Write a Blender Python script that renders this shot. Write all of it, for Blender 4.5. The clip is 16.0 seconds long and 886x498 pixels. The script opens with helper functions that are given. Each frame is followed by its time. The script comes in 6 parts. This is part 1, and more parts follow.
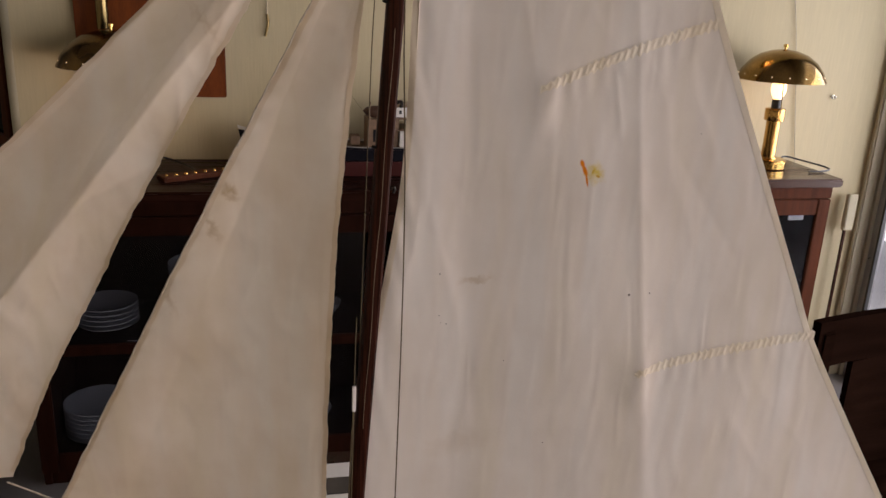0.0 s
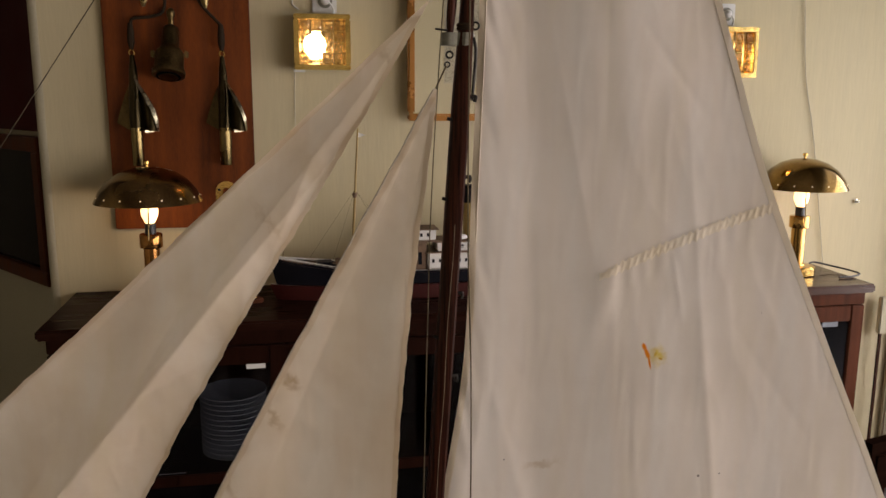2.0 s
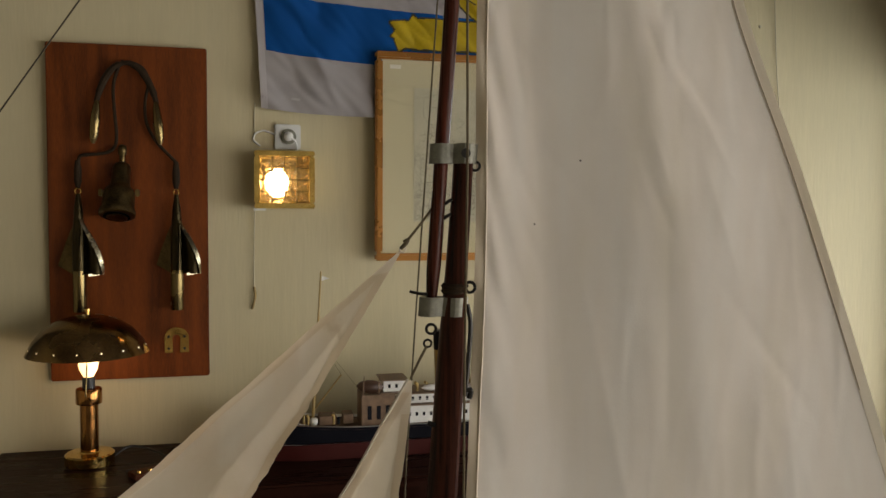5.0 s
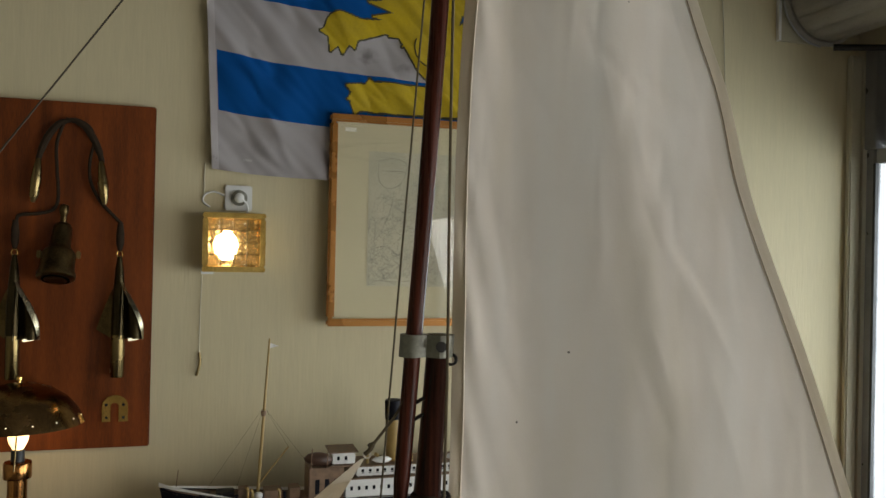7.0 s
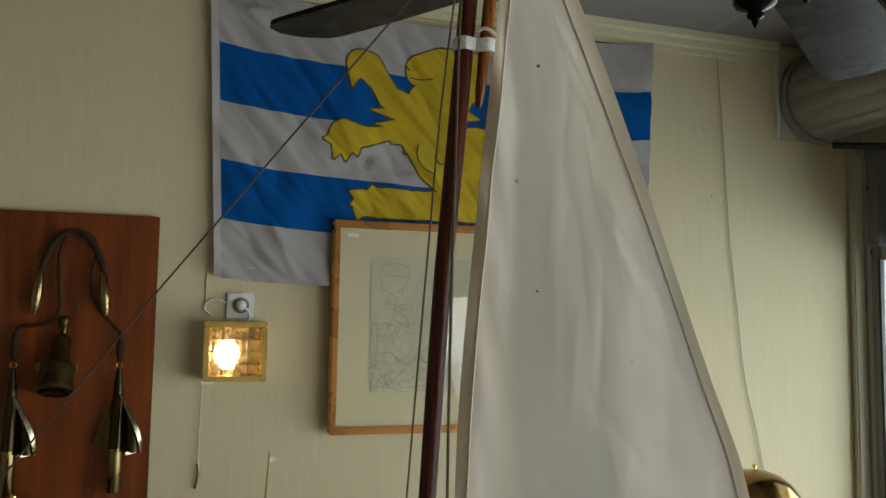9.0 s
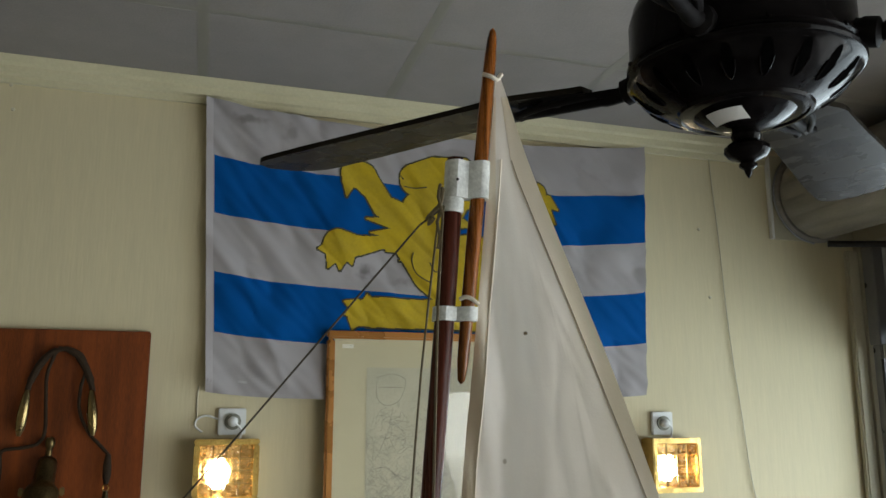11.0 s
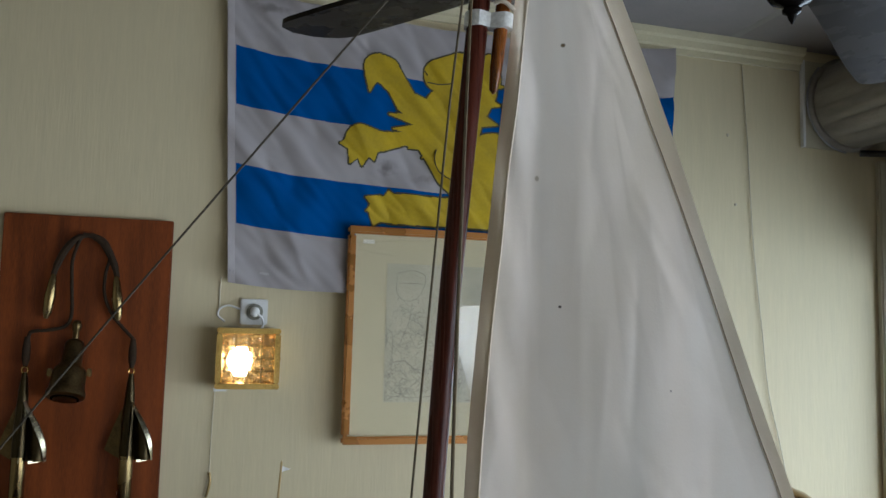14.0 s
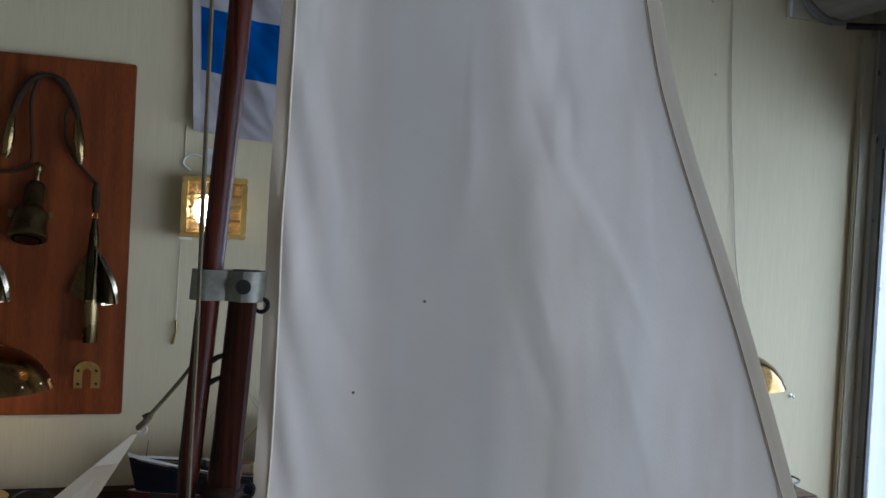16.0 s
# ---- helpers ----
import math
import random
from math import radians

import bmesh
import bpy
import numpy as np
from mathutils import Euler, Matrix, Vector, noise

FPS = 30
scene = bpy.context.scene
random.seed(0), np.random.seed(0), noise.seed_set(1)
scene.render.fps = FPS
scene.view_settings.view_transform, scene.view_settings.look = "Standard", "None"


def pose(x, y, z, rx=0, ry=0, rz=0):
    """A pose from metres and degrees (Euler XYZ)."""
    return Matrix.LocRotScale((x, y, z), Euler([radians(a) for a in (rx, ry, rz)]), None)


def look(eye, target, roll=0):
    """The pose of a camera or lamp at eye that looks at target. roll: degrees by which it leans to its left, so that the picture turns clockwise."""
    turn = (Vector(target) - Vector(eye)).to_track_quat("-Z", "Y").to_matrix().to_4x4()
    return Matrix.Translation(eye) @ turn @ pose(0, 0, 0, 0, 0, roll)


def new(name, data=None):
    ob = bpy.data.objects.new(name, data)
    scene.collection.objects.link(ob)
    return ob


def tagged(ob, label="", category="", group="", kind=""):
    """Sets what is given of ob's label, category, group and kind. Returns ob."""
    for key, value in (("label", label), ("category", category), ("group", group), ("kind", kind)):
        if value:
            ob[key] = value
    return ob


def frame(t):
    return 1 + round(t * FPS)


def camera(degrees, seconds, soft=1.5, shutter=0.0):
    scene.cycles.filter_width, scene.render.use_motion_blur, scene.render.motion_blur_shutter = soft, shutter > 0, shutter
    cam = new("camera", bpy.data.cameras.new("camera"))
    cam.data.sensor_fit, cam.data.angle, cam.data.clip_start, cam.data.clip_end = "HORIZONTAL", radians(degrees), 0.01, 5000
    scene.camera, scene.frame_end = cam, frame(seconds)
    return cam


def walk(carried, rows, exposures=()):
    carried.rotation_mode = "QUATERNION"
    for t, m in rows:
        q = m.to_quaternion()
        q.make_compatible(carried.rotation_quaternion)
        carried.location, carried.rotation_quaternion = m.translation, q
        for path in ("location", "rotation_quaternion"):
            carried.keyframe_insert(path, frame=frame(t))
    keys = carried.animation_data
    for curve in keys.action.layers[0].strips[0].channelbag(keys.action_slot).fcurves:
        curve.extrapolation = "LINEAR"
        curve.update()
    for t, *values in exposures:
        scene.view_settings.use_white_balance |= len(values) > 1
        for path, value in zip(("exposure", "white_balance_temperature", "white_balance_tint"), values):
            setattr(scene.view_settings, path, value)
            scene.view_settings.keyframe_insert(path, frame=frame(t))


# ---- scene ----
cam = camera(56.8, 16.0)
PATH = [
    (0, (-0.015, -2.839, 1.542), (0.402, -0.981, 0.931), 2.6),
    (0.5, (-0.02, -2.84, 1.554), (0.379, -0.963, 0.992), 1.5),
    (1, (-0.03, -2.844, 1.572), (0.344, -0.944, 1.072), 0.9),
    (1.5, (-0.042, -2.835, 1.587), (0.323, -0.919, 1.144), 0.8),
    (2, (-0.043, -2.821, 1.603), (0.332, -0.892, 1.229), 0.3),
    (2.5, (-0.049, -2.803, 1.62), (0.358, -0.871, 1.305), 0.1),
    (3, (-0.055, -2.766, 1.639), (0.432, -0.844, 1.381), -0.1),
    (3.5, (-0.029, -2.715, 1.645), (0.465, -0.789, 1.429), -0.1),
    (4, (-0.012, -2.679, 1.66), (0.395, -0.728, 1.483), 0.3),
    (6.5, (-0.009, -2.578, 1.722), (0.556, -0.659, 1.704), 1.0),
    (7, (-0.008, -2.576, 1.744), (0.562, -0.659, 1.754), 1.2),
    (7.5, (-0.004, -2.565, 1.767), (0.561, -0.648, 1.844), 1.2),
    (8, (-0.009, -2.577, 1.804), (0.555, -0.663, 1.929), 1.4),
    (10.5, (0.005, -2.551, 1.917), (0.547, -0.649, 2.214), -0.1),
    (11, (0.006, -2.552, 1.937), (0.558, -0.668, 2.318), -0.0),
    (11.5, (0.008, -2.546, 1.951), (0.546, -0.67, 2.388), 0.3),
    (12, (0.012, -2.536, 1.949), (0.518, -0.648, 2.373), 0.4),
    (12.5, (0.011, -2.539, 1.938), (0.541, -0.653, 2.338), 0.1),
    (13, (0.01, -2.542, 1.922), (0.547, -0.652, 2.293), 0.3),
    (13.5, (0.01, -2.535, 1.894), (0.538, -0.626, 2.171), 0.8),
    (14, (0.011, -2.526, 1.866), (0.524, -0.602, 2.057), 1.5),
    (14.5, (0.018, -2.522, 1.842), (0.526, -0.592, 1.968), 1.8),
    (15, (0.027, -2.527, 1.805), (0.546, -0.597, 1.876), 1.8),
    (15.5, (0.046, -2.522, 1.758), (0.585, -0.596, 1.779), 2.6),
    (16, (0.072, -2.511, 1.726), (0.628, -0.591, 1.686), 3.0),
]
walk(cam, [(t, look(eye, target, roll)) for t, eye, target, roll in PATH], exposures=[
    (0.0, -0.14, 7340, 28), (1.0, -0.18, 7780, 26), (2.0, -0.17, 7820, 25), (3.0, -0.09, 7730, 20), (4.0, -0.15, 7820, 16),
    (6.5, -0.19, 6960, 11), (8.0, -0.21, 6830, 6), (10.5, 0.08, 6480, 3), (11.5, 0.30, 6400, 9), (12.0, 0.46, 6370, 9), (13.0, 0.42, 6070, 12), (13.5, 0.27, 5950, 12),
    (14.0, 0.06, 5830, 10), (14.5, -0.03, 5720, 11), (15.5, -0.22, 5380, 15), (16.0, -0.29, 5310, 13)])

# ---- light ----
world = bpy.data.worlds.new("sky")
scene.world = world
world.use_nodes = True
wn = world.node_tree.nodes
sky = wn.new("ShaderNodeTexSky")
sky.sky_type, sky.sun_disc = "NISHITA", False
sky.sun_elevation, sky.sun_rotation = radians(48), radians(70)
wn["Background"].inputs["Strength"].default_value = 0.12
world.node_tree.links.new(sky.outputs[0], wn["Background"].inputs["Color"])


def area(name, eye, target, w, h, power, colour):
    d = bpy.data.lights.new(name, "AREA")
    d.shape, d.size, d.size_y, d.energy, d.color = "RECTANGLE", w, h, power, colour
    ob = new(name, d)
    ob.matrix_world = look(eye, target)
    return ob


def bulb_light(name, at, power, colour, radius):
    d = bpy.data.lights.new(name, "POINT")
    d.energy, d.color, d.shadow_soft_size = power, colour, radius
    ob = new(name, d)
    ob.location = at
    return ob


# daylight through the glazed shop front, which runs the length of the east wall
area("front_daylight", (3.30, -1.05, 1.22), (0.0, -1.05, 0.70), 2.7, 1.7, 84, (0.80, 0.92, 1.0))
area("front_daylight_2", (2.56, -4.0, 1.12), (0.0, -4.0, 0.35), 3.6, 2.0, 96, (0.96, 0.97, 0.97))


# ---- materials ----
def material(name, colour, rough=0.6, metal=0.0, spread=0.08, scale=6.0, stretch=(1, 1, 1), fine=120.0, bump=0.1,
             random_tint=0.0, coat=0.0, distance=0.002):
    """A principled surface: colour varied at two scales, roughness varied, fine relief."""
    m = bpy.data.materials.new(name)
    m.use_nodes = True
    nt = m.node_tree
    b = nt.nodes["Principled BSDF"]
    tc = nt.nodes.new("ShaderNodeTexCoord")
    mp = nt.nodes.new("ShaderNodeMapping")
    mp.inputs["Scale"].default_value = stretch
    nt.links.new(tc.outputs["Object"], mp.inputs[0])
    big = nt.nodes.new("ShaderNodeTexNoise")
    big.inputs["Scale"].default_value, big.inputs["Detail"].default_value = scale, 5
    small = nt.nodes.new("ShaderNodeTexNoise")
    small.inputs["Scale"].default_value, small.inputs["Detail"].default_value = fine, 3
    for n in (big, small):
        nt.links.new(mp.outputs[0], n.inputs[0])
    add = nt.nodes.new("ShaderNodeMath")
    add.operation = "MULTIPLY_ADD"
    nt.links.new(small.outputs[0], add.inputs[0])
    add.inputs[1].default_value = 0.5
    nt.links.new(big.outputs[0], add.inputs[2])
    ramp = nt.nodes.new("ShaderNodeMapRange")
    ramp.inputs[1].default_value, ramp.inputs[2].default_value = 0.45, 1.05
    ramp.inputs[3].default_value, ramp.inputs[4].default_value = 1 - spread * 2, 1 + spread
    nt.links.new(add.outputs[0], ramp.inputs[0])
    mul = nt.nodes.new("ShaderNodeVectorMath")
    mul.operation = "SCALE"
    mul.inputs[0].default_value = colour
    nt.links.new(ramp.outputs[0], mul.inputs["Scale"])
    nt.links.new(mul.outputs[0], b.inputs["Base Color"])
    rr = nt.nodes.new("ShaderNodeMapRange")
    rr.inputs[1].default_value, rr.inputs[2].default_value = 0.3, 0.7
    rr.inputs[3].default_value, rr.inputs[4].default_value = max(rough - 0.08, 0.03), min(rough + 0.1, 1)
    nt.links.new(big.outputs[0], rr.inputs[0])
    nt.links.new(rr.outputs[0], b.inputs["Roughness"])
    b.inputs["Metallic"].default_value = metal
    b.inputs["Coat Weight"].default_value = coat
    b.inputs["Coat Roughness"].default_value = 0.12
    bp = nt.nodes.new("ShaderNodeBump")
    bp.inputs["Strength"].default_value, bp.inputs["Distance"].default_value = bump, distance
    nt.links.new(small.outputs[0], bp.inputs["Height"])
    nt.links.new(bp.outputs[0], b.inputs["Normal"])
    return m


def glow(name, colour, strength):
    m = bpy.data.materials.new(name)
    m.use_nodes = True
    b = m.node_tree.nodes["Principled BSDF"]
    b.inputs["Base Color"].default_value = (0.8, 0.8, 0.8, 1)
    b.inputs["Emission Color"].default_value = (*colour, 1)
    b.inputs["Emission Strength"].default_value = strength
    return m


def glass(name, tint=(1, 1, 1), rough=0.0, facing=0.03):
    """Thin clear glazing: mostly transparent, with a mirror's sheen by Fresnel."""
    m = bpy.data.materials.new(name)
    m.use_nodes = True
    nt = m.node_tree
    out = nt.nodes["Material Output"]
    tr, gl, fr, mx = (nt.nodes.new(k) for k in ("ShaderNodeBsdfTransparent", "ShaderNodeBsdfGlossy", "ShaderNodeLayerWeight", "ShaderNodeMixShader"))
    tr.inputs[0].default_value = (*tint, 1)
    gl.inputs["Roughness"].default_value = rough
    power, sheen = nt.nodes.new("ShaderNodeMath"), nt.nodes.new("ShaderNodeMath")
    fr.inputs[0].default_value = 0.5
    power.operation, power.inputs[1].default_value = "POWER", 4.0
    sheen.operation, sheen.inputs[1].default_value, sheen.inputs[2].default_value = "MULTIPLY_ADD", 0.9, facing
    nt.links.new(fr.outputs["Facing"], power.inputs[0])
    nt.links.new(power.outputs[0], sheen.inputs[0])
    nt.links.new(sheen.outputs[0], mx.inputs[0])
    nt.links.new(tr.outputs[0], mx.inputs[1])
    nt.links.new(gl.outputs[0], mx.inputs[2])
    nt.links.new(mx.outputs[0], out.inputs[0])
    return m


def wood(name, colour, rough=0.35, coat=0.3, stretch=(18, 18, 1.5), spread=0.25, scale=3.0, gloss=0.5):
    m = material(name, colour, rough, 0.0, spread, scale, stretch, 60.0, 0.08, coat=coat, distance=0.0008)
    m.node_tree.nodes["Principled BSDF"].inputs["Specular IOR Level"].default_value = gloss
    return m


WALL = material("cream_wallpaper", (0.56, 0.485, 0.31), 0.72, 0, 0.035, 2.0, (22, 22, 2.2), 6.0, 0.14, distance=0.004)
# its colour holds the angled wall's dimness and cuts bounced light
WALL_PLAIN = material("cream_paint", (0.43, 0.39, 0.28), 0.8, 0, 0.06, 1.5, bump=0.05)
CORNICE = material("cream_gloss_paint", (0.55, 0.50, 0.33), 0.5, 0, 0.08, 4)
# ceiling colours far below white: the dim light up there is in them
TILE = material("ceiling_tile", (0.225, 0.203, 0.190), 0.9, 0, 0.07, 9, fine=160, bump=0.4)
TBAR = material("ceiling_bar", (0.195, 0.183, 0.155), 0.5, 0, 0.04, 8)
FLOOR = material("floor_tile", (0.14, 0.13, 0.13), 0.35, 0, 0.1, 3)
SPAR = wood("mahogany_varnish", (0.075, 0.017, 0.009), 0.28, 0.0, (170, 170, 5), spread=0.5, gloss=0.16)
SPAR_DARK = wood("dark_mahogany", (0.050, 0.013, 0.007), 0.34, 0.0, (190, 190, 5), spread=0.6, gloss=0.14)
SPAR_LIGHT = wood("honey_varnish", (0.31, 0.095, 0.011), 0.26, 0.1, (150, 150, 5), spread=0.6, gloss=0.35)
CABINET = wood("cabinet_wood", (0.019, 0.0055, 0.003), 0.35, 0.0, (14, 14, 1.2), gloss=0.06)
RED_TOP = wood("polished_red_top", (0.062, 0.024, 0.013), 0.2, 0.0, (1.2, 9, 9), 0.12, gloss=0.35)
CABINET_RED = wood("red_mahogany", (0.10, 0.030, 0.014), 0.4, 0.0, (14, 14, 1.2), gloss=0.06)
CABINET_TOP = wood("cabinet_top_wood", (0.024, 0.008, 0.005), 0.3, 0.0, (1.2, 14, 14), gloss=0.04)
CHAIR = wood("chair_wood", (0.013, 0.006, 0.004), 0.5, 0.0, (1.5, 14, 14), gloss=0.0)
BOARD = wood("mahogany_board", (0.178, 0.040, 0.0056), 0.5, 0.0, (9, 9, 0.7), 0.36, gloss=0.25)
GILT = material("gilded_frame", (0.36, 0.155, 0.035), 0.28, 0.5, 0.06, 8, fine=200, bump=0.1)
ZINC = material("painted_zinc", (0.22, 0.22, 0.18), 0.45, 0.35, 0.2, 160, fine=700, bump=0.2, distance=0.0004)
WHITE_METAL = material("chipped_white_paint", (0.70, 0.72, 0.70), 0.45, 0.0, 0.2, 220, fine=900, bump=0.25, distance=0.0004)
IRON = material("blackened_iron", (0.03, 0.028, 0.026), 0.4, 0.6, 0.2, 60)
BRASS = material("polished_brass", (0.78, 0.50, 0.16), 0.12, 1.0, 0.12, 14, fine=180, bump=0.03)
OLD_BRASS = material("tarnished_brass", (0.22, 0.16, 0.07), 0.3, 1.0, 0.25, 20, fine=220, bump=0.06)
DOME_BRASS = material("olive_lamp_brass", (0.36, 0.22, 0.075), 0.17, 1.0, 0.25, 12, fine=180, bump=0.04)
BELL_BRASS = material("tarnished_bell_brass", (0.125, 0.085, 0.036), 0.36, 1.0, 0.35, 26, fine=220, bump=0.08)
# darker copy of the dome brass: its dark reflections put into the colour
DARK_DOME = material("dark_reflecting_brass", (0.25, 0.15, 0.06), 0.22, 1.0, 0.3, 12, fine=180, bump=0.04)
# column colours carry the bulb's orange light on the brass
WARMED_COLUMN = material("bulb_warmed_dark_brass", (0.42, 0.19, 0.06), 0.13, 1.0, 0.2, 20, fine=180, bump=0.04)
LAMP_COLUMN = material("bulb_warmed_brass", (0.66, 0.38, 0.12), 0.13, 1.0, 0.15, 20, fine=180, bump=0.04)
DARK_BRASS = material("dark_bronze", (0.048, 0.036, 0.018), 0.34, 1.0, 0.25, 20, fine=220, bump=0.06)
STEEL = material("polished_steel", (0.72, 0.70, 0.62), 0.16, 1.0, 0.1, 12)
LEATHER = material("braided_cord", (0.034, 0.022, 0.013), 0.85, 0, 0.2, 80, fine=500, bump=0.4)
LEATHER.node_tree.nodes["Principled BSDF"].inputs["Specular IOR Level"].default_value = 0.1
ROPE = material("brown_rigging_cord", (0.115, 0.088, 0.045), 0.8, 0, 0.2, 300, fine=1500, bump=0.5, distance=0.0004)
STAY_CORD = material("dark_tarred_cord", (0.045, 0.034, 0.018), 0.8, 0, 0.2, 300, fine=1500, bump=0.5, distance=0.0004)
STITCH = material("tan_thread", (0.26, 0.20, 0.13), 0.8, 0, 0.2, 300)
WHITE_ROPE = material("white_cord", (0.62, 0.56, 0.46), 0.85, 0, 0.15, 300, fine=1500, bump=0.5, distance=0.0004)
FAN_BLACK = material("black_gloss_enamel", (0.006, 0.005, 0.005), 0.14, 0.0, 0.3, 30, fine=60, bump=0.14)
FAN_BLACK.node_tree.nodes["Principled BSDF"].inputs["Specular IOR Level"].default_value = 0.05
FAN_ARM = material("matt_black_casting", (0.008, 0.007, 0.007), 0.6, 0.0, 0.2, 40)
FAN_ARM.node_tree.nodes["Principled BSDF"].inputs["Specular IOR Level"].default_value = 0.05
SLOT_BLACK = material("deep_black", (0.002, 0.002, 0.002), 0.9, 0.0, 0.1, 40)
SLOT_BLACK.node_tree.nodes["Principled BSDF"].inputs["Specular IOR Level"].default_value = 0.0
FAN_BLADE = wood("dark_fan_blade", (0.021, 0.018, 0.014), 0.26, 0.0, (6, 6, 6), gloss=0.005)
FAN_BLADE.node_tree.nodes["Principled BSDF"].inputs["Specular IOR Level"].default_value = 0.010
PLASTIC = material("white_plastic", (0.66, 0.66, 0.64), 0.4, 0, 0.04, 20)
DARK = material("black_plastic", (0.02, 0.02, 0.022), 0.4, 0, 0.1, 20)
CABLE = material("grey_cable", (0.50, 0.455, 0.33), 0.6, 0, 0.05, 30)
PAPER = material("white_paper", (0.75, 0.74, 0.72), 0.8, 0, 0.03, 30)
PORCELAIN = material("white_porcelain", (0.72, 0.72, 0.70), 0.18, 0, 0.03, 8, coat=0.4)
SHUTTER = material("grey_shutter_slat", (0.265, 0.243, 0.208), 0.5, 0.1, 0.16, 7, (1, 1, 6))
ALU = material("grey_aluminium", (0.30, 0.30, 0.31), 0.35, 0.7, 0.08, 12)
RED_PANEL = material("dark_red_panel", (0.045, 0.003, 0.003), 0.6, 0, 0.12, 3)
RED_PANEL.node_tree.nodes["Principled BSDF"].inputs["Specular IOR Level"].default_value = 0.1
FLAG_TAPE = material("flag_tape", (0.42, 0.385, 0.385), 0.9, 0, 0.05, 5, fine=400, bump=0.3)
HULL_BLACK = material("ship_black", (0.008, 0.008, 0.012), 0.5, 0, 0.15, 10)
HULL_BLACK.node_tree.nodes["Principled BSDF"].inputs["Specular IOR Level"].default_value = 0.12
HULL_RED = material("ship_red", (0.06, 0.007, 0.005), 0.5, 0, 0.15, 10)
SHIP_WHITE = material("ship_white", (0.70, 0.69, 0.66), 0.5, 0, 0.06, 20)
SHIP_DECK = material("ship_deck_wood", (0.20, 0.12, 0.07), 0.6, 0, 0.2, 40)
SHIP_BROWN = wood("brown_boat_planking", (0.07, 0.032, 0.018), 0.5, 0.0, (3, 30, 30))
SHIP_YELLOW = material("ship_funnel_buff", (0.36, 0.24, 0.08), 0.45, 0, 0.1, 20)
PAVEMENT = material("outdoor_paving", (0.42, 0.42, 0.42), 0.85, 0, 0.1, 2)
# tint darkens what is behind: the cabinets' dim, bluish inside put into the panes
DIM_GLASS = glass("dim_cabinet_glass", (0.52, 0.545, 0.60))
DOOR_GLASS = glass("door_glass")
BULB = glow("warm_bulb", (1.0, 0.66, 0.28), 3.4)
PINHOLE = glow("lamplight_in_hole", (1.0, 0.75, 0.35), 1.2)
BACKDROP = glow("bright_overcast_street", (0.86, 0.93, 1.0), 1.1)
DARK_GLASS = material("dark_picture_glass", (0.004, 0.003, 0.003), 0.06, 0, 0.1, 5, bump=0.0)
DARK_GLASS.node_tree.nodes["Principled BSDF"].inputs["Specular IOR Level"].default_value = 0.2
DARK_GLASS.node_tree.nodes["Principled BSDF"].inputs["Specular IOR Level"].default_value = 0.12


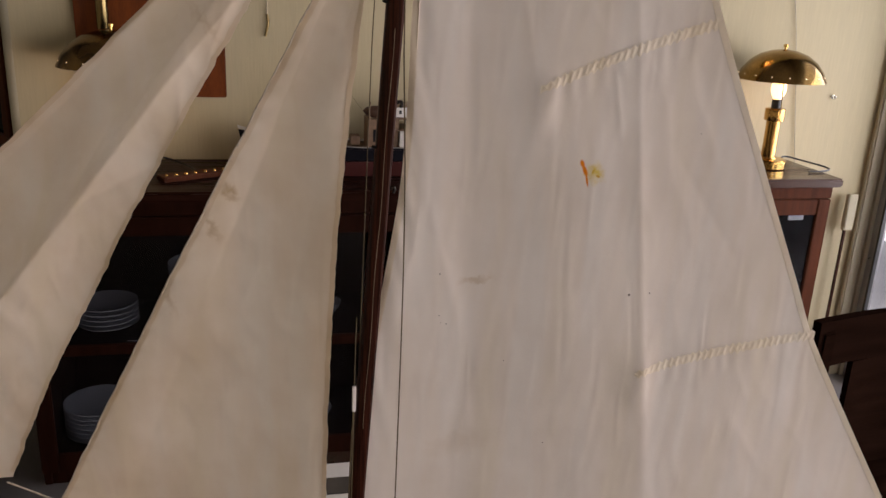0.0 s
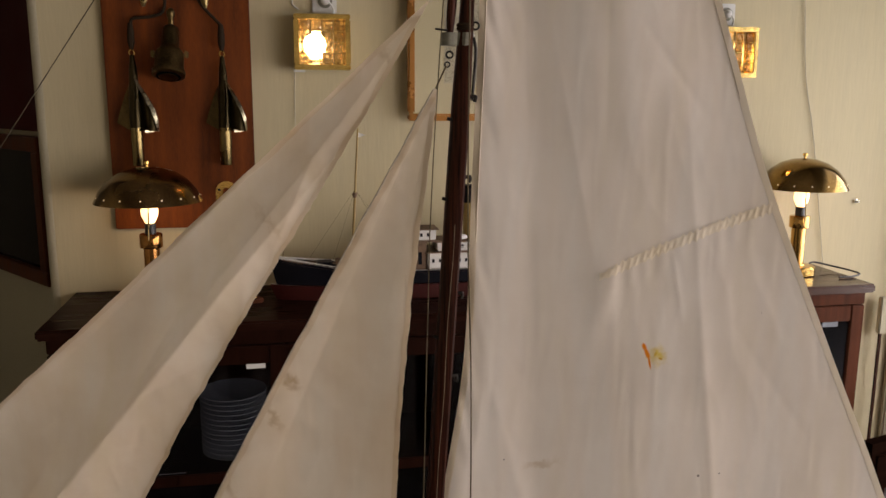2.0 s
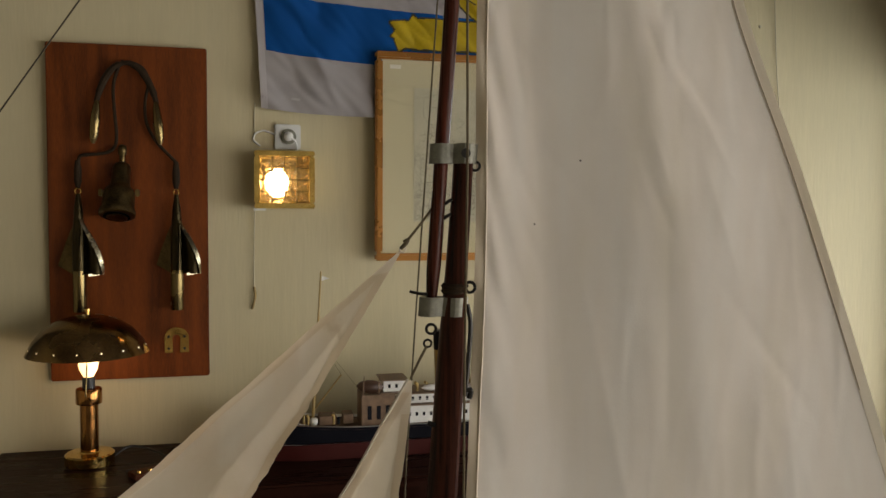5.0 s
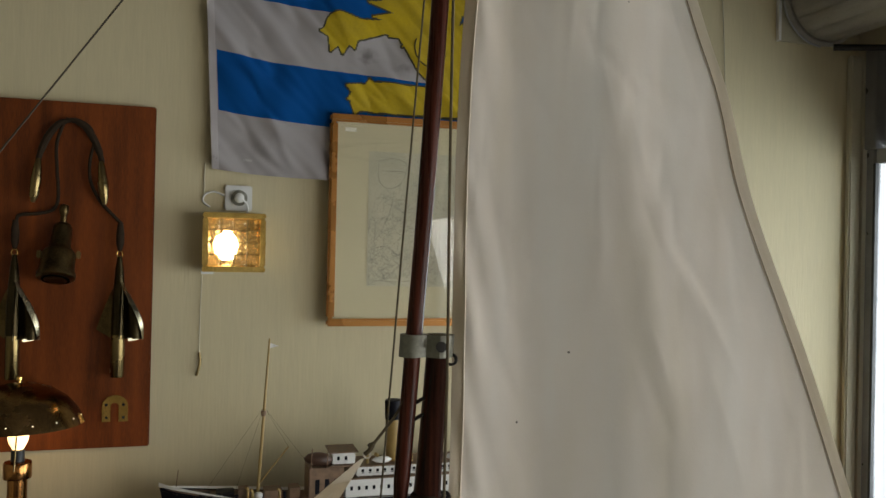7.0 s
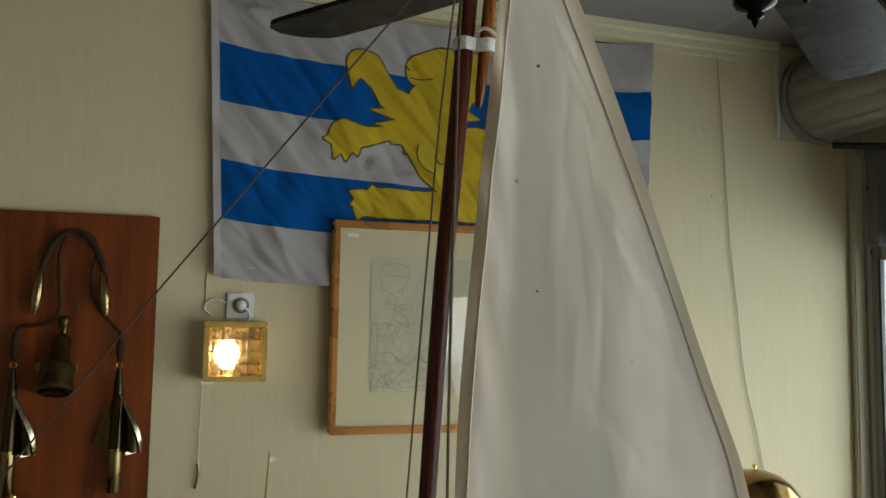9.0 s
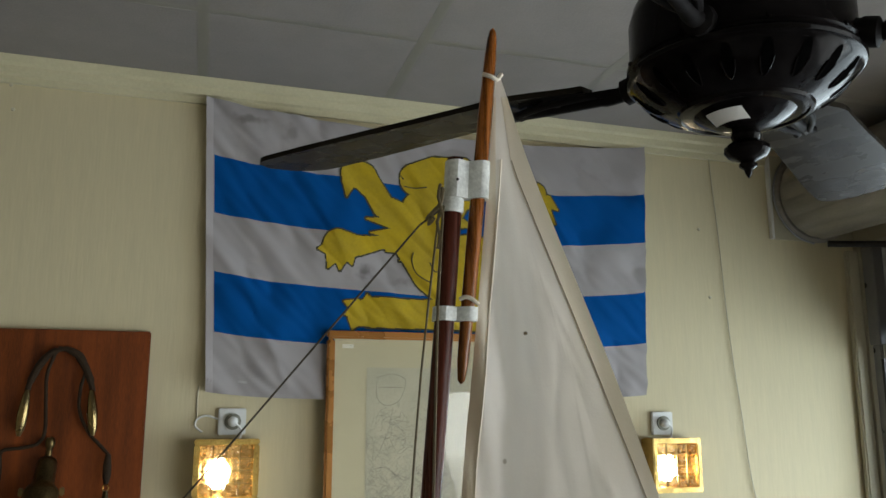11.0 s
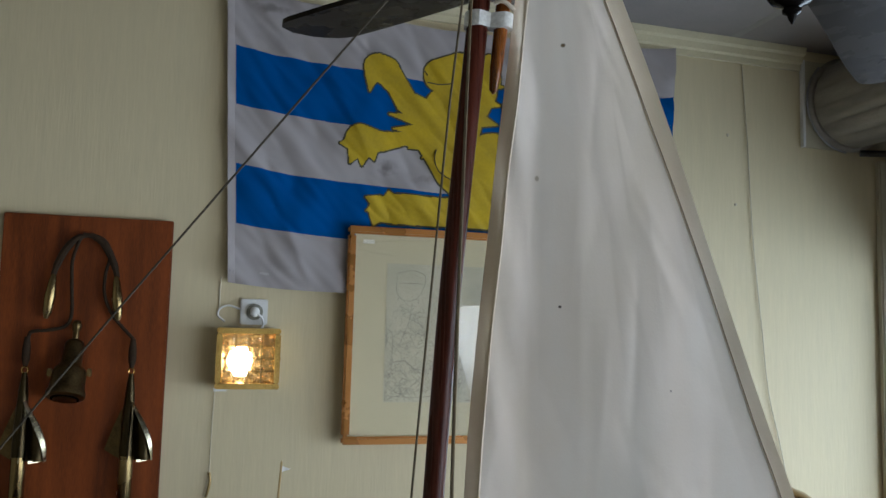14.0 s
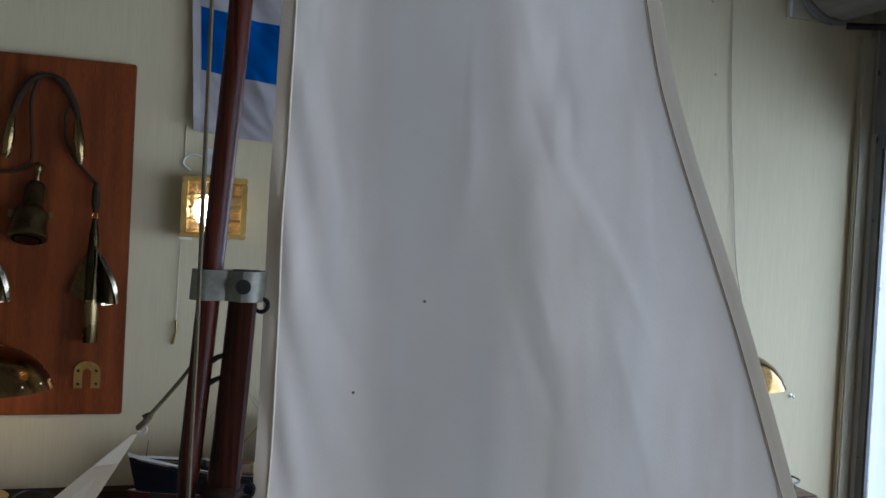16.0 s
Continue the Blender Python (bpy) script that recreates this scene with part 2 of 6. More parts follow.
def sailcloth(name, marks, dull=(0.75, 0.72, 0.665), fresh=(0.83, 0.808, 0.76), through_light=0.20):
    """Cotton cloth that lets some light through; marks: centre, radius, colour, strength of each stain."""
    m = bpy.data.materials.new(name)
    m.use_nodes = True
    nt = m.node_tree
    b, out = nt.nodes["Principled BSDF"], nt.nodes["Material Output"]
    tc = nt.nodes.new("ShaderNodeTexCoord")
    wide = nt.nodes.new("ShaderNodeTexNoise")
    wide.inputs["Scale"].default_value, wide.inputs["Detail"].default_value = 14, 6
    weave = nt.nodes.new("ShaderNodeTexNoise")
    weave.inputs["Scale"].default_value, weave.inputs["Detail"].default_value = 1400, 2
    warp = nt.nodes.new("ShaderNodeTexNoise")
    warp.inputs["Scale"].default_value, warp.inputs["Detail"].default_value = 160, 4
    for n in (wide, weave, warp):
        nt.links.new(tc.outputs["Object"], n.inputs[0])
    ramp = nt.nodes.new("ShaderNodeValToRGB")
    ramp.color_ramp.elements[0].position, ramp.color_ramp.elements[0].color = 0.25, (*dull, 1)
    ramp.color_ramp.elements[1].position, ramp.color_ramp.elements[1].color = 0.62, (*fresh, 1)
    nt.links.new(wide.outputs[0], ramp.inputs[0])
    colour = ramp.outputs[0]
    # faint yellow and rosy streaks that run down the cloth
    long = nt.nodes.new("ShaderNodeMapping")
    long.inputs["Scale"].default_value = (34, 34, 5)
    nt.links.new(tc.outputs["Object"], long.inputs[0])
    streak = nt.nodes.new("ShaderNodeTexNoise")
    streak.inputs["Scale"].default_value, streak.inputs["Detail"].default_value = 1.0, 4
    nt.links.new(long.outputs[0], streak.inputs[0])
    tone = nt.nodes.new("ShaderNodeValToRGB")
    tone.color_ramp.elements[0].position, tone.color_ramp.elements[0].color = 0.34, (0.98, 0.93, 0.86, 1)
    tone.color_ramp.elements[1].position, tone.color_ramp.elements[1].color = 0.66, (1.0, 0.985, 0.98, 1)
    rosy = tone.color_ramp.elements.new(0.50)
    rosy.color = (1.0, 0.955, 0.925, 1)
    nt.links.new(streak.outputs[0], tone.inputs[0])
    wash = nt.nodes.new("ShaderNodeMix")
    wash.data_type, wash.blend_type = "RGBA", "MULTIPLY"
    wash.inputs["Factor"].default_value = 1.0
    nt.links.new(ramp.outputs[0], wash.inputs["A"])
    nt.links.new(tone.outputs[0], wash.inputs["B"])
    colour = wash.outputs["Result"]
    bend = nt.nodes.new("ShaderNodeVectorMath")
    bend.operation = "MULTIPLY_ADD"
    nt.links.new(warp.outputs["Color"], bend.inputs[0])
    bend.inputs[1].default_value = (0.016, 0.0, 0.016)
    nt.links.new(tc.outputs["Object"], bend.inputs[2])
    for (cx, cz), (rx, rz, lean), tint, strength in marks:
        off = nt.nodes.new("ShaderNodeVectorMath")
        off.operation = "SUBTRACT"
        sharp = rx < 0.002
        nt.links.new(tc.outputs["Object"] if sharp else bend.outputs[0], off.inputs[0])
        off.inputs[1].default_value = (cx, 0, cz) if sharp else (cx + 0.008, 0, cz + 0.008)
        rot = nt.nodes.new("ShaderNodeVectorRotate")
        rot.rotation_type = "Y_AXIS"
        rot.inputs["Angle"].default_value = radians(lean)
        nt.links.new(off.outputs[0], rot.inputs[0])
        flat = nt.nodes.new("ShaderNodeVectorMath")
        flat.operation = "MULTIPLY"
        flat.inputs[1].default_value = (1 / rx, 0, 1 / rz)
        nt.links.new(rot.outputs[0], flat.inputs[0])
        dist = nt.nodes.new("ShaderNodeVectorMath")
        dist.operation = "LENGTH"
        nt.links.new(flat.outputs[0], dist.inputs[0])
        fac = nt.nodes.new("ShaderNodeMapRange")
        fac.interpolation_type = "SMOOTHSTEP"
        fac.inputs[1].default_value, fac.inputs[2].default_value = (1.05, 0.45) if sharp else (1.25, 0.0)
        fac.inputs[3].default_value, fac.inputs[4].default_value = 0.0, strength
        nt.links.new(dist.outputs["Value"], fac.inputs[0])
        mix = nt.nodes.new("ShaderNodeMix")
        mix.data_type = "RGBA"
        nt.links.new(fac.outputs[0], mix.inputs["Factor"])
        nt.links.new(colour, mix.inputs["A"])
        mix.inputs["B"].default_value = (*tint, 1)
        colour = mix.outputs["Result"]
    nt.links.new(colour, b.inputs["Base Color"])
    b.inputs["Roughness"].default_value = 0.85
    b.inputs["Specular IOR Level"].default_value = 0.25
    bp = nt.nodes.new("ShaderNodeBump")
    bp.inputs["Strength"].default_value, bp.inputs["Distance"].default_value = 0.10, 0.0004
    nt.links.new(weave.outputs[0], bp.inputs["Height"])
    crease = nt.nodes.new("ShaderNodeTexNoise")
    crease.inputs["Scale"].default_value, crease.inputs["Detail"].default_value = 40, 5
    nt.links.new(tc.outputs["Object"], crease.inputs[0])
    bp2 = nt.nodes.new("ShaderNodeBump")
    bp2.inputs["Strength"].default_value, bp2.inputs["Distance"].default_value = 0.10, 0.003
    nt.links.new(crease.outputs[0], bp2.inputs["Height"])
    nt.links.new(bp.outputs[0], bp2.inputs["Normal"])
    # sharp little crumples, longer than wide, in patches
    crumple = nt.nodes.new("ShaderNodeMapping")
    crumple.inputs["Scale"].default_value = (62, 62, 12)
    nt.links.new(tc.outputs["Object"], crumple.inputs[0])
    ridge = nt.nodes.new("ShaderNodeTexNoise")
    ridge.noise_type = "RIDGED_MULTIFRACTAL"
    ridge.inputs["Scale"].default_value, ridge.inputs["Detail"].default_value = 1.0, 3
    ridge.inputs["Distortion"].default_value = 0.6
    nt.links.new(crumple.outputs[0], ridge.inputs[0])
    bp3 = nt.nodes.new("ShaderNodeBump")
    bp3.inputs["Strength"].default_value, bp3.inputs["Distance"].default_value = 0.32, 0.0030
    nt.links.new(ridge.outputs[0], bp3.inputs["Height"])
    nt.links.new(bp2.outputs[0], bp3.inputs["Normal"])
    nt.links.new(bp3.outputs[0], b.inputs["Normal"])
    tl = nt.nodes.new("ShaderNodeBsdfTranslucent")
    nt.links.new(colour, tl.inputs["Color"])
    mx = nt.nodes.new("ShaderNodeMixShader")
    mx.inputs[0].default_value = through_light
    nt.links.new(b.outputs[0], mx.inputs[1])
    nt.links.new(tl.outputs[0], mx.inputs[2])
    nt.links.new(mx.outputs[0], out.inputs[0])
    return m


YELLOWED, TANNED, ORANGE, HOLE = (0.47, 0.31, 0.13), (0.62, 0.47, 0.28), (0.80, 0.24, 0.01), (0.05, 0.04, 0.03)
MAIN_CLOTH = sailcloth("mainsail_cotton", [
    ((0.2165, 1.4185), (0.0072, 0.0080, -30), (0.72, 0.55, 0.10), 0.95), ((0.2188, 1.4160), (0.0019, 0.0010, -25), (0.60, 0.33, 0.03), 0.9), ((0.2150, 1.4195), (0.0012, 0.0022, -20), (0.66, 0.42, 0.04), 0.7),
    ((0.2068, 1.4250), (0.0019, 0.0036, 20), ORANGE, 1.0), ((0.2090, 1.4200), (0.0019, 0.0058, 22), ORANGE, 1.0), ((0.2110, 1.4130), (0.0010, 0.0062, 12), ORANGE, 1.0),
    ((0.1376, 1.3312), (0.013, 0.004, 12), YELLOWED, 0.36), ((0.13, 1.19), (0.03, 0.012, 20), YELLOWED, 0.14),
    ((0.2505, 1.3261), (0.0012, 0.0012, 0), HOLE, 0.8), ((0.2659, 1.3279), (0.0009, 0.0009, 0), HOLE, 0.6), ((0.1111, 1.3351), (0.0007, 0.0007, 0), HOLE, 0.8), ((0.1121, 1.3011), (0.0006, 0.0006, 0), HOLE, 0.8), ((0.1135, 1.2955), (0.0005, 0.0005, 0), HOLE, 0.6), ((0.1178, 1.2942), (0.0007, 0.0006, 0), HOLE, 0.8),
    ((0.1627, 1.2656), (0.0005, 0.0005, 0), HOLE, 0.6), ((0.1974, 1.1956), (0.0007, 0.0007, 0), HOLE, 0.7), ((0.2905, 1.4491), (0.0005, 0.0005, 0), HOLE, 0.5), ((0.136, 1.705), (0.0006, 0.0006, 0), HOLE, 0.8), ((0.117, 1.676), (0.0006, 0.0006, 0), HOLE, 0.9),
    ((0.121, 1.874), (0.0006, 0.0006, 0), HOLE, 0.9), ((0.120, 1.964), (0.0009, 0.0009, 0), (0.16, 0.12, 0.07), 1.0), ((0.156, 1.847), (0.0005, 0.0005, 0), HOLE, 0.5),
    ((0.1605, 1.915), (0.0008, 0.0010, 0), HOLE, 0.9), ((0.1135, 1.918), (0.0009, 0.0012, 0), (0.42, 0.36, 0.27), 0.8)])
JIB_CLOTH = sailcloth("headsail_cotton", dull=(0.78, 0.685, 0.55), fresh=(0.89, 0.83, 0.715), through_light=0.18, marks=[
    ((-0.042, 1.388), (0.006, 0.011, 35), YELLOWED, 0.62), ((-0.058, 1.36), (0.005, 0.018, 30), YELLOWED, 0.5), ((-0.020, 1.548), (0.012, 0.030, 38), TANNED, 0.30), ((-0.09, 1.43), (0.014, 0.03, 30), TANNED, 0.25),
    ((-0.10, 1.31), (0.005, 0.03, 28), YELLOWED, 0.55), ((-0.055, 1.51), (0.004, 0.020, 40), YELLOWED, 0.25),
    ((0.03, 1.625), (0.004, 0.03, 35), YELLOWED, 0.3)])
JIB_HEM = sailcloth("headsail_hem_cotton", [], (0.70, 0.58, 0.41), (0.84, 0.76, 0.62), 0.10)
# yellower, darker copy of the hem cloth: the luff's shade is in it
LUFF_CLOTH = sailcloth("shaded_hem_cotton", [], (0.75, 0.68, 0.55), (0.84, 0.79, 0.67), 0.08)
HEM_CLOTH = sailcloth("sail_hem_cotton", [], (0.86, 0.81, 0.68), (0.92, 0.89, 0.79), 0.14)


def flag_cloth():
    m = bpy.data.materials.new("striped_flag_cloth")
    m.use_nodes = True
    nt = m.node_tree
    b = nt.nodes["Principled BSDF"]
    uv = nt.nodes.new("ShaderNodeUVMap")
    sep = nt.nodes.new("ShaderNodeSeparateXYZ")
    nt.links.new(uv.outputs[0], sep.inputs[0])
    five = nt.nodes.new("ShaderNodeMath")
    five.operation, five.inputs[1].default_value = "MULTIPLY", 2.5
    nt.links.new(sep.outputs["Y"], five.inputs[0])
    fr = nt.nodes.new("ShaderNodeMath")
    fr.operation = "FRACT"
    nt.links.new(five.outputs[0], fr.inputs[0])
    gt = nt.nodes.new("ShaderNodeMath")
    gt.operation, gt.inputs[1].default_value = "GREATER_THAN", 0.5
    nt.links.new(fr.outputs[0], gt.inputs[0])
    hem = nt.nodes.new("ShaderNodeMath")
    hem.operation, hem.inputs[1].default_value = "GREATER_THAN", 0.016
    nt.links.new(sep.outputs["X"], hem.inputs[0])
    both = nt.nodes.new("ShaderNodeMath")
    both.operation = "MULTIPLY"
    nt.links.new(gt.outputs[0], both.inputs[0])
    nt.links.new(hem.outputs[0], both.inputs[1])
    tc = nt.nodes.new("ShaderNodeTexCoord")
    dirt = nt.nodes.new("ShaderNodeTexNoise")
    dirt.inputs["Scale"].default_value, dirt.inputs["Detail"].default_value = 5, 6
    nt.links.new(tc.outputs["Object"], dirt.inputs[0])
    ramp = nt.nodes.new("ShaderNodeValToRGB")
    ramp.color_ramp.elements[0].position, ramp.color_ramp.elements[0].color = 0.26, (0.26, 0.24, 0.24, 1)
    ramp.color_ramp.elements[1].position, ramp.color_ramp.elements[1].color = 0.42, (0.335, 0.310, 0.310, 1)
    nt.links.new(dirt.outputs[0], ramp.inputs[0])
    mix = nt.nodes.new("ShaderNodeMix")
    mix.data_type = "RGBA"
    nt.links.new(both.outputs[0], mix.inputs["Factor"])
    nt.links.new(ramp.outputs[0], mix.inputs["A"])
    mix.inputs["B"].default_value = (0.001, 0.066, 0.25, 1)
    colour = mix.outputs["Result"]
    for (cx, cz), (rx, rz), strength in (((0.49, 2.36), (0.07, 0.05), 0.75), ((0.12, 2.83), (0.10, 0.03), 0.6), ((0.24, 2.80), (0.05, 0.05), 0.45), ((0.10, 2.05), (0.10, 0.05), 0.12), ((0.62, 2.33), (0.10, 0.03), 0.4)):
        off, flat, dist, fac, soil, rag = (nt.nodes.new(k) for k in ("ShaderNodeVectorMath", "ShaderNodeVectorMath", "ShaderNodeVectorMath", "ShaderNodeMapRange", "ShaderNodeMix", "ShaderNodeTexNoise"))
        rag.inputs["Scale"].default_value, rag.inputs["Detail"].default_value = 26, 5
        nt.links.new(tc.outputs["Object"], rag.inputs[0])
        off.operation, flat.operation, dist.operation = "SUBTRACT", "MULTIPLY", "LENGTH"
        off.inputs[1].default_value = (cx, 0, cz)
        flat.inputs[1].default_value = (1 / rx, 0, 1 / rz)
        nt.links.new(tc.outputs["Object"], off.inputs[0])
        nt.links.new(off.outputs[0], flat.inputs[0])
        nt.links.new(flat.outputs[0], dist.inputs[0])
        uneven = nt.nodes.new("ShaderNodeMath")
        uneven.operation, uneven.inputs[1].default_value = "MULTIPLY_ADD", 1.6
        nt.links.new(rag.outputs[0], uneven.inputs[0])
        nt.links.new(dist.outputs["Value"], uneven.inputs[2])
        fac.interpolation_type = "SMOOTHSTEP"
        fac.inputs[1].default_value, fac.inputs[2].default_value, fac.inputs[3].default_value, fac.inputs[4].default_value = 1.5, 0.7, 0.0, strength
        nt.links.new(uneven.outputs[0], fac.inputs[0])
        soil.data_type = "RGBA"
        nt.links.new(fac.outputs[0], soil.inputs["Factor"])
        nt.links.new(colour, soil.inputs["A"])
        soil.inputs["B"].default_value = (0.10, 0.085, 0.08, 1)
        colour = soil.outputs["Result"]
    nt.links.new(colour, b.inputs["Base Color"])
    b.inputs["Roughness"].default_value = 0.9
    b.inputs["Specular IOR Level"].default_value = 0.1
    return m


FLAG = flag_cloth()
FLAG_YELLOW = material("flag_yellow_print", (0.43, 0.30, 0.002), 0.8, 0, 0.12, 12)
FLAG_BLACK = material("flag_dark_outline", (0.05, 0.045, 0.02), 0.8, 0, 0.1, 12)


# ---- helpers for meshes ----
def part(name, bm, mat, parent=None, label="", smooth=True, bevel=0.0):
    """One mesh object from a bmesh, under a thing or a part."""
    if bevel:
        bmesh.ops.bevel(bm, geom=bm.edges[:], offset=bevel, segments=2, affect="EDGES", clamp_overlap=True)
    me = bpy.data.meshes.new(name)
    bm.to_mesh(me)
    bm.free()
    for p in me.polygons:
        p.use_smooth = smooth
    if smooth:
        me.set_sharp_from_angle(angle=radians(38))
    me.materials.append(mat)
    ob = new(name, me)
    if parent:
        ob.parent = parent
        if parent.data is None:
            ob.matrix_parent_inverse = Matrix.Translation(parent.location).inverted()
    if label:
        ob["label"] = label
    return ob


def thing(name, base, label, category, group="", kind=""):
    ob = new(name)
    ob.empty_display_size = 0.05
    ob.location = base
    bpy.context.view_layer.update()
    return tagged(ob, label, category, group, kind)


def box(x0, x1, y0, y1, z0, z1, bm=None):
    bm = bm or bmesh.new()
    m = Matrix.Translation(((x0 + x1) / 2, (y0 + y1) / 2, (z0 + z1) / 2)) @ Matrix.Diagonal((abs(x1 - x0), abs(y1 - y0), abs(z1 - z0), 1))
    bmesh.ops.create_cube(bm, size=1, matrix=m)
    return bm


def turned(profile, at=(0, 0, 0), axis=(0, 0, 1), n=28, bm=None, squash=(1, 1)):
    """A lathe form: profile of (radius, height) about an axis."""
    bm = bm or bmesh.new()
    q = Vector((0, 0, 1)).rotation_difference(Vector(axis).normalized()).to_matrix()
    rings = []
    for r, h in profile:
        ring = []
        for i in range(n):
            a = 2 * math.pi * i / n
            ring.append(bm.verts.new(Vector(at) + q @ Vector((max(r, 1e-5) * math.cos(a) * squash[0], max(r, 1e-5) * math.sin(a) * squash[1], h))))
        rings.append(ring)
    for a, b in zip(rings, rings[1:]):
        for i in range(n):
            bm.faces.new((a[i], a[(i + 1) % n], b[(i + 1) % n], b[i]))
    bm.faces.new(rings[0][::-1])
    bm.faces.new(rings[-1])
    bmesh.ops.recalc_face_normals(bm, faces=bm.faces[:])
    return bm


def rod(a, b, r0, r1=None, n=16, bm=None, squash=(1, 1)):
    a, b = Vector(a), Vector(b)
    r1 = r0 if r1 is None else r1
    return turned([(r0, 0), (r1, (b - a).length)], a, b - a, n, bm, squash)


def tube(points, r, n=8, bm=None, smoothing=6):
    """A round cord through points, with a smooth curve between them."""
    bm = bm or bmesh.new()
    p = [Vector(v) for v in points]
    if smoothing > 1 and len(p) > 2:
        q = []
        for i in range(len(p) - 1):
            a, b, c, d = p[max(i - 1, 0)], p[i], p[i + 1], p[min(i + 2, len(p) - 1)]
            for k in range(smoothing):
                t = k / smoothing
                q.append(0.5 * ((2 * b) + (c - a) * t + (2 * a - 5 * b + 4 * c - d) * t * t + (3 * b - a - 3 * c + d) * t ** 3))
        p = q + [p[-1]]
    rings = []
    side = None
    for i, v in enumerate(p):
        d = (p[min(i + 1, len(p) - 1)] - p[max(i - 1, 0)]).normalized()
        side = (side - d * side.dot(d)).normalized() if side else d.orthogonal().normalized()
        up = d.cross(side)
        rr = r[min(i * len(r) // len(p), len(r) - 1)] if isinstance(r, (list, tuple)) else r
        rings.append([bm.verts.new(v + rr * (math.cos(2 * math.pi * k / n) * side + math.sin(2 * math.pi * k / n) * up)) for k in range(n)])
    for a, b in zip(rings, rings[1:]):
        for k in range(n):
            bm.faces.new((a[k], a[(k + 1) % n], b[(k + 1) % n], b[k]))
    bm.faces.new(rings[0][::-1])
    bm.faces.new(rings[-1])
    bmesh.ops.recalc_face_normals(bm, faces=bm.faces[:])
    return bm


def sheet(fn, nu, nv, thick=0.0, bm=None):
    """A surface fn(u, v), closed into a thin solid when thick is given (towards +y)."""
    bm = bm or bmesh.new()
    def layer(dy):
        return [[bm.verts.new(Vector(fn(i / nu, j / nv)) + Vector((0, dy, 0))) for i in range(nu + 1)] for j in range(nv + 1)]
    g = layer(0)
    for j in range(nv):
        for i in range(nu):
            bm.faces.new((g[j][i], g[j][i + 1], g[j + 1][i + 1], g[j + 1][i]))
    if thick:
        h = layer(thick)
        for j in range(nv):
            for i in range(nu):
                bm.faces.new((h[j][i], h[j + 1][i], h[j + 1][i + 1], h[j][i + 1]))
        rim = [(0, i) for i in range(nu + 1)] + [(j, nu) for j in range(1, nv + 1)] + [(nv, i) for i in range(nu - 1, -1, -1)] + [(j, 0) for j in range(nv - 1, 0, -1)]
        for (a, b), (c, d) in zip(rim, rim[1:] + rim[:1]):
            bm.faces.new((g[a][b], h[a][b], h[c][d], g[c][d]))
    bmesh.ops.recalc_face_normals(bm, faces=bm.faces[:])
    return bm


def smooth_step(a, b, x):
    t = min(max((x - a) / (b - a), 0), 1)
    return t * t * (3 - 2 * t)


# ---- the room ----
CEIL, WEST, EAST, SOUTH = 2.95, -2.6, 2.412, -6.0


def structure(name, bm, mat, label, smooth=False, bevel=0.0):
    return tagged(part(name, bm, mat, smooth=smooth, bevel=bevel), label, name.split("_")[0], kind="structure")


structure("floor", box(WEST - 0.3, EAST + 0.2, SOUTH - 3.0, 2.4, -0.1, 0.0), FLOOR, "grey-brown tiled shop floor")
structure("wall_north", box(-0.79, EAST + 0.03, 0.0, 0.14, 0, CEIL + 0.05), WALL, "cream wall with vertically combed paper")
diag = bmesh.new()
box(-0.02, 2.6, -0.12, 0.0, 0, CEIL + 0.05, diag)
bmesh.ops.transform(diag, matrix=Matrix.Translation((-0.788, 0.09, 0)) @ Matrix.Rotation(math.atan2(0.8, -0.6), 4, "Z"), verts=diag.verts)
structure("wall_northwest", diag, WALL_PLAIN, "cream painted wall running off at an angle")
structure("wall_west", box(WEST - 0.15, WEST, SOUTH, 2.3, 0, CEIL + 0.05), WALL_PLAIN, "cream painted side wall")
# east wall with the doorway
DY0, DY1, DZ = -0.035, -2.05, 2.56
structure("wall_east", box(EAST, EAST + 0.03, DY0, -0.001, 0, CEIL + 0.05), WALL_PLAIN, "cream pier beside the doorway")
FRONT = -5.9
structure("wall_east_2", box(EAST, EAST + 0.2, SOUTH, FRONT, 0, CEIL + 0.05), WALL_PLAIN, "cream side wall beyond the shop front")
structure("wall_east_3", box(EAST, EAST + 0.2, FRONT, DY0, DZ, CEIL + 0.05), WALL_PLAIN, "cream wall over the shop front")
structure("wall_south", box(WEST, EAST + 0.2, SOUTH - 0.2, SOUTH, 0, CEIL + 0.05), WALL_PLAIN, "cream wall behind the camera")
# ceiling: tiles and bars in one mesh each; it falls a little towards the street
def fall(bm):
    for v in bm.verts:
        v.co.z += 0.004 - 0.0125 * (v.co.x + 0.6)
    return bm



ceil_tiles, bars = bmesh.new(), bmesh.new()
PX, PY, X0, Y0 = 0.588, 0.59, -0.036, -0.495
for i in range(-5, 5):
    for j in range(-1, 11):
        xa, xb = X0 + PX * i, X0 + PX * (i + 1)
        yb, ya = min(Y0 - PY * (j - 1), 0.0 if xa > -0.8 else 2.3), Y0 - PY * j
        if ya < yb and xa < EAST and ya > SOUTH - 0.6:
            box(xa + 0.011, min(xb - 0.011, EAST + 0.1), ya + 0.011, yb - 0.011, CEIL + 0.0004, CEIL + 0.02, ceil_tiles)
for i in range(-4, 6):
    if X0 + PX * i < EAST:
        box(X0 + PX * i - 0.015, X0 + PX * i + 0.015, SOUTH, 0.6, CEIL, CEIL + 0.03, bars)
for j in range(0, 10):
    box(WEST, EAST + 0.1, Y0 - PY * j - 0.014, Y0 - PY * j + 0.014, CEIL + 0.001, CEIL + 0.031, bars)
structure("ceiling", fall(ceil_tiles), TILE, "suspended ceiling of pale square tiles, coloured dark for its dimness", bevel=0.002)
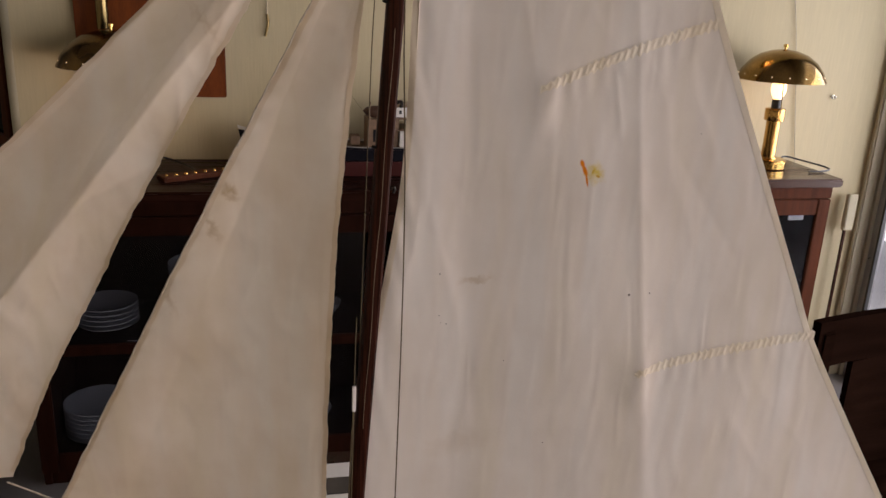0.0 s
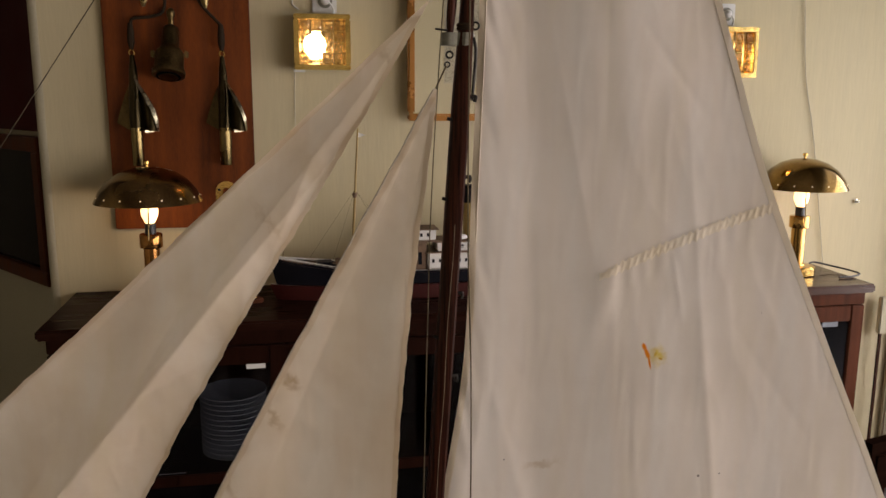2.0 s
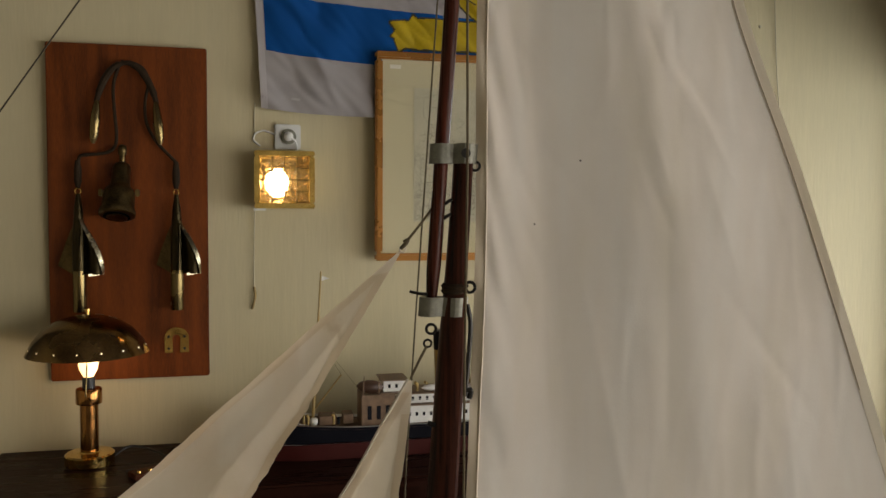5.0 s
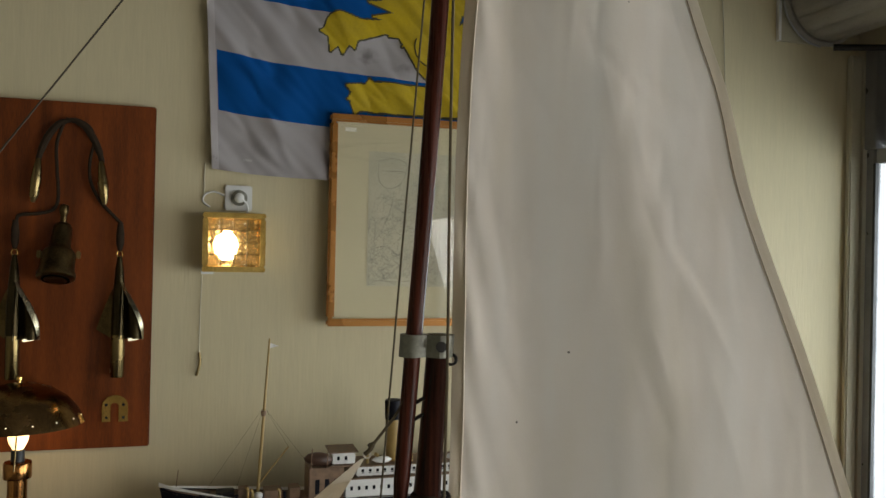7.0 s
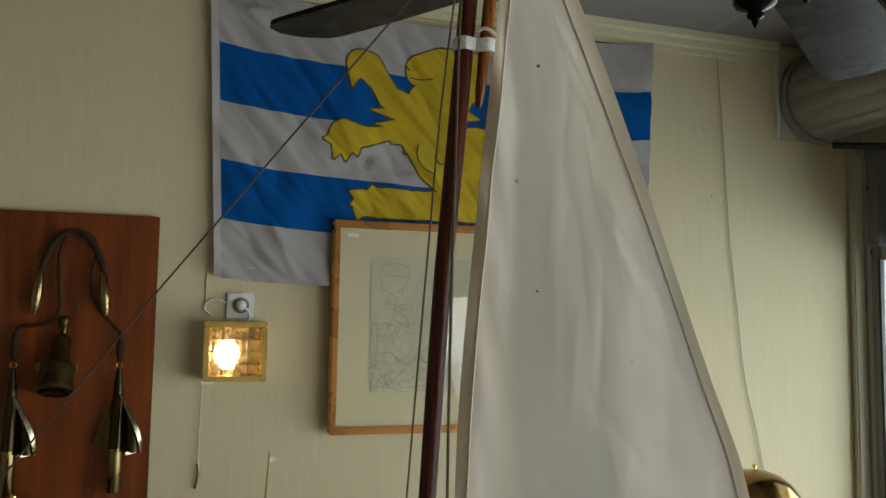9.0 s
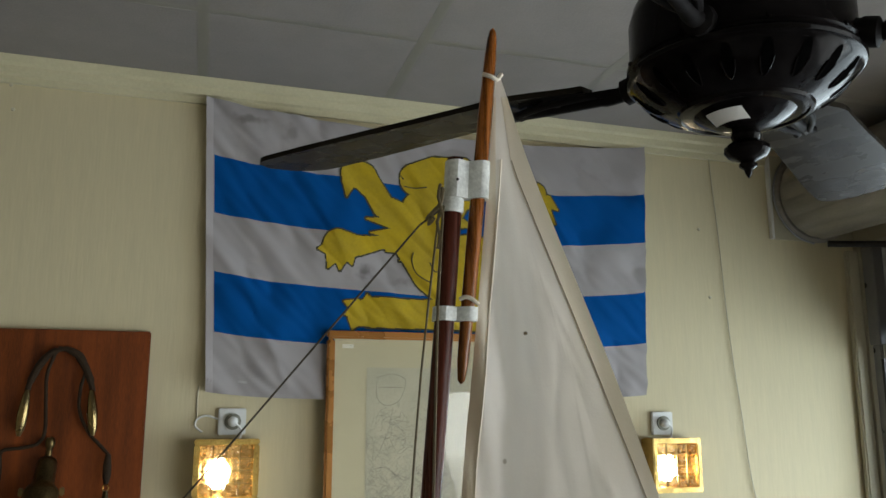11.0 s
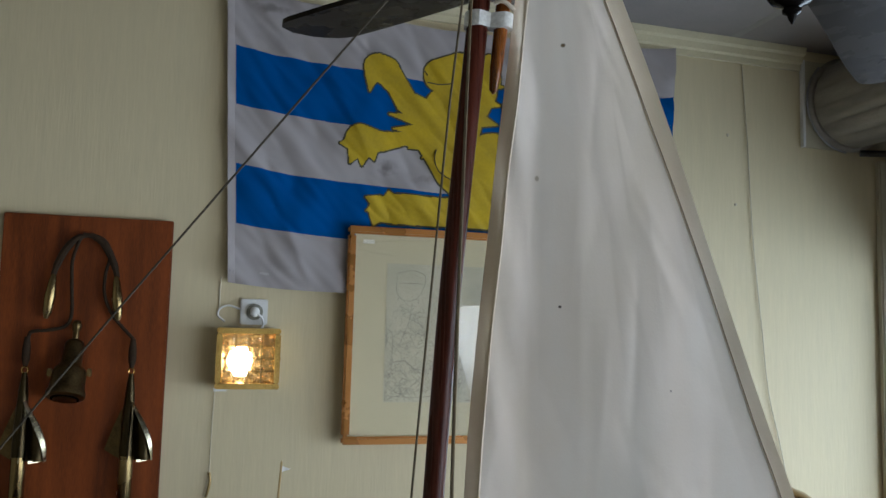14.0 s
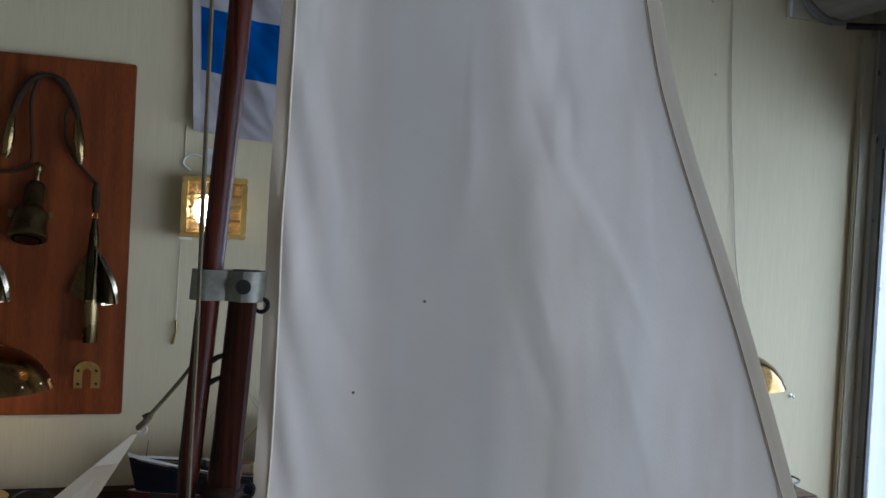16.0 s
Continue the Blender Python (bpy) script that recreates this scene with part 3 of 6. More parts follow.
structure("ceiling_bars", fall(bars), TBAR, "white metal grid of the suspended ceiling, its dimness in the colour")
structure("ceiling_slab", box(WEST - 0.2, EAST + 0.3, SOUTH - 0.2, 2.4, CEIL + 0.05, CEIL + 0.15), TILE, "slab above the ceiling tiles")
def cornice_profile(x0, x1):
    prof = [(0.0, -0.075), (-0.012, -0.075), (-0.014, -0.055), (-0.026, -0.050), (-0.030, -0.028), (-0.044, -0.022), (-0.050, 0.0), (0.0, 0.0)]
    bm = bmesh.new()
    a = [bm.verts.new((x0, y, CEIL + z - 0.001)) for y, z in prof]
    b = [bm.verts.new((x1, y, CEIL + z - 0.001)) for y, z in prof]
    for i in range(len(prof)):
        k = (i + 1) % len(prof)
        bm.faces.new((a[i], a[k], b[k], b[i]))
    bm.faces.new(a[::-1])
    bm.faces.new(b)
    bmesh.ops.recalc_face_normals(bm, faces=bm.faces[:])
    return bm
structure("trim_cornice", fall(cornice_profile(-0.79, 2.03)), CORNICE, "cream moulded cornice under the ceiling")
# rounded plaster edge where the wall turns away
structure("trim_corner", rod((-0.79, 0.02, 0), (-0.79, 0.02, CEIL), 0.022), WALL_PLAIN, "rounded plaster edge of the wall", smooth=True)

# glazed door in the east wall
door = tagged(new("door_1"), "open-air glazed shop door with a dark grey metal frame", "door", kind="structure")
XD = EAST + 0.05
part("door_frame", box(XD - 0.04, XD - 0.005, DY0 - 0.045, DY0 - 0.005, 0.0, 2.17), ALU, door, bevel=0.004)
part("door_frame", box(XD - 0.04, XD + 0.04, DY1 + 0.005, DY1 + 0.06, 0.0, 2.17), ALU, door, bevel=0.004)
part("door_head", box(XD - 0.035, XD + 0.035, DY1 + 0.06, DY0 - 0.046, 2.115, 2.17), ALU, door, bevel=0.004)
part("door_sill", box(XD - 0.035, XD + 0.035, DY1 + 0.06, DY0 - 0.046, 0.0, 0.09), ALU, door, bevel=0.004)
part("black_gasket", box(XD - 0.045, XD - 0.03, DY0 - 0.058, DY0 - 0.046, 0.09, 2.115), DARK, door)
pane = part("pane", box(XD - 0.004, XD + 0.004, DY1 + 0.06, DY0 - 0.0585, 0.09, 2.115), DOOR_GLASS, door, smooth=False)
pane.visible_shadow = False
# further bays of the glazed front
for k in range(2):
    ya, yb = DY1 - 1.91 * k, DY1 - 1.91 * (k + 1)
    win = tagged(new("window_1" if k == 0 else "window_2"), "tall shop window with a dark grey metal frame", "window", kind="structure")
    part("window_frame", box(XD - 0.04, XD + 0.04, yb + 0.005, yb + 0.06, 0.0, 2.17), ALU, win, bevel=0.004)
    part("window_head", box(XD - 0.035, XD + 0.035, yb + 0.061, ya + 0.004, 2.115, 2.17), ALU, win, bevel=0.004)
    part("window_sill", box(XD - 0.035, XD + 0.035, yb + 0.061, ya + 0.004, 0.0, 0.09), ALU, win, bevel=0.004)
    wp = part("pane", box(XD - 0.004, XD + 0.004, yb + 0.061, ya + 0.004, 0.09, 2.115), DOOR_GLASS, win, smooth=False)
    wp.visible_shadow = False
# roller shutter: slats showing over the door, and the roll under the ceiling
shutter = thing("roller_shutter", (EAST - 0.2, 0, DZ), "grey slatted roller shutter, rolled up in its end plate", "shutter")
for k in range(6):
    z = 2.18 + k * 0.066
    bm = sheet(lambda u, v, z=z: (EAST + 0.075 - 0.018 * math.sin(math.pi * v), DY0 - 0.03 + u * (FRONT - DY0 + 0.06), z + 0.0675 * v), 1, 6)
    part("slat", bm, SHUTTER, shutter)
part("guide_rail", box(EAST - 0.0, EAST + 0.05, DY0 - 0.058, DY0 - 0.004, 2.17, 2.56), ALU, shutter, bevel=0.003)
RX, RZ, RR = 2.226, 2.730, 0.163
part("end_plate", box(2.045, EAST - 0.004, -0.012, -0.002, 2.560, 2.885), WALL_PLAIN, shutter, "cream painted end plate")
part("plate_edge", box(2.034, 2.044, -0.020, -0.002, 2.560, 2.885), PLASTIC, shutter, "white folded edge of the plate")
roll = bmesh.new()
N = 15
for k in range(N):
    a0, a1 = 2 * math.pi * k / N, 2 * math.pi * (k + 0.93) / N
    sheet(lambda u, v, a0=a0, a1=a1: (RX + (RR + 0.004 * math.sin(math.pi * v)) * math.cos(a0 + (a1 - a0) * v), -0.05 - u * 5.2, RZ + (RR + 0.004 * math.sin(math.pi * v)) * math.sin(a0 + (a1 - a0) * v)), 1, 5, bm=roll)
part("rolled_slats", roll, SHUTTER, shutter)
part("roll_core", rod((RX, -0.035, RZ), (RX, -5.26, RZ), RR - 0.006, n=40), SHUTTER, shutter)
part("end_ring", turned([(RR + 0.012, 0), (RR + 0.016, 0.012), (RR + 0.004, 0.022), (RR - 0.02, 0.022)], (RX, -0.014, RZ), (0, -1, 0), 40), SHUTTER, shutter)
part("drive_chain", tube([(RX + (RR + 0.02) * math.cos(a), -0.03, RZ + (RR + 0.02) * math.sin(a)) for a in [math.pi * (0.75 + 0.09 * i) for i in range(9)]], 0.004), ALU, shutter, "dark drive chain on the roll's end")
part("bracket_arm", rod((EAST - 0.16, -0.05, 2.545), (EAST + 0.02, -0.18, 2.53), 0.012), IRON, shutter)

# outdoors: paving and a bright street
tagged(part("pavement", box(EAST + 0.2, 4.2, -9, 6, -0.12, -0.02), PAVEMENT, smooth=False), "pale paving outside the door", "pavement", kind="structure")
tagged(part("backdrop", box(4.2, 4.25, -9, 6, -0.12, 5), BACKDROP, smooth=False), "bright hazy street outside the door", "backdrop", kind="structure")

# framed picture with dark glass on the angled wall, a red panel over it
DIAG = Matrix.Translation((-0.788, 0.09, 0)) @ Matrix.Rotation(math.atan2(0.8, -0.6), 4, "Z")
def on_diag(bm):
    bmesh.ops.transform(bm, matrix=DIAG, verts=bm.verts)
    return bm
dark_picture = thing("dark_picture", (-1.0, 0.3, 0.95), "dark glazed picture in a brown wooden frame on the angled wall", "picture")
for n, b in (("frame_rail", box(0.0, 0.72, 0.02, 0.055, 0.955, 1.005)), ("frame_rail", box(0.0, 0.72, 0.02, 0.055, 1.405, 1.455)),
             ("frame_stile", box(0.0, 0.05, 0.02, 0.056, 1.005, 1.405)), ("frame_stile", box(0.67, 0.72, 0.02, 0.056, 1.005, 1.405))):
    part(n, on_diag(b), CABINET_RED, dark_picture, bevel=0.003)
part("glass", on_diag(box(0.05, 0.67, 0.02, 0.034, 1.005, 1.405)), DARK_GLASS, dark_picture, "dark reflecting glass")
tagged(part("red_panel", on_diag(box(0.0, 1.6, 0.004, 0.02, 1.47, 2.9)), RED_PANEL, bevel=0.003), "dark red panel on the angled wall", "panel")


# ---- the model yacht's rig ----
# The rig stands in one upright plane, turned a little from the wall's line.
def plane_y(x):
    return -2.262 - 0.2 * (x - 0.07)


def P(x, z, off=0.0):
    """A point of the rig's plane; off: towards the camera."""
    return Vector((x - 0.196 * off, plane_y(x) - 0.98 * off, z))


def PJ(x, z, off=0.0):
    """A point of the headsails' plane, sheeted out a little further."""
    return Vector((x - 0.36 * off, -2.2605 - 0.39 * (x - 0.055) - 0.93 * off, z))


def mast_x(z):
    return 0.0825 + 0.056 * (z - 1.69)


def topmast_x(z):
    return 0.0720 + 0.0640 * (z - 1.68) - 0.0012 * math.exp(-((z - 1.87) / 0.07) ** 2)


TABLE_Z = 0.75
yacht = thing("model_yacht", (0.05, -2.26, 0.80), "large wooden model yacht with cream cotton sails", "model boat")

# hull, boom and stand, below what is seen of the sails
def hull_ring(u, v):
    x = -0.50 + 0.98 * u
    half = 0.105 * math.sin(math.pi * min(max(u * 0.88 + 0.04, 0), 1)) ** 0.75
    a = math.pi * (v - 0.5)
    depth = 0.11 * (0.45 + 0.55 * math.sin(math.pi * min(u * 0.9 + 0.05, 1)))
    c = Vector((x, plane_y(x), 0.985 + 0.05 * (2 * u - 1) ** 2 * (1 if u < 0.5 else 0.5)))
    return c + Vector((0.2 * half * math.sin(a), half * math.sin(a), -depth * math.cos(a)))
part("hull", sheet(hull_ring, 28, 16), SPAR_DARK, yacht, "dark varnished hull")
part("deck", sheet(lambda u, v: hull_ring(u, 0).lerp(hull_ring(u, 1), v), 28, 4), SPAR_LIGHT, yacht)
part("keel", box(-0.10, 0.16, plane_y(0.03) - 0.012, plane_y(0.03) + 0.012, 0.80, 0.90), SPAR_DARK, yacht, bevel=0.005)
part("cradle_base", box(-0.20, 0.26, plane_y(0.03) - 0.09, plane_y(0.03) + 0.09, TABLE_Z, TABLE_Z + 0.03), CABINET, yacht, bevel=0.004)
part("cradle_cheek", box(-0.16, -0.13, plane_y(-0.15) - 0.09, plane_y(-0.15) + 0.09, TABLE_Z + 0.03, 0.925), CABINET, yacht, bevel=0.004)
part("cradle_cheek", box(0.19, 0.22, plane_y(0.2) - 0.09, plane_y(0.2) + 0.09, TABLE_Z + 0.03, 0.925), CABINET, yacht, bevel=0.004)
part("bowsprit", rod(P(-0.40, 1.02), PJ(-0.66, 1.035), 0.006, 0.004), SPAR, yacht)
part("boom", rod(P(0.055, 1.045), P(0.56, 1.04), 0.006, 0.005), SPAR, yacht)
part("gooseneck", turned([(0.009, 0), (0.009, 0.02)], P(0.046, 1.035)), ZINC, yacht)

# spars
def octagon_spar(z0, z1, fx, thick, off=0.0):
    bm = bmesh.new()
    n = 14
    rings = []
    for k in range(n + 1):
        z = z0 + (z1 - z0) * k / n
        c = P(fx(z), z, off)
        half = thick(z)
        ring = []
        for i in range(20):
            a = 2 * math.pi * i / 20
            ca, sa = math.cos(a), math.sin(a)
            e = 1 / max(abs(ca), abs(sa)) ** 0.55
            ring.append(bm.verts.new(c + Vector((0.98 * half * e * ca, -0.196 * half * e * ca + half * e * sa, 0))))
        rings.append(ring)
    for a, b in zip(rings, rings[1:]):
        for i in range(20):
            bm.faces.new((a[i], a[(i + 1) % 20], b[(i + 1) % 20], b[i]))
    bm.faces.new(rings[0][::-1])
    bm.faces.new(rings[-1])
    bmesh.ops.recalc_face_normals(bm, faces=bm.faces[:])
    return bm


lower = part("lower_mast", octagon_spar(0.99, 1.712, mast_x, lambda z: 0.0041 + 0.0024 * smooth_step(1.70, 1.57, z)), SPAR_DARK, yacht, "dark mahogany lower mast")
def bent_spar(z0, z1, fx, thick, n=24, sides=20):
    """A round spar that follows fx up the rig's plane."""
    bm = bmesh.new()
    rings = []
    for k in range(n + 1):
        z = z0 + (z1 - z0) * k / n
        r = thick(z) * (0.7 if k in (0, n) else 1.0)
        rings.append([bm.verts.new(P(fx(z), z) + Vector((r * math.cos(2 * math.pi * i / sides), r * math.sin(2 * math.pi * i / sides), 0))) for i in range(sides)])
    for a, b in zip(rings, rings[1:]):
        for i in range(sides):
            bm.faces.new((a[i], a[(i + 1) % sides], b[(i + 1) % sides], b[i]))
    bm.faces.new(rings[0][::-1])
    bm.faces.new(rings[-1])
    bmesh.ops.recalc_face_normals(bm, faces=bm.faces[:])
    return bm


part("topmast", bent_spar(1.640, 2.0285, topmast_x, lambda z: 0.0033 + 0.0004 * smooth_step(1.70, 1.95, z)), SPAR, yacht, "reddish varnished topmast")
yard_a, yard_b = P(0.0962, 1.9455, -0.0005), P(0.1092, 2.0838, -0.0005)
part("yard", turned([(0.0003, 0), (0.0014, 0.0012), (0.0021, 0.008), (0.0026, 0.03), (0.0028, 0.06), (0.0027, 0.10), (0.0023, 0.125), (0.0019, 0.134), (0.0013, 0.1375), (0.0003, 0.1389)], yard_a, yard_b - yard_a, 18), SPAR_LIGHT, yacht, "honey varnished yard with rounded ends")


def figure_eight(z, h, fa, ra, fb, rb, mat, name, label, tilt=0.0):
    """A band round two spars: two eyes and a waist between them."""
    ca, cb = P(fa, z), P(fb, z)
    d = (cb - ca).normalized()
    s = Vector((0, 0, 1)).cross(d)
    out = []
    for i in range(13):
        a = math.pi * (0.5 + i / 12) * 1.0
        out.append(ca + ra * (math.cos(a) * d + math.sin(a) * s))
    mid = (ca + cb) / 2
    low = min(ra, rb) * 0.5
    out.append(mid - low * s)
    for i in range(13):
        a = math.pi * (-0.5 + i / 12)
        out.append(cb + rb * (math.cos(a) * d + math.sin(a) * s))
    out.append(mid + low * s)
    bm = bmesh.new()
    up = Vector((0.058, 0, 1)).normalized()
    rows = [[bm.verts.new(p + up * (k * h) + d * 0) for p in out] for k in (0, 0.08, 0.5, 0.92, 1)]
    n = len(out)
    for r0, r1 in zip(rows, rows[1:]):
        for i in range(n):
            bm.faces.new((r0[i], r0[(i + 1) % n], r1[(i + 1) % n], r1[i]))
    bm.faces.new(rows[0][::-1])
    bm.faces.new(rows[-1])
    bmesh.ops.recalc_face_normals(bm, faces=bm.faces[:])
    return part(name, bm, mat, yacht, label)


cap = figure_eight(2.0140, 0.0145, 0.0944, 0.0046, 0.1030, 0.0038, WHITE_METAL, "cap_band", "chipped white metal band round topmast and yard")
part("collar", turned([(0.0042, 0), (0.0045, 0.001), (0.0045, 0.0045), (0.0042, 0.0055)], P(topmast_x(2.0085), 2.0085), (0.058, 0, 1)), WHITE_METAL, cap)
part("topmast_end", turned([(0.0032, 0), (0.0030, 0.0012), (0.0012, 0.0018)], P(0.0945, 2.0287)), SPAR_DARK, cap)
part("rivet", turned([(0.0006, 0), (0.0003, 0.0004)], P(0.0948, 2.0205, 0.0046), (0, -1, 0), 8), IRON, cap)
figure_eight(1.9680, 0.0052, topmast_x(1.970), 0.0047, 0.0985, 0.0038, WHITE_METAL, "lower_band", "chipped white metal strap")
clamp = figure_eight(1.7030, 0.0088, topmast_x(1.705), 0.0056, mast_x(1.705), 0.0059, ZINC, "upper_clamp", "grey metal clamp joining the two masts")
part("screw", turned([(0.0022, 0), (0.0022, 0.0008), (0.0008, 0.0009)], P(mast_x(1.707) + 0.0005, 1.7075, 0.0058), (0, -1, 0), 12), IRON, clamp)
clamp2 = figure_eight(1.6345, 0.0085, topmast_x(1.637), 0.0057, mast_x(1.637), 0.0060, ZINC, "lower_clamp", "grey metal clamp under the topmast's heel")
part("spike", tube([P(0.0600, 1.6455, 0.001), P(0.0640, 1.6448, 0.002), P(0.0680, 1.6444, 0.002)], 0.0007), IRON, clamp2, "thin iron pin")
part("lashing", turned([(0.0055, 0), (0.0064, 0.0012), (0.0057, 0.0024), (0.0064, 0.0036), (0.0055, 0.0048)], P(mast_x(1.644), 1.6445)), LEATHER, clamp2, "dark cord lashing")


def eye_ring(x, z, r, off=0.004):
    c = P(x, z, off)
    return tube([c + Vector((r * math.cos(a), -0.2 * r * math.cos(a), r * math.sin(a))) for a in [2 * math.pi * i / 12 for i in range(13)]], r * 0.32, 6, smoothing=1)


for x, z, r in ((0.0885, 1.7020, 0.0020), (0.0865, 1.6475, 0.0024), (0.0695, 1.6285, 0.0022), (0.0680, 1.6220, 0.0017)):
    part("ring", eye_ring(x, z, r, 0.001), IRON, yacht)
for z in (1.40, 1.462, 1.545, 1.60):
    part("mast_eye", tube([P(mast_x(z) + 0.004, z, 0.003), P(mast_x(z) + 0.0095, z + 0.001, 0.002), P(mast_x(z) + 0.009, z - 0.003, 0.002)], 0.0013), IRON, yacht)
for z in (1.43, 1.53, 1.585):
    part("cleat", tube([P(mast_x(z) - 0.005, z, 0.003), P(mast_x(z) - 0.0085, z + 0.001, 0.003)], 0.0012), IRON, yacht)

# thin pale cord laid on for the glint along the crack
part("mast_glint", tube([P(mast_x(z) + 0.0012 + 0.0004 * math.sin(z * 60), z, 0.0064) for z in [1.205 + 0.014 * i for i in range(23)]], 0.00022, 5, smoothing=1), STITCH, lower, "pale line on the mast, the glint along a crack in its grain")
part("mast_strap", tube([P(mast_x(1.636) + 0.006, 1.640, 0.002), P(mast_x(1.63) + 0.0078, 1.630, 0.002), P(mast_x(1.61) + 0.0078, 1.612, 0.002), P(mast_x(1.60) + 0.0074, 1.598, 0.002)], 0.0011), IRON, yacht, "black strap beside the lower clamp")
# standing and running rigging
def line(name, pts, r=0.00055, mat=ROPE):
    return part(name, tube([P(*p) for p in pts], r, 6, smoothing=2), mat, yacht)


part("forestay", tube([P(0.0885, 2.009, 0.003), P(0.081, 2.003, 0.003), Vector((-0.020, -2.214, 1.876)), Vector((-0.260, -2.128, 1.558)), Vector((-0.655, -1.990, 1.030))], 0.00040, 6, smoothing=1), STAY_CORD, yacht)
line("halyard", [(0.0885, 2.012, 0.004), (0.0880, 2.004, -0.004), (0.0836, 1.95, -0.026), (0.0802, 1.90, -0.029), (0.0768, 1.85, -0.030), (0.0702, 1.75, -0.0315), (0.0671, 1.70, -0.032), (0.0639, 1.65, -0.033), (0.0609, 1.60, -0.034), (0.0560, 1.50, -0.032), (0.0520, 1.30, -0.020), (0.048, 1.10, 0.002)], 0.00045)
line("halyard", [(0.0895, 2.010, 0.005), (0.0862, 1.97, 0.022), (0.0832, 1.90, 0.042), (0.0818, 1.85, 0.050), (0.0814, 1.80, 0.053), (0.0815, 1.75, 0.054), (0.0818, 1.70, 0.055), (0.0812, 1.60, 0.055), (0.0820, 1.50, 0.055), (0.0845, 1.43, 0.054), (0.0855, 1.35, 0.052), (0.0850, 1.25, 0.050), (0.0835, 1.10, 0.046)], 0.00050)
for z in (1.686, 1.6795):
    line("rung", [(topmast_x(z) + 0.003, z - 0.001, 0.001), ((topmast_x(z) + mast_x(z)) / 2, z + 0.0005, 0.002), (mast_x(z) - 0.003, z + 0.001, 0.001)], 0.0008, IRON)
line("jib_halyard", [(0.0575, 1.6668, 0.002), (0.0665, 1.6785, 0.001), (0.0700, 1.684, 0.0)], 0.0006)
line("jib_halyard", [(0.0605, 1.606, 0.002), (0.0640, 1.614, 0.003), (0.0675, 1.621, 0.003)], 0.0006)
line("knot", [(0.0560, 1.6650, 0.002), (0.0582, 1.6672, 0.003), (0.0592, 1.6690, 0.001), (0.0574, 1.6680, 0.002)], 0.0009)
line("topmast_knot", [(0.0835, 2.005, 0.004), (0.0865, 2.0085, 0.005), (0.0885, 2.011, 0.005), (0.0893, 2.017, 0.005)], 0.0008)
line("topmast_knot", [(0.0885, 2.0185, 0.004), (0.0876, 2.013, 0.006), (0.0888, 2.008, 0.006), (0.0872, 2.004, 0.005), (0.0882, 1.999, 0.005), (0.0876, 1.994, 0.004)], 0.0006)
line("topmast_knot", [(0.0850, 2.0060, 0.003), (0.0842, 2.0030, 0.005), (0.0862, 2.0050, 0.006), (0.0846, 2.0066, 0.004)], 0.0006)
part("yard_lashing", tube([P(0.1046, 2.0628, 0.0035), P(0.1075, 2.0615, 0.0045), P(0.1100, 2.0610, 0.003), P(0.1120, 2.064, 0.001)], 0.0009), WHITE_ROPE, yacht, "white cord lashing the sail's head")
part("yard_lashing", tube([P(0.0955, 1.9758, 0.0032), P(0.0978, 1.9765, 0.0042), P(0.1002, 1.9755, 0.0040), P(0.1022, 1.9742, 0.0025)], 0.0008), WHITE_ROPE, yacht, "white cord lashing")
part("clew_rope", tube([PJ(-0.248, 1.103), PJ(-0.215, 1.094), PJ(-0.150, 1.075)], 0.0008, 6), WHITE_ROPE, yacht)
toggle = part("toggle", box(-0.0015, 0.0015, -0.001, 0.001, -0.011, 0.011), PAPER, yacht, "white bone toggle", bevel=0.0004)
toggle.matrix_basis = Matrix.Translation(P(0.0495, 1.232, 0.008))
line("sheet_line", [(0.0505, 1.30, 0.006), (0.0495, 1.243, 0.007)], 0.0004)
line("sheet_line", [(0.0490, 1.222, 0.007), (0.0468, 1.17, 0.007), (0.0440, 1.08, 0.006)], 0.0005)
line("sheet_line", [(0.0492, 1.222, 0.007), (0.0485, 1.17, 0.007), (0.0470, 1.08, 0.006)], 0.0005)


# sails
def creases(seed, n, span, lean, strength, long=(0.04, 0.17)):
    """Straight creases in cloth: start, direction, length, height and width of each."""
    rnd = random.Random(seed)
    out = []
    for _ in range(n):
        x, z = span(rnd)
        a = radians(lean + rnd.gauss(0, 19))
        out.append((x, z, math.sin(a), -math.cos(a), rnd.uniform(*long), rnd.choice((-1, 1)) * strength * rnd.uniform(0.4, 1.0), rnd.uniform(0.0030, 0.009)))
    return out


def crease_at(x, z, lines):
    h = 0.0
    for x0, z0, dx, dz, length, high, wide in lines:
        t = ((x - x0) * dx + (z - z0) * dz) / length
        if 0 < t < 1:
            d = abs((x - x0) * dz - (z - z0) * dx)
            if d < 4 * wide:
                h += high * math.exp(-d / wide) * math.sin(math.pi * t) * smooth_step(4, 2, d / wide)
    return h


def main_span(rnd):
    z = rnd.uniform(1.2, 2.0)
    return luff_x(z) + (leech_x(z) - luff_x(z)) * rnd.choice((rnd.uniform(0.02, 0.16), rnd.uniform(0.45, 0.85), rnd.uniform(0.45, 0.75))), z


def crumple_span(rnd):
    """Where the upper mainsail is crumpled, right of the middle and along the luff."""
    z = rnd.uniform(1.68, 2.00)
    return luff_x(z) + (leech_x(z) - luff_x(z)) * rnd.choice((rnd.uniform(0.05, 0.12), rnd.uniform(0.42, 0.72), rnd.uniform(0.42, 0.80))), z


def jib_span(rnd):
    z = rnd.uniform(1.1, 1.62)
    return -0.30 + 0.6 * (z - 1.1) + rnd.uniform(-0.10, 0.10), z


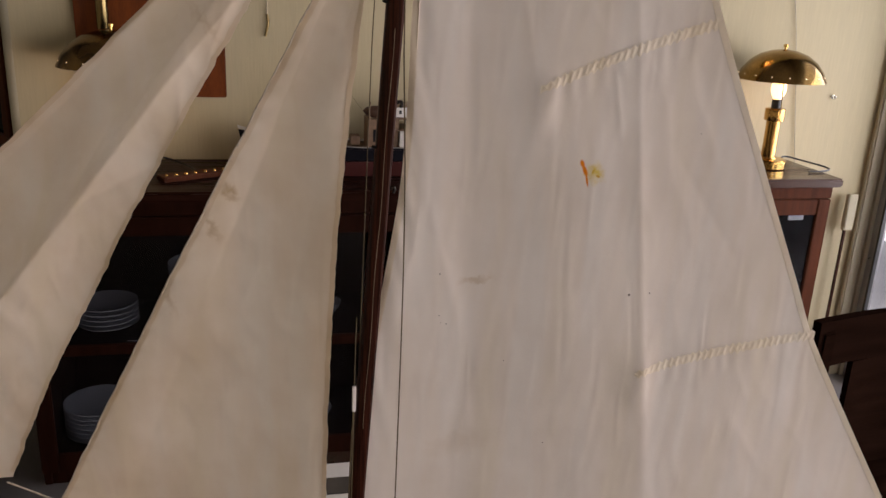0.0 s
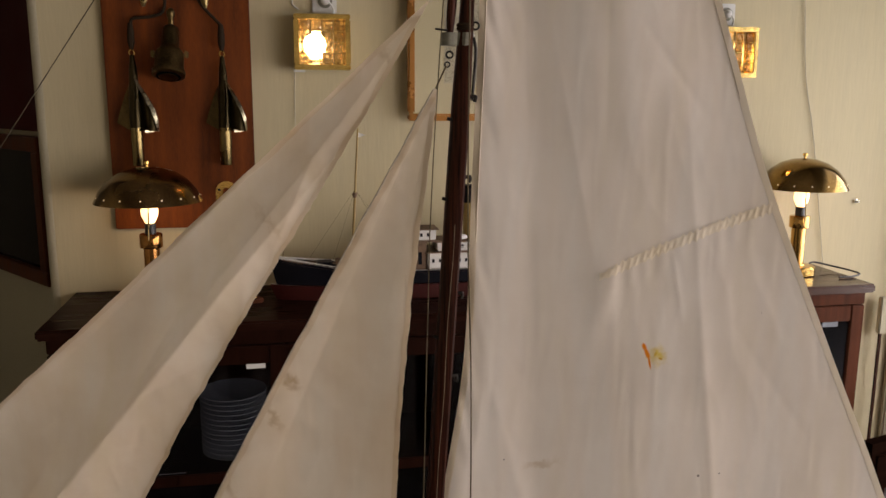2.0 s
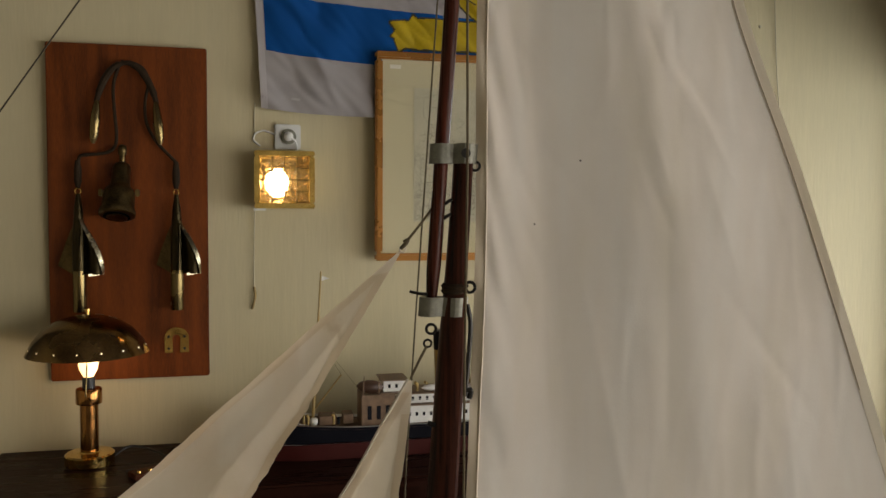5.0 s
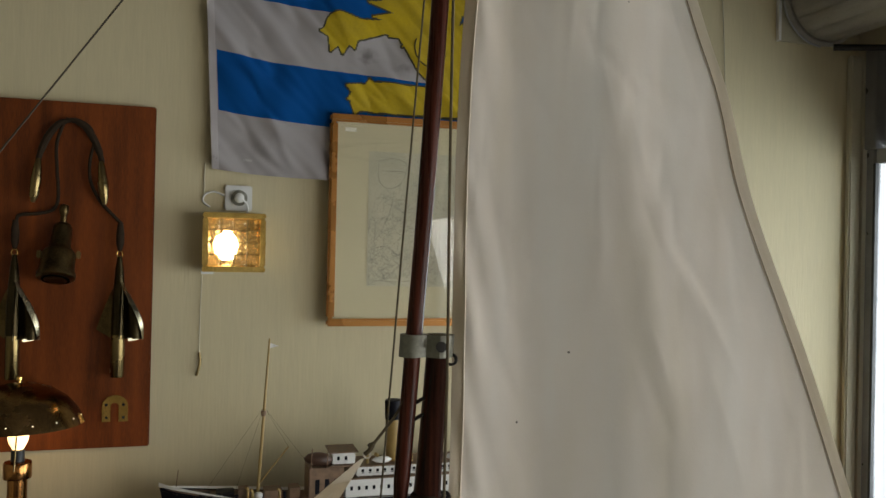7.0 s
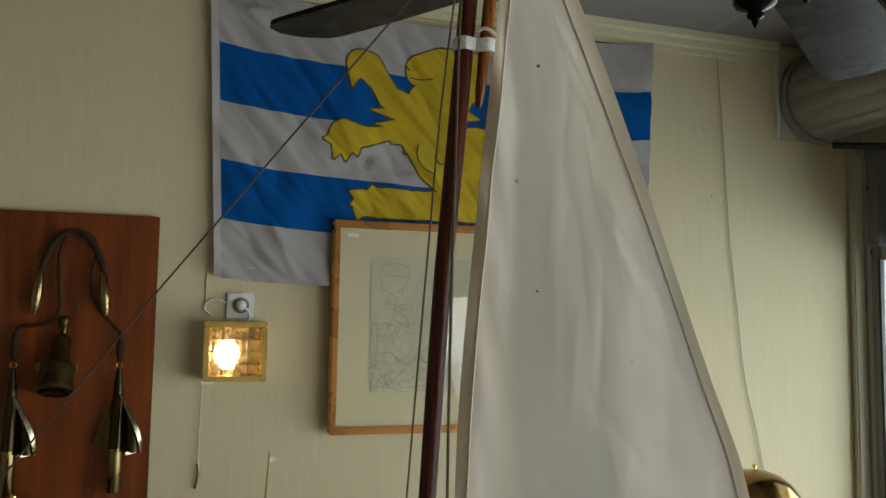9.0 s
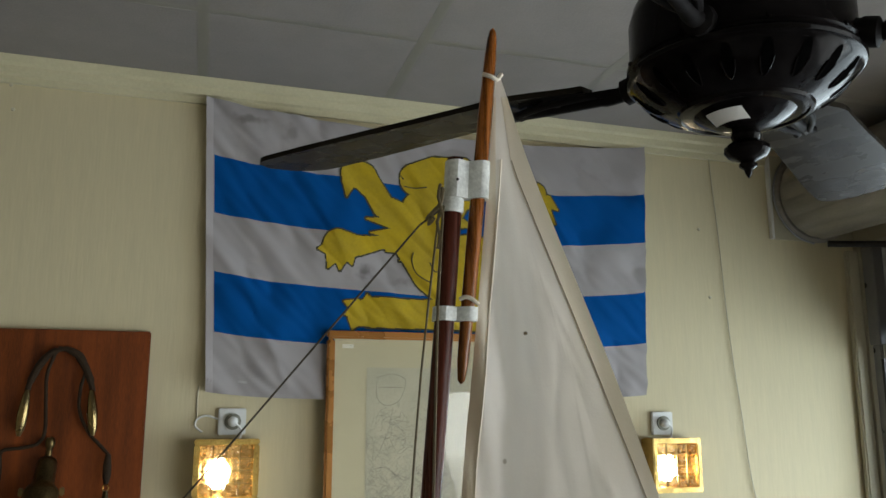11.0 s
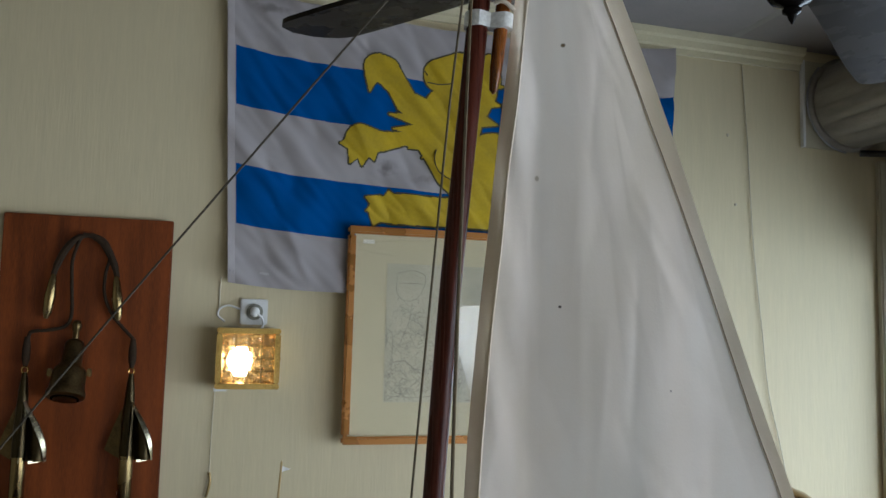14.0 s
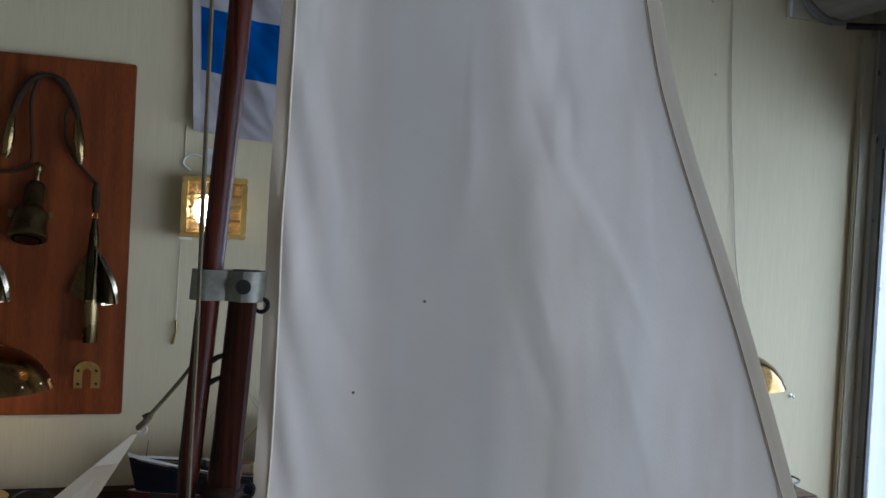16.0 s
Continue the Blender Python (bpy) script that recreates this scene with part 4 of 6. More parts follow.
def along(knots, z):
    """A smooth curve through (z, x) knots that fall in z."""
    if z >= knots[0][0]:
        i = 0
    else:
        i = min(next((k for k in range(len(knots) - 1) if knots[k + 1][0] <= z), len(knots) - 2), len(knots) - 2)
    (z0, x0), (z1, x1) = knots[i], knots[i + 1]
    m0 = (x1 - knots[i - 1][1]) / (z1 - knots[i - 1][0]) if i else (x1 - x0) / (z1 - z0)
    m1 = (knots[i + 2][1] - x0) / (knots[i + 2][0] - z0) if i + 2 < len(knots) else (x1 - x0) / (z1 - z0)
    t = (z - z0) / (z1 - z0)
    if not 0 <= t <= 1:
        return x0 + m0 * (z - z0) if t < 0 else x1 + m1 * (z - z1)
    h = z1 - z0
    return (2 * t ** 3 - 3 * t * t + 1) * x0 + (t ** 3 - 2 * t * t + t) * h * m0 + (3 * t * t - 2 * t ** 3) * x1 + (t ** 3 - t * t) * h * m1


LUFF = ((2.063, 0.1098), (1.985, 0.1038), (1.900, 0.0962), (1.825, 0.0906), (1.740, 0.0890), (1.665, 0.0890), (1.540, 0.0853), (1.415, 0.0812), (1.330, 0.0700), (1.235, 0.0550), (1.060, 0.0400))
LEECH = ((2.063, 0.1118), (2.026, 0.1230), (1.945, 0.1530), (1.885, 0.1728), (1.835, 0.1895), (1.810, 0.1985), (1.770, 0.2085), (1.700, 0.2350), (1.630, 0.2590), (1.545, 0.2880), (1.428, 0.3380), (1.340, 0.3770), (1.293, 0.3980), (1.153, 0.4795), (1.055, 0.5380))


def luff_x(z):
    return along(LUFF, z)


def leech_x(z):
    return along(LEECH, z)


def fold_height(t):
    """Height of the fan of folds at t across the sail, as a share of its width."""
    for (a, fa), (b, fb) in zip(FOLDS, FOLDS[1:]):
        if t <= b:
            return fa + (fb - fa) * max(t - a, 0) / (b - a)
    return 0.0


def main_point(s, z, lift=0.0):
    """Mainsail cloth at s across (0 at the luff, 1 at the leech) and height z."""
    x0, x1 = luff_x(z), leech_x(z)
    x = x0 + (x1 - x0) * s
    w = x1 - x0
    gentle = 0.30 + 0.70 * smooth_step(1.50, 1.72, z)
    belly = 0.06 * gentle * w * math.sin(math.pi * min(max(s, 0), 1) ** 0.8)
    low = smooth_step(2.065, 1.93, z)
    drift = 0.07 * noise.noise(Vector((0.7, 5.0, z * 3.1))) + 0.03 * noise.noise(Vector((3.7, 5.0, z * 6.3)))
    drift += 0.06 * math.exp(-((z - 1.465) / 0.05) ** 2) * smooth_step(0.1, 0.35, s)
    t = min(max(s + drift * min(1, s * 4, (1 - s) * 4), 0), 1)
    # long folds that fan out from the head
    fan_fold = sum(fold_height(t + k * 0.011) for k in (-2, -1, 0, 1, 2)) / 5
    n1 = noise.noise(Vector((x * 14 + (z - 1.2) * 2.2, 0.3, z * 2.0)))
    n2 = noise.noise(Vector((x * 38 + (z - 1.2) * 5.0, 3.7, z * 7.0)))
    n3 = abs(noise.noise(Vector((x * 30 + z * 9, 8.1, z * 13 - x * 9))))
    n4 = abs(noise.noise(Vector((x * 60 - z * 10, 9.1, z * 9))))
    fold = 1.05 * w * fan_fold * low * gentle + 0.0022 * n1 + 0.0004 * n2 - 0.0012 * n3 * smooth_step(0.35, 0.6, s) - 0.0005 * n4 + crease_at(x, z, MAIN_CREASES)
    edge = min(s * 16, (1 - s) * 8) + 0.1
    # small puckers beside the luff's stitching
    fold += 0.0034 * noise.noise(Vector((x * 60, 6.6, z * 34 + x * 90))) * math.exp(-((s * w - 0.008) / 0.007) ** 2) / min(edge, 1)
    # cloth gathered at the two reef seams
    for (ax, az), (bx, bz) in REEFS:
        t = (x - ax) / (bx - ax)
        d = z - (az + (bz - az) * t)
        if -0.02 < t < 1.05:
            fold += 0.0003 * math.exp(-((d + 0.006) / 0.009) ** 2) * math.sin(x * 520 + 3 * n2)
        fold += 0.004 * math.exp(-((x - ax - 0.004) / 0.010) ** 2 - ((d + 0.012) / 0.022) ** 2)
    return P(x, z, lift + belly * 0.35 - 0.005 * smooth_step(1.66, 1.80, z) * min(1, w / 0.06) * (1 - s) + fold * min(edge, 1) * (0.35 + 0.65 * low))


FOLDS = ((0.0, 0.010), (0.040, 0.010), (0.21, -0.056), (0.44, 0.020), (0.56, 0.040), (0.80, 0.010), (1.0, -0.016))
REEFS = (((0.174, 1.476), (0.292, 1.5255)), ((0.262, 1.262), (0.398, 1.297)))
MAIN_CREASES = creases(4, 14, main_span, 12, 0.0010) + creases(21, 64, crumple_span, 17, 0.0013, (0.02, 0.07)) + [
    (0.2250, 1.63, 0.118, -0.993, 0.60, 0.0026, 0.009), (0.2235, 1.498, 0.19, -0.98, 0.060, 0.0013, 0.003),
    (0.1740, 1.470, -0.20, 0.98, 0.20, 0.0020, 0.010)]
STAY_CREASES = creases(9, 10, jib_span, -24, 0.0024) + creases(33, 40, jib_span, -30, 0.0014, (0.02, 0.07))
JIB_CREASES = creases(12, 16, jib_span, -34, 0.0032) + creases(35, 44, jib_span, -36, 0.0014, (0.02, 0.07)) + [(0.045, 1.625, -0.62, -0.785, 0.66, 0.0075, 0.018)]
FOOT, HEAD = 1.055, 2.0625
main = part("mainsail", sheet(lambda u, v: main_point(u, FOOT + (HEAD - FOOT) * v), 150, 300), MAIN_CLOTH, yacht, "cream cotton mainsail with stains and puckered seams")


def leech_hem(z):
    return 0.0050 - 0.0006 * math.exp(-((z - 1.86) / 0.06) ** 2) + 0.0016 * smooth_step(1.88, 1.97, z)


part("leech_tabling", sheet(lambda u, v: (lambda z: main_point(1 - min(leech_hem(z) / (leech_x(z) - luff_x(z)), 0.42) * (1 - u) + 0.0004, z, 0.00025))(FOOT + (2.055 - FOOT) * v), 4, 200, 0.0003), HEM_CLOTH, main, "folded hem along the leech")
part("luff_tabling", sheet(lambda u, v: (lambda z: main_point(min(0.0046 / (leech_x(z) - luff_x(z)), 0.16) * u - 0.0004, z, 0.0003))(FOOT + (2.055 - FOOT) * v), 4, 200, 0.0003), LUFF_CLOTH, main, "folded hem along the luff, yellowed, with its shade in the colour")
def seam_s(z, w):
    return 1 - min(w / (leech_x(z) - luff_x(z)), 0.42)
part("stitching", tube([main_point(seam_s(z, leech_hem(z) - 0.0003), z, 0.0005) for z in [1.60 + 0.43 * i / 60 for i in range(61)]], 0.00016, 5, smoothing=1), STITCH, main, "brown line of stitching")
part("stitching", tube([main_point(1 - seam_s(z, 0.0044), z, 0.0006) for z in [1.50 + (2.03 - 1.50) * i / 60 for i in range(61)]], 0.00042, 5, smoothing=1), HEM_CLOTH, main, "raised cord in the luff hem")
for (ax, az), (bx, bz) in REEFS:
    def reef(u, v, ax=ax, az=az, bx=bx, bz=bz):
        x = ax + (bx - ax) * u
        z = az + (bz - az) * u + 0.010 * math.sin(math.pi * u) * 0.25
        half = 0.0037 * (0.6 + 0.4 * smooth_step(0, 0.15, u)) * (1 + 0.14 * math.sin(x * 1500))
        zz = z + half * (2 * v - 1) + 0.0007 * math.sin(x * 1250 + v * 3)
        puff = 0.0006 + 0.00035 * math.sin(math.pi * v) * (0.55 + 0.45 * math.sin(x * 1400 - 2.5 * v))
        return main_point((x - luff_x(zz)) / (leech_x(zz) - luff_x(zz)), zz, puff)
    part("reef_band", sheet(reef, 220, 8), HEM_CLOTH, main, "puckered band of a reef seam")


# staysail, next before the mast
def stay_l(z):
    return 0.0590 - 0.504 * (1.606 - z) - 0.003 * math.sin(math.pi * min((1.606 - z) / 0.50, 1))


def stay_r(z):
    return 0.0610 - 0.0365 * (1 - math.exp(-(max(1.606 - z, 0) / 0.22) ** 1.25))


def stay_point(s, z, lift=0.0):
    x0, x1 = stay_l(z), stay_r(z)
    x = x0 + (x1 - x0) * s + (0.0012 * noise.noise(Vector((z * 40, 3.0, s * 3))) + 0.0007 * noise.noise(Vector((z * 120, 7.0, s * 3)))) * min(1, (x1 - x0) / 0.02)
    n1 = noise.noise(Vector((x * 12, 11.0, z * 9)))
    n2 = noise.noise(Vector((x * 45, 14.0, z * 30)))
    n3 = abs(noise.noise(Vector((x * 30 + z * 14, 17.0, z * 22 - x * 12))))
    w = x1 - x0
    off = -0.07 * w * math.sin(math.pi * s) + 0.009 * n1 + 0.0010 * n2 - 0.0018 * n3 + crease_at(x, z, STAY_CREASES)
    ripple = 0.0010 * math.sin(z * 330 + 4 * n1) * math.exp(-(s * w / 0.006) ** 2)
    return PJ(x, z, lift + off * min(1, w / 0.03) * min(1, 4 * s + 0.05, 4 * (1 - s) + 0.05) + ripple)


stay = part("staysail", sheet(lambda u, v: stay_point(u, 1.055 + (1.6055 - 1.055) * v), 80, 200), JIB_CLOTH, yacht, "cream cotton staysail with yellowed luff")
part("luff_hem", sheet(lambda u, v: (lambda z: stay_point(0.0042 * u / max(stay_r(z) - stay_l(z), 0.0044), z, 0.0004))(1.06 + (1.60 - 1.06) * v), 3, 160, 0.0002), JIB_HEM, stay, "yellowed folded hem")
part("leech_hem", sheet(lambda u, v: (lambda z: stay_point(1 - 0.0036 * (1 - u) / max(stay_r(z) - stay_l(z), 0.0040), z, 0.0004))(1.06 + (1.59 - 1.06) * v), 3, 160, 0.0002), JIB_HEM, stay)
part("luff_rope", tube([stay_point(0, z, 0.0004) for z in [1.06 + 0.546 * i / 60 for i in range(61)]], 0.0007, 5, smoothing=1), WHITE_ROPE, stay)


# outer jib: head at the mast, clew low, tack out on the bowsprit
JH, JC, JT = Vector((0.0568, 0, 1.6655)), Vector((-0.249, 0, 1.102)), Vector((-0.640, 0, 1.018))


def jib_point(r, s, lift=0.0):
    """r from the head downwards, s from the luff to the leech."""
    a = JH.lerp(JT, r)
    b = JH.lerp(JC, r)
    b = b + Vector((-0.012 * math.sin(math.pi * r ** 1.6), 0, 0))
    a = a + Vector((0.0, 0, -0.004 * math.sin(math.pi * r)))
    p = a.lerp(b, s) + Vector((0.0016 * noise.noise(Vector((r * 46, 2.0, s * 3))) + 0.0008 * noise.noise(Vector((r * 130, 5.0, s * 3))), 0, 0)) * min(1, r * 6)
    n1 = noise.noise(Vector((p.x * 9, 21.0, p.z * 9)))
    n2 = noise.noise(Vector((p.x * 40, 25.0, p.z * 40)))
    w = r * 0.34
    n3 = abs(noise.noise(Vector((p.x * 26 + p.z * 20, 29.0, p.z * 9 - p.x * 9))))
    ridge = 0.07 * w * math.exp(-max(0.70 - s, 0) / 0.16) * (1 - smooth_step(0.70, 1.0, s) * 1.9)
    belly = -0.05 * w * math.sin(math.pi * min(s / 0.7, 1))
    fade = min(1, 8 * s + 0.2)
    return PJ(p.x, p.z, lift + min(r * 8, 1) * fade * (belly + 0.45 * ridge + 0.008 * n1 + 0.0010 * n2 - 0.0018 * n3 + crease_at(p.x, p.z, JIB_CREASES)))


jib = part("jib", sheet(lambda u, v: jib_point(0.004 + 0.996 * v, u), 90, 200), JIB_CLOTH, yacht, "cream cotton jib with a long fold and yellowed edge")
part("leech_hem", sheet(lambda u, v: (lambda r: jib_point(r, 1 - 0.0032 * (1 - u) / max(r * 0.30, 0.0045), 0.0004))(0.02 + 0.97 * v), 3, 160, 0.0002), JIB_HEM, jib)
part("luff_hem", sheet(lambda u, v: (lambda r: jib_point(r, 0.0045 * u / max(r * 0.30, 0.005), 0.0004))(0.02 + 0.97 * v), 3, 160, 0.0002), JIB_HEM, jib)
part("thimble", eye_ring(0.0568, 1.6645, 0.0013, 0.001), WHITE_ROPE, jib, "roped eye at the head")

# table that carries the yacht
table = thing("dining_table", (0.15, -2.15, 0), "dark wooden table that carries the model yacht", "table")
part("tabletop", box(-0.34, 0.62, -2.62, -1.56, 0.705, TABLE_Z), CABINET, table, bevel=0.004)
for x, y in ((-0.28, -2.55), (0.56, -2.55), (-0.28, -1.63), (0.56, -1.63)):
    part("leg", box(x - 0.03, x + 0.03, y - 0.03, y + 0.03, 0, 0.705), CABINET, table, bevel=0.004)
card = thing("printed_card", (0.09, -1.66, TABLE_Z), "small white printed card lying on the table", "card")
part("card_sheet", box(0.055, 0.125, -1.72, -1.61, TABLE_Z + 0.002, TABLE_Z + 0.006), PAPER, card)
part("dark_print", box(0.068, 0.112, -1.70, -1.655, TABLE_Z + 0.0065, TABLE_Z + 0.008), DARK, card)


# ---- cabinets ----
def vitrine(name, x0, x1, depth, top, label, split, group="glazed cabinets along the wall", wood_mat=CABINET, top_mat=CABINET_TOP):
    """A glazed cabinet: plinth, sides, back, shelf, top, two glazed doors."""
    cab = thing(name, ((x0 + x1) / 2, -depth / 2, 0), label, "cabinet", group)
    f = -depth
    part("cabinet_top", box(x0 - 0.02, x1 + 0.02, f - 0.02, -0.004, top - 0.03, top), top_mat, cab, bevel=0.006)
    part("side_panel", box(x0, x0 + 0.022, f + 0.024, -0.006, 0.0, top - 0.031), wood_mat, cab, bevel=0.002)
    part("side_panel", box(x1 - 0.022, x1, f + 0.024, -0.006, 0.0, top - 0.031), wood_mat, cab, bevel=0.002)
    part("back_panel", box(x0 + 0.023, x1 - 0.023, -0.016, -0.006, 0.02, top - 0.031), wood_mat, cab)
    part("bottom_panel", box(x0 + 0.023, x1 - 0.023, f + 0.026, -0.017, 0.05, 0.07), wood_mat, cab)
    part("plinth", box(x0 + 0.01, x1 - 0.01, f + 0.03, f + 0.05, 0.0, 0.049), wood_mat, cab)
    part("shelf", box(x0 + 0.023, x1 - 0.023, f + 0.03, -0.017, 0.435, 0.455), wood_mat, cab, bevel=0.002)
    part("top_rail", box(x0 + 0.001, x1 - 0.001, f + 0.004, f + 0.023, top - 0.075, top - 0.031), wood_mat, cab, bevel=0.002)
    for a, b, hinge in ((x0 + 0.002, split - 0.002, -1), (split + 0.002, x1 - 0.002, 1)):
        d = part("door", box(a, a + 0.05, f, f + 0.022, 0.055, top - 0.078), wood_mat, cab, bevel=0.003)
        part("stile", box(b - 0.05, b, f, f + 0.022, 0.055, top - 0.078), wood_mat, d, bevel=0.003)
        part("rail", box(a + 0.051, b - 0.051, f + 0.001, f + 0.021, top - 0.135, top - 0.078), wood_mat, d, bevel=0.003)
        part("rail", box(a + 0.051, b - 0.051, f + 0.001, f + 0.021, 0.055, 0.12), wood_mat, d, bevel=0.003)
        part("rail", box(a + 0.051, b - 0.051, f + 0.001, f + 0.021, 0.445, 0.480), wood_mat, d, bevel=0.003)
        for z0, z1 in ((0.12, 0.445), (0.480, top - 0.135)):
            g = part("pane", box(a + 0.048, b - 0.048, f + 0.009, f + 0.013, z0, z1), DIM_GLASS, d, smooth=False)
            g.visible_shadow = False
        hx = b - 0.025 if hinge < 0 else a + 0.025
        part("handle", turned([(0.009, 0), (0.010, 0.006), (0.005, 0.016), (0.006, 0.05), (0.009, 0.062), (0.004, 0.072)], (hx, f - 0.012, 0.565), (0, 0, 1), 14), BRASS, d, "brass drop handle")
    return cab


vitrine("display_cabinet", -0.715, 0.62, 0.45, 0.95, "dark mahogany glazed cabinet with stacks of plates", -0.050)
vitrine("display_cabinet", 0.655, 1.955, 0.355, 0.955, "reddish mahogany glazed cabinet in the corner", 1.305, wood_mat=CABINET_RED, top_mat=RED_TOP)
tagged(part("price_label", box(1.80, 1.86, -0.345, -0.342, 0.80, 0.817), PAPER), "small white label inside the cabinet's glass", "label")
tagged(part("price_label", box(-0.17, -0.115, -0.444, -0.441, 0.800, 0.820), PAPER), "small white label on the cabinet's glass", "label")
tagged(part("shelf_label", box(-0.44, -0.36, -0.414, -0.411, 0.457, 0.474), PAPER), "small white label on the shelf's edge", "label")


def plate_stack(name, x, y, z, r, n, label):
    st = thing(name, (x, y, z), label, "plates", "stacks of plates")
    prof = [(r * 0.55, 0), (r * 0.60, 0.002), (r * 0.88, 0.011), (r * 0.99, 0.0135), (r * 1.005, 0.0150), (r, 0.0170), (r * 0.6, 0.006), (0.0, 0.005)]
    for k in range(n):
        c = Vector((x + random.uniform(-0.002, 0.002), y + random.uniform(-0.002, 0.002), z + k * 0.0162))
        part("plate", turned(prof, c, n=36), PORCELAIN, st)
    return st


plate_stack("plate_stack", -0.525, -0.23, 0.455, 0.095, 5, "short stack of white porcelain plates on the shelf")
plate_stack("plate_stack", -0.225, -0.24, 0.455, 0.105, 13, "tall stack of white porcelain plates on the shelf")
plate_stack("plate_stack", -0.575, -0.23, 0.070, 0.11, 7, "stack of white porcelain plates on the cabinet's bottom")
for x, y, z, r in ((0.17, -0.22, 0.455, 0.055), (0.13, -0.25, 0.070, 0.06), (-0.09, -0.20, 0.455, 0.05)):
    b = tagged(part("bowl", turned([(r * 0.4, 0), (r * 0.45, 0.004), (r * 0.9, r * 0.6), (r, r * 0.9), (r * 0.96, r * 0.9), (r * 0.8, r * 0.55), (0.0, 0.012)], (x, y, z), n=32), PORCELAIN), "white porcelain bowl in the cabinet", "bowl", "bowls in the cabinet")

# studded wooden strip on the cabinet
strip = thing("studded_board", (-0.22, -0.29, 0.95), "flat wooden board with brass studs, lying on the cabinet", "board")
slab = box(0.0, 0.225, 0.0, 0.055, 0.0, 0.016)
LAID = Matrix.Translation((-0.312, -0.357, 0.950)) @ Matrix.Rotation(radians(29.5), 4, "Z")
bmesh.ops.transform(slab, matrix=LAID, verts=slab.verts)
part("slab", slab, CABINET_RED, strip, bevel=0.003)
for k in range(7):
    part("stud", turned([(0.0060, 0), (0.0050, 0.0035), (0.0015, 0.0050)], LAID @ Vector((0.018 + 0.031 * k, 0.022, 0.016)), n=12), BRASS, strip)


# ---- table lamps ----
def table_lamp(x, y, z, R, label, dome_mat, column_mat):
    """A brass lamp: round foot, column, collar, bulb and a pierced dome held on a thin rod."""
    lamp = thing("table_lamp", (x, y, z), label, "lamp", "brass table lamps on the cabinets")
    at = lambda h: (x, y, z + h)
    part("foot", turned([(0.062, 0), (0.066, 0.004), (0.066, 0.030), (0.062, 0.034), (0.030, 0.036), (0.028, 0.040)], at(0), n=40), BRASS, lamp)
    part("column", turned([(0.0245, 0.036), (0.0245, 0.185)], at(0), n=32), column_mat, lamp)
    part("collar", turned([(0.026, 0.172), (0.034, 0.174), (0.035, 0.177), (0.035, 0.214), (0.033, 0.217), (0.012, 0.219)], at(0), n=32), column_mat, lamp)
    part("socket", turned([(0.017, 0.219), (0.017, 0.248), (0.014, 0.250)], at(0), n=20), DARK, lamp)
    bulb = part("bulb", turned([(0.013, 0.250), (0.018, 0.259), (0.024, 0.272), (0.0265, 0.288), (0.024, 0.303), (0.016, 0.314), (0.001, 0.320)], at(0), n=24), BULB, lamp, "lit frosted bulb")
    bulb.visible_shadow = False
    dome = [(R, 0.318), (R * 0.985, 0.324), (R * 0.90, 0.352), (R * 0.74, 0.384), (R * 0.52, 0.408), (R * 0.28, 0.421), (0.010, 0.425),
            (0.009, 0.423), (R * 0.28, 0.419), (R * 0.515, 0.406), (R * 0.735, 0.382), (R * 0.89, 0.350), (R * 0.97, 0.322)]
    bm = bmesh.new()
    n, rings = 56, []
    for r, h in dome:
        rings.append([bm.verts.new((x + r * math.cos(2 * math.pi * i / n), y + r * math.sin(2 * math.pi * i / n), z + h)) for i in range(n)])
    for a, b in zip(rings, rings[1:] + rings[:1]):
        for i in range(n):
            bm.faces.new((a[i], a[(i + 1) % n], b[(i + 1) % n], b[i]))
    bmesh.ops.recalc_face_normals(bm, faces=bm.faces[:])
    shade = part("shade", bm, dome_mat, lamp, "domed polished brass shade")
    part("finial", turned([(0.004, 0.424), (0.004, 0.432), (0.008, 0.434), (0.008, 0.442), (0.003, 0.444)], at(0), n=16), BRASS, shade)
    # glowing discs laid on the dome for lamplight through its holes
    for i in range(16):
        a = 2 * math.pi * i / 16
        part("pierced_hole", turned([(0.0019, 0), (0.0019, 0.0006)], (x + R * 0.948 * math.cos(a), y + R * 0.948 * math.sin(a), z + 0.337), (math.cos(a), math.sin(a), 0.45), 10), PINHOLE, shade)
    part("support_rod", rod((x - 0.002, y - 0.0365, z + 0.20), (x + 0.004, y - 0.006, z + 0.422), 0.0022), OLD_BRASS, lamp)
    part("cable", tube([(x + 0.055, y, z + 0.012), (x + 0.10, y + 0.05, z + 0.030), (x + 0.17, y + 0.03, z + 0.018), (x + 0.225, y - 0.05, z + 0.006), (x + 0.17, y - 0.095, z + 0.005), (x + 0.11, y - 0.10, z + 0.005)], 0.0035), DARK, lamp)
    bulb_light("lamp_bulb", at(0.285), 0.32, (1.0, 0.62, 0.28), 0.03)
    return lamp


table_lamp(-0.458, -0.17, 0.95, 0.162, "brass table lamp with a dome coloured dark for its reflections, lit", DARK_DOME, WARMED_COLUMN)
table_lamp(1.795, -0.17, 0.955, 0.154, "polished brass table lamp with a domed shade, lit", DOME_BRASS, LAMP_COLUMN)


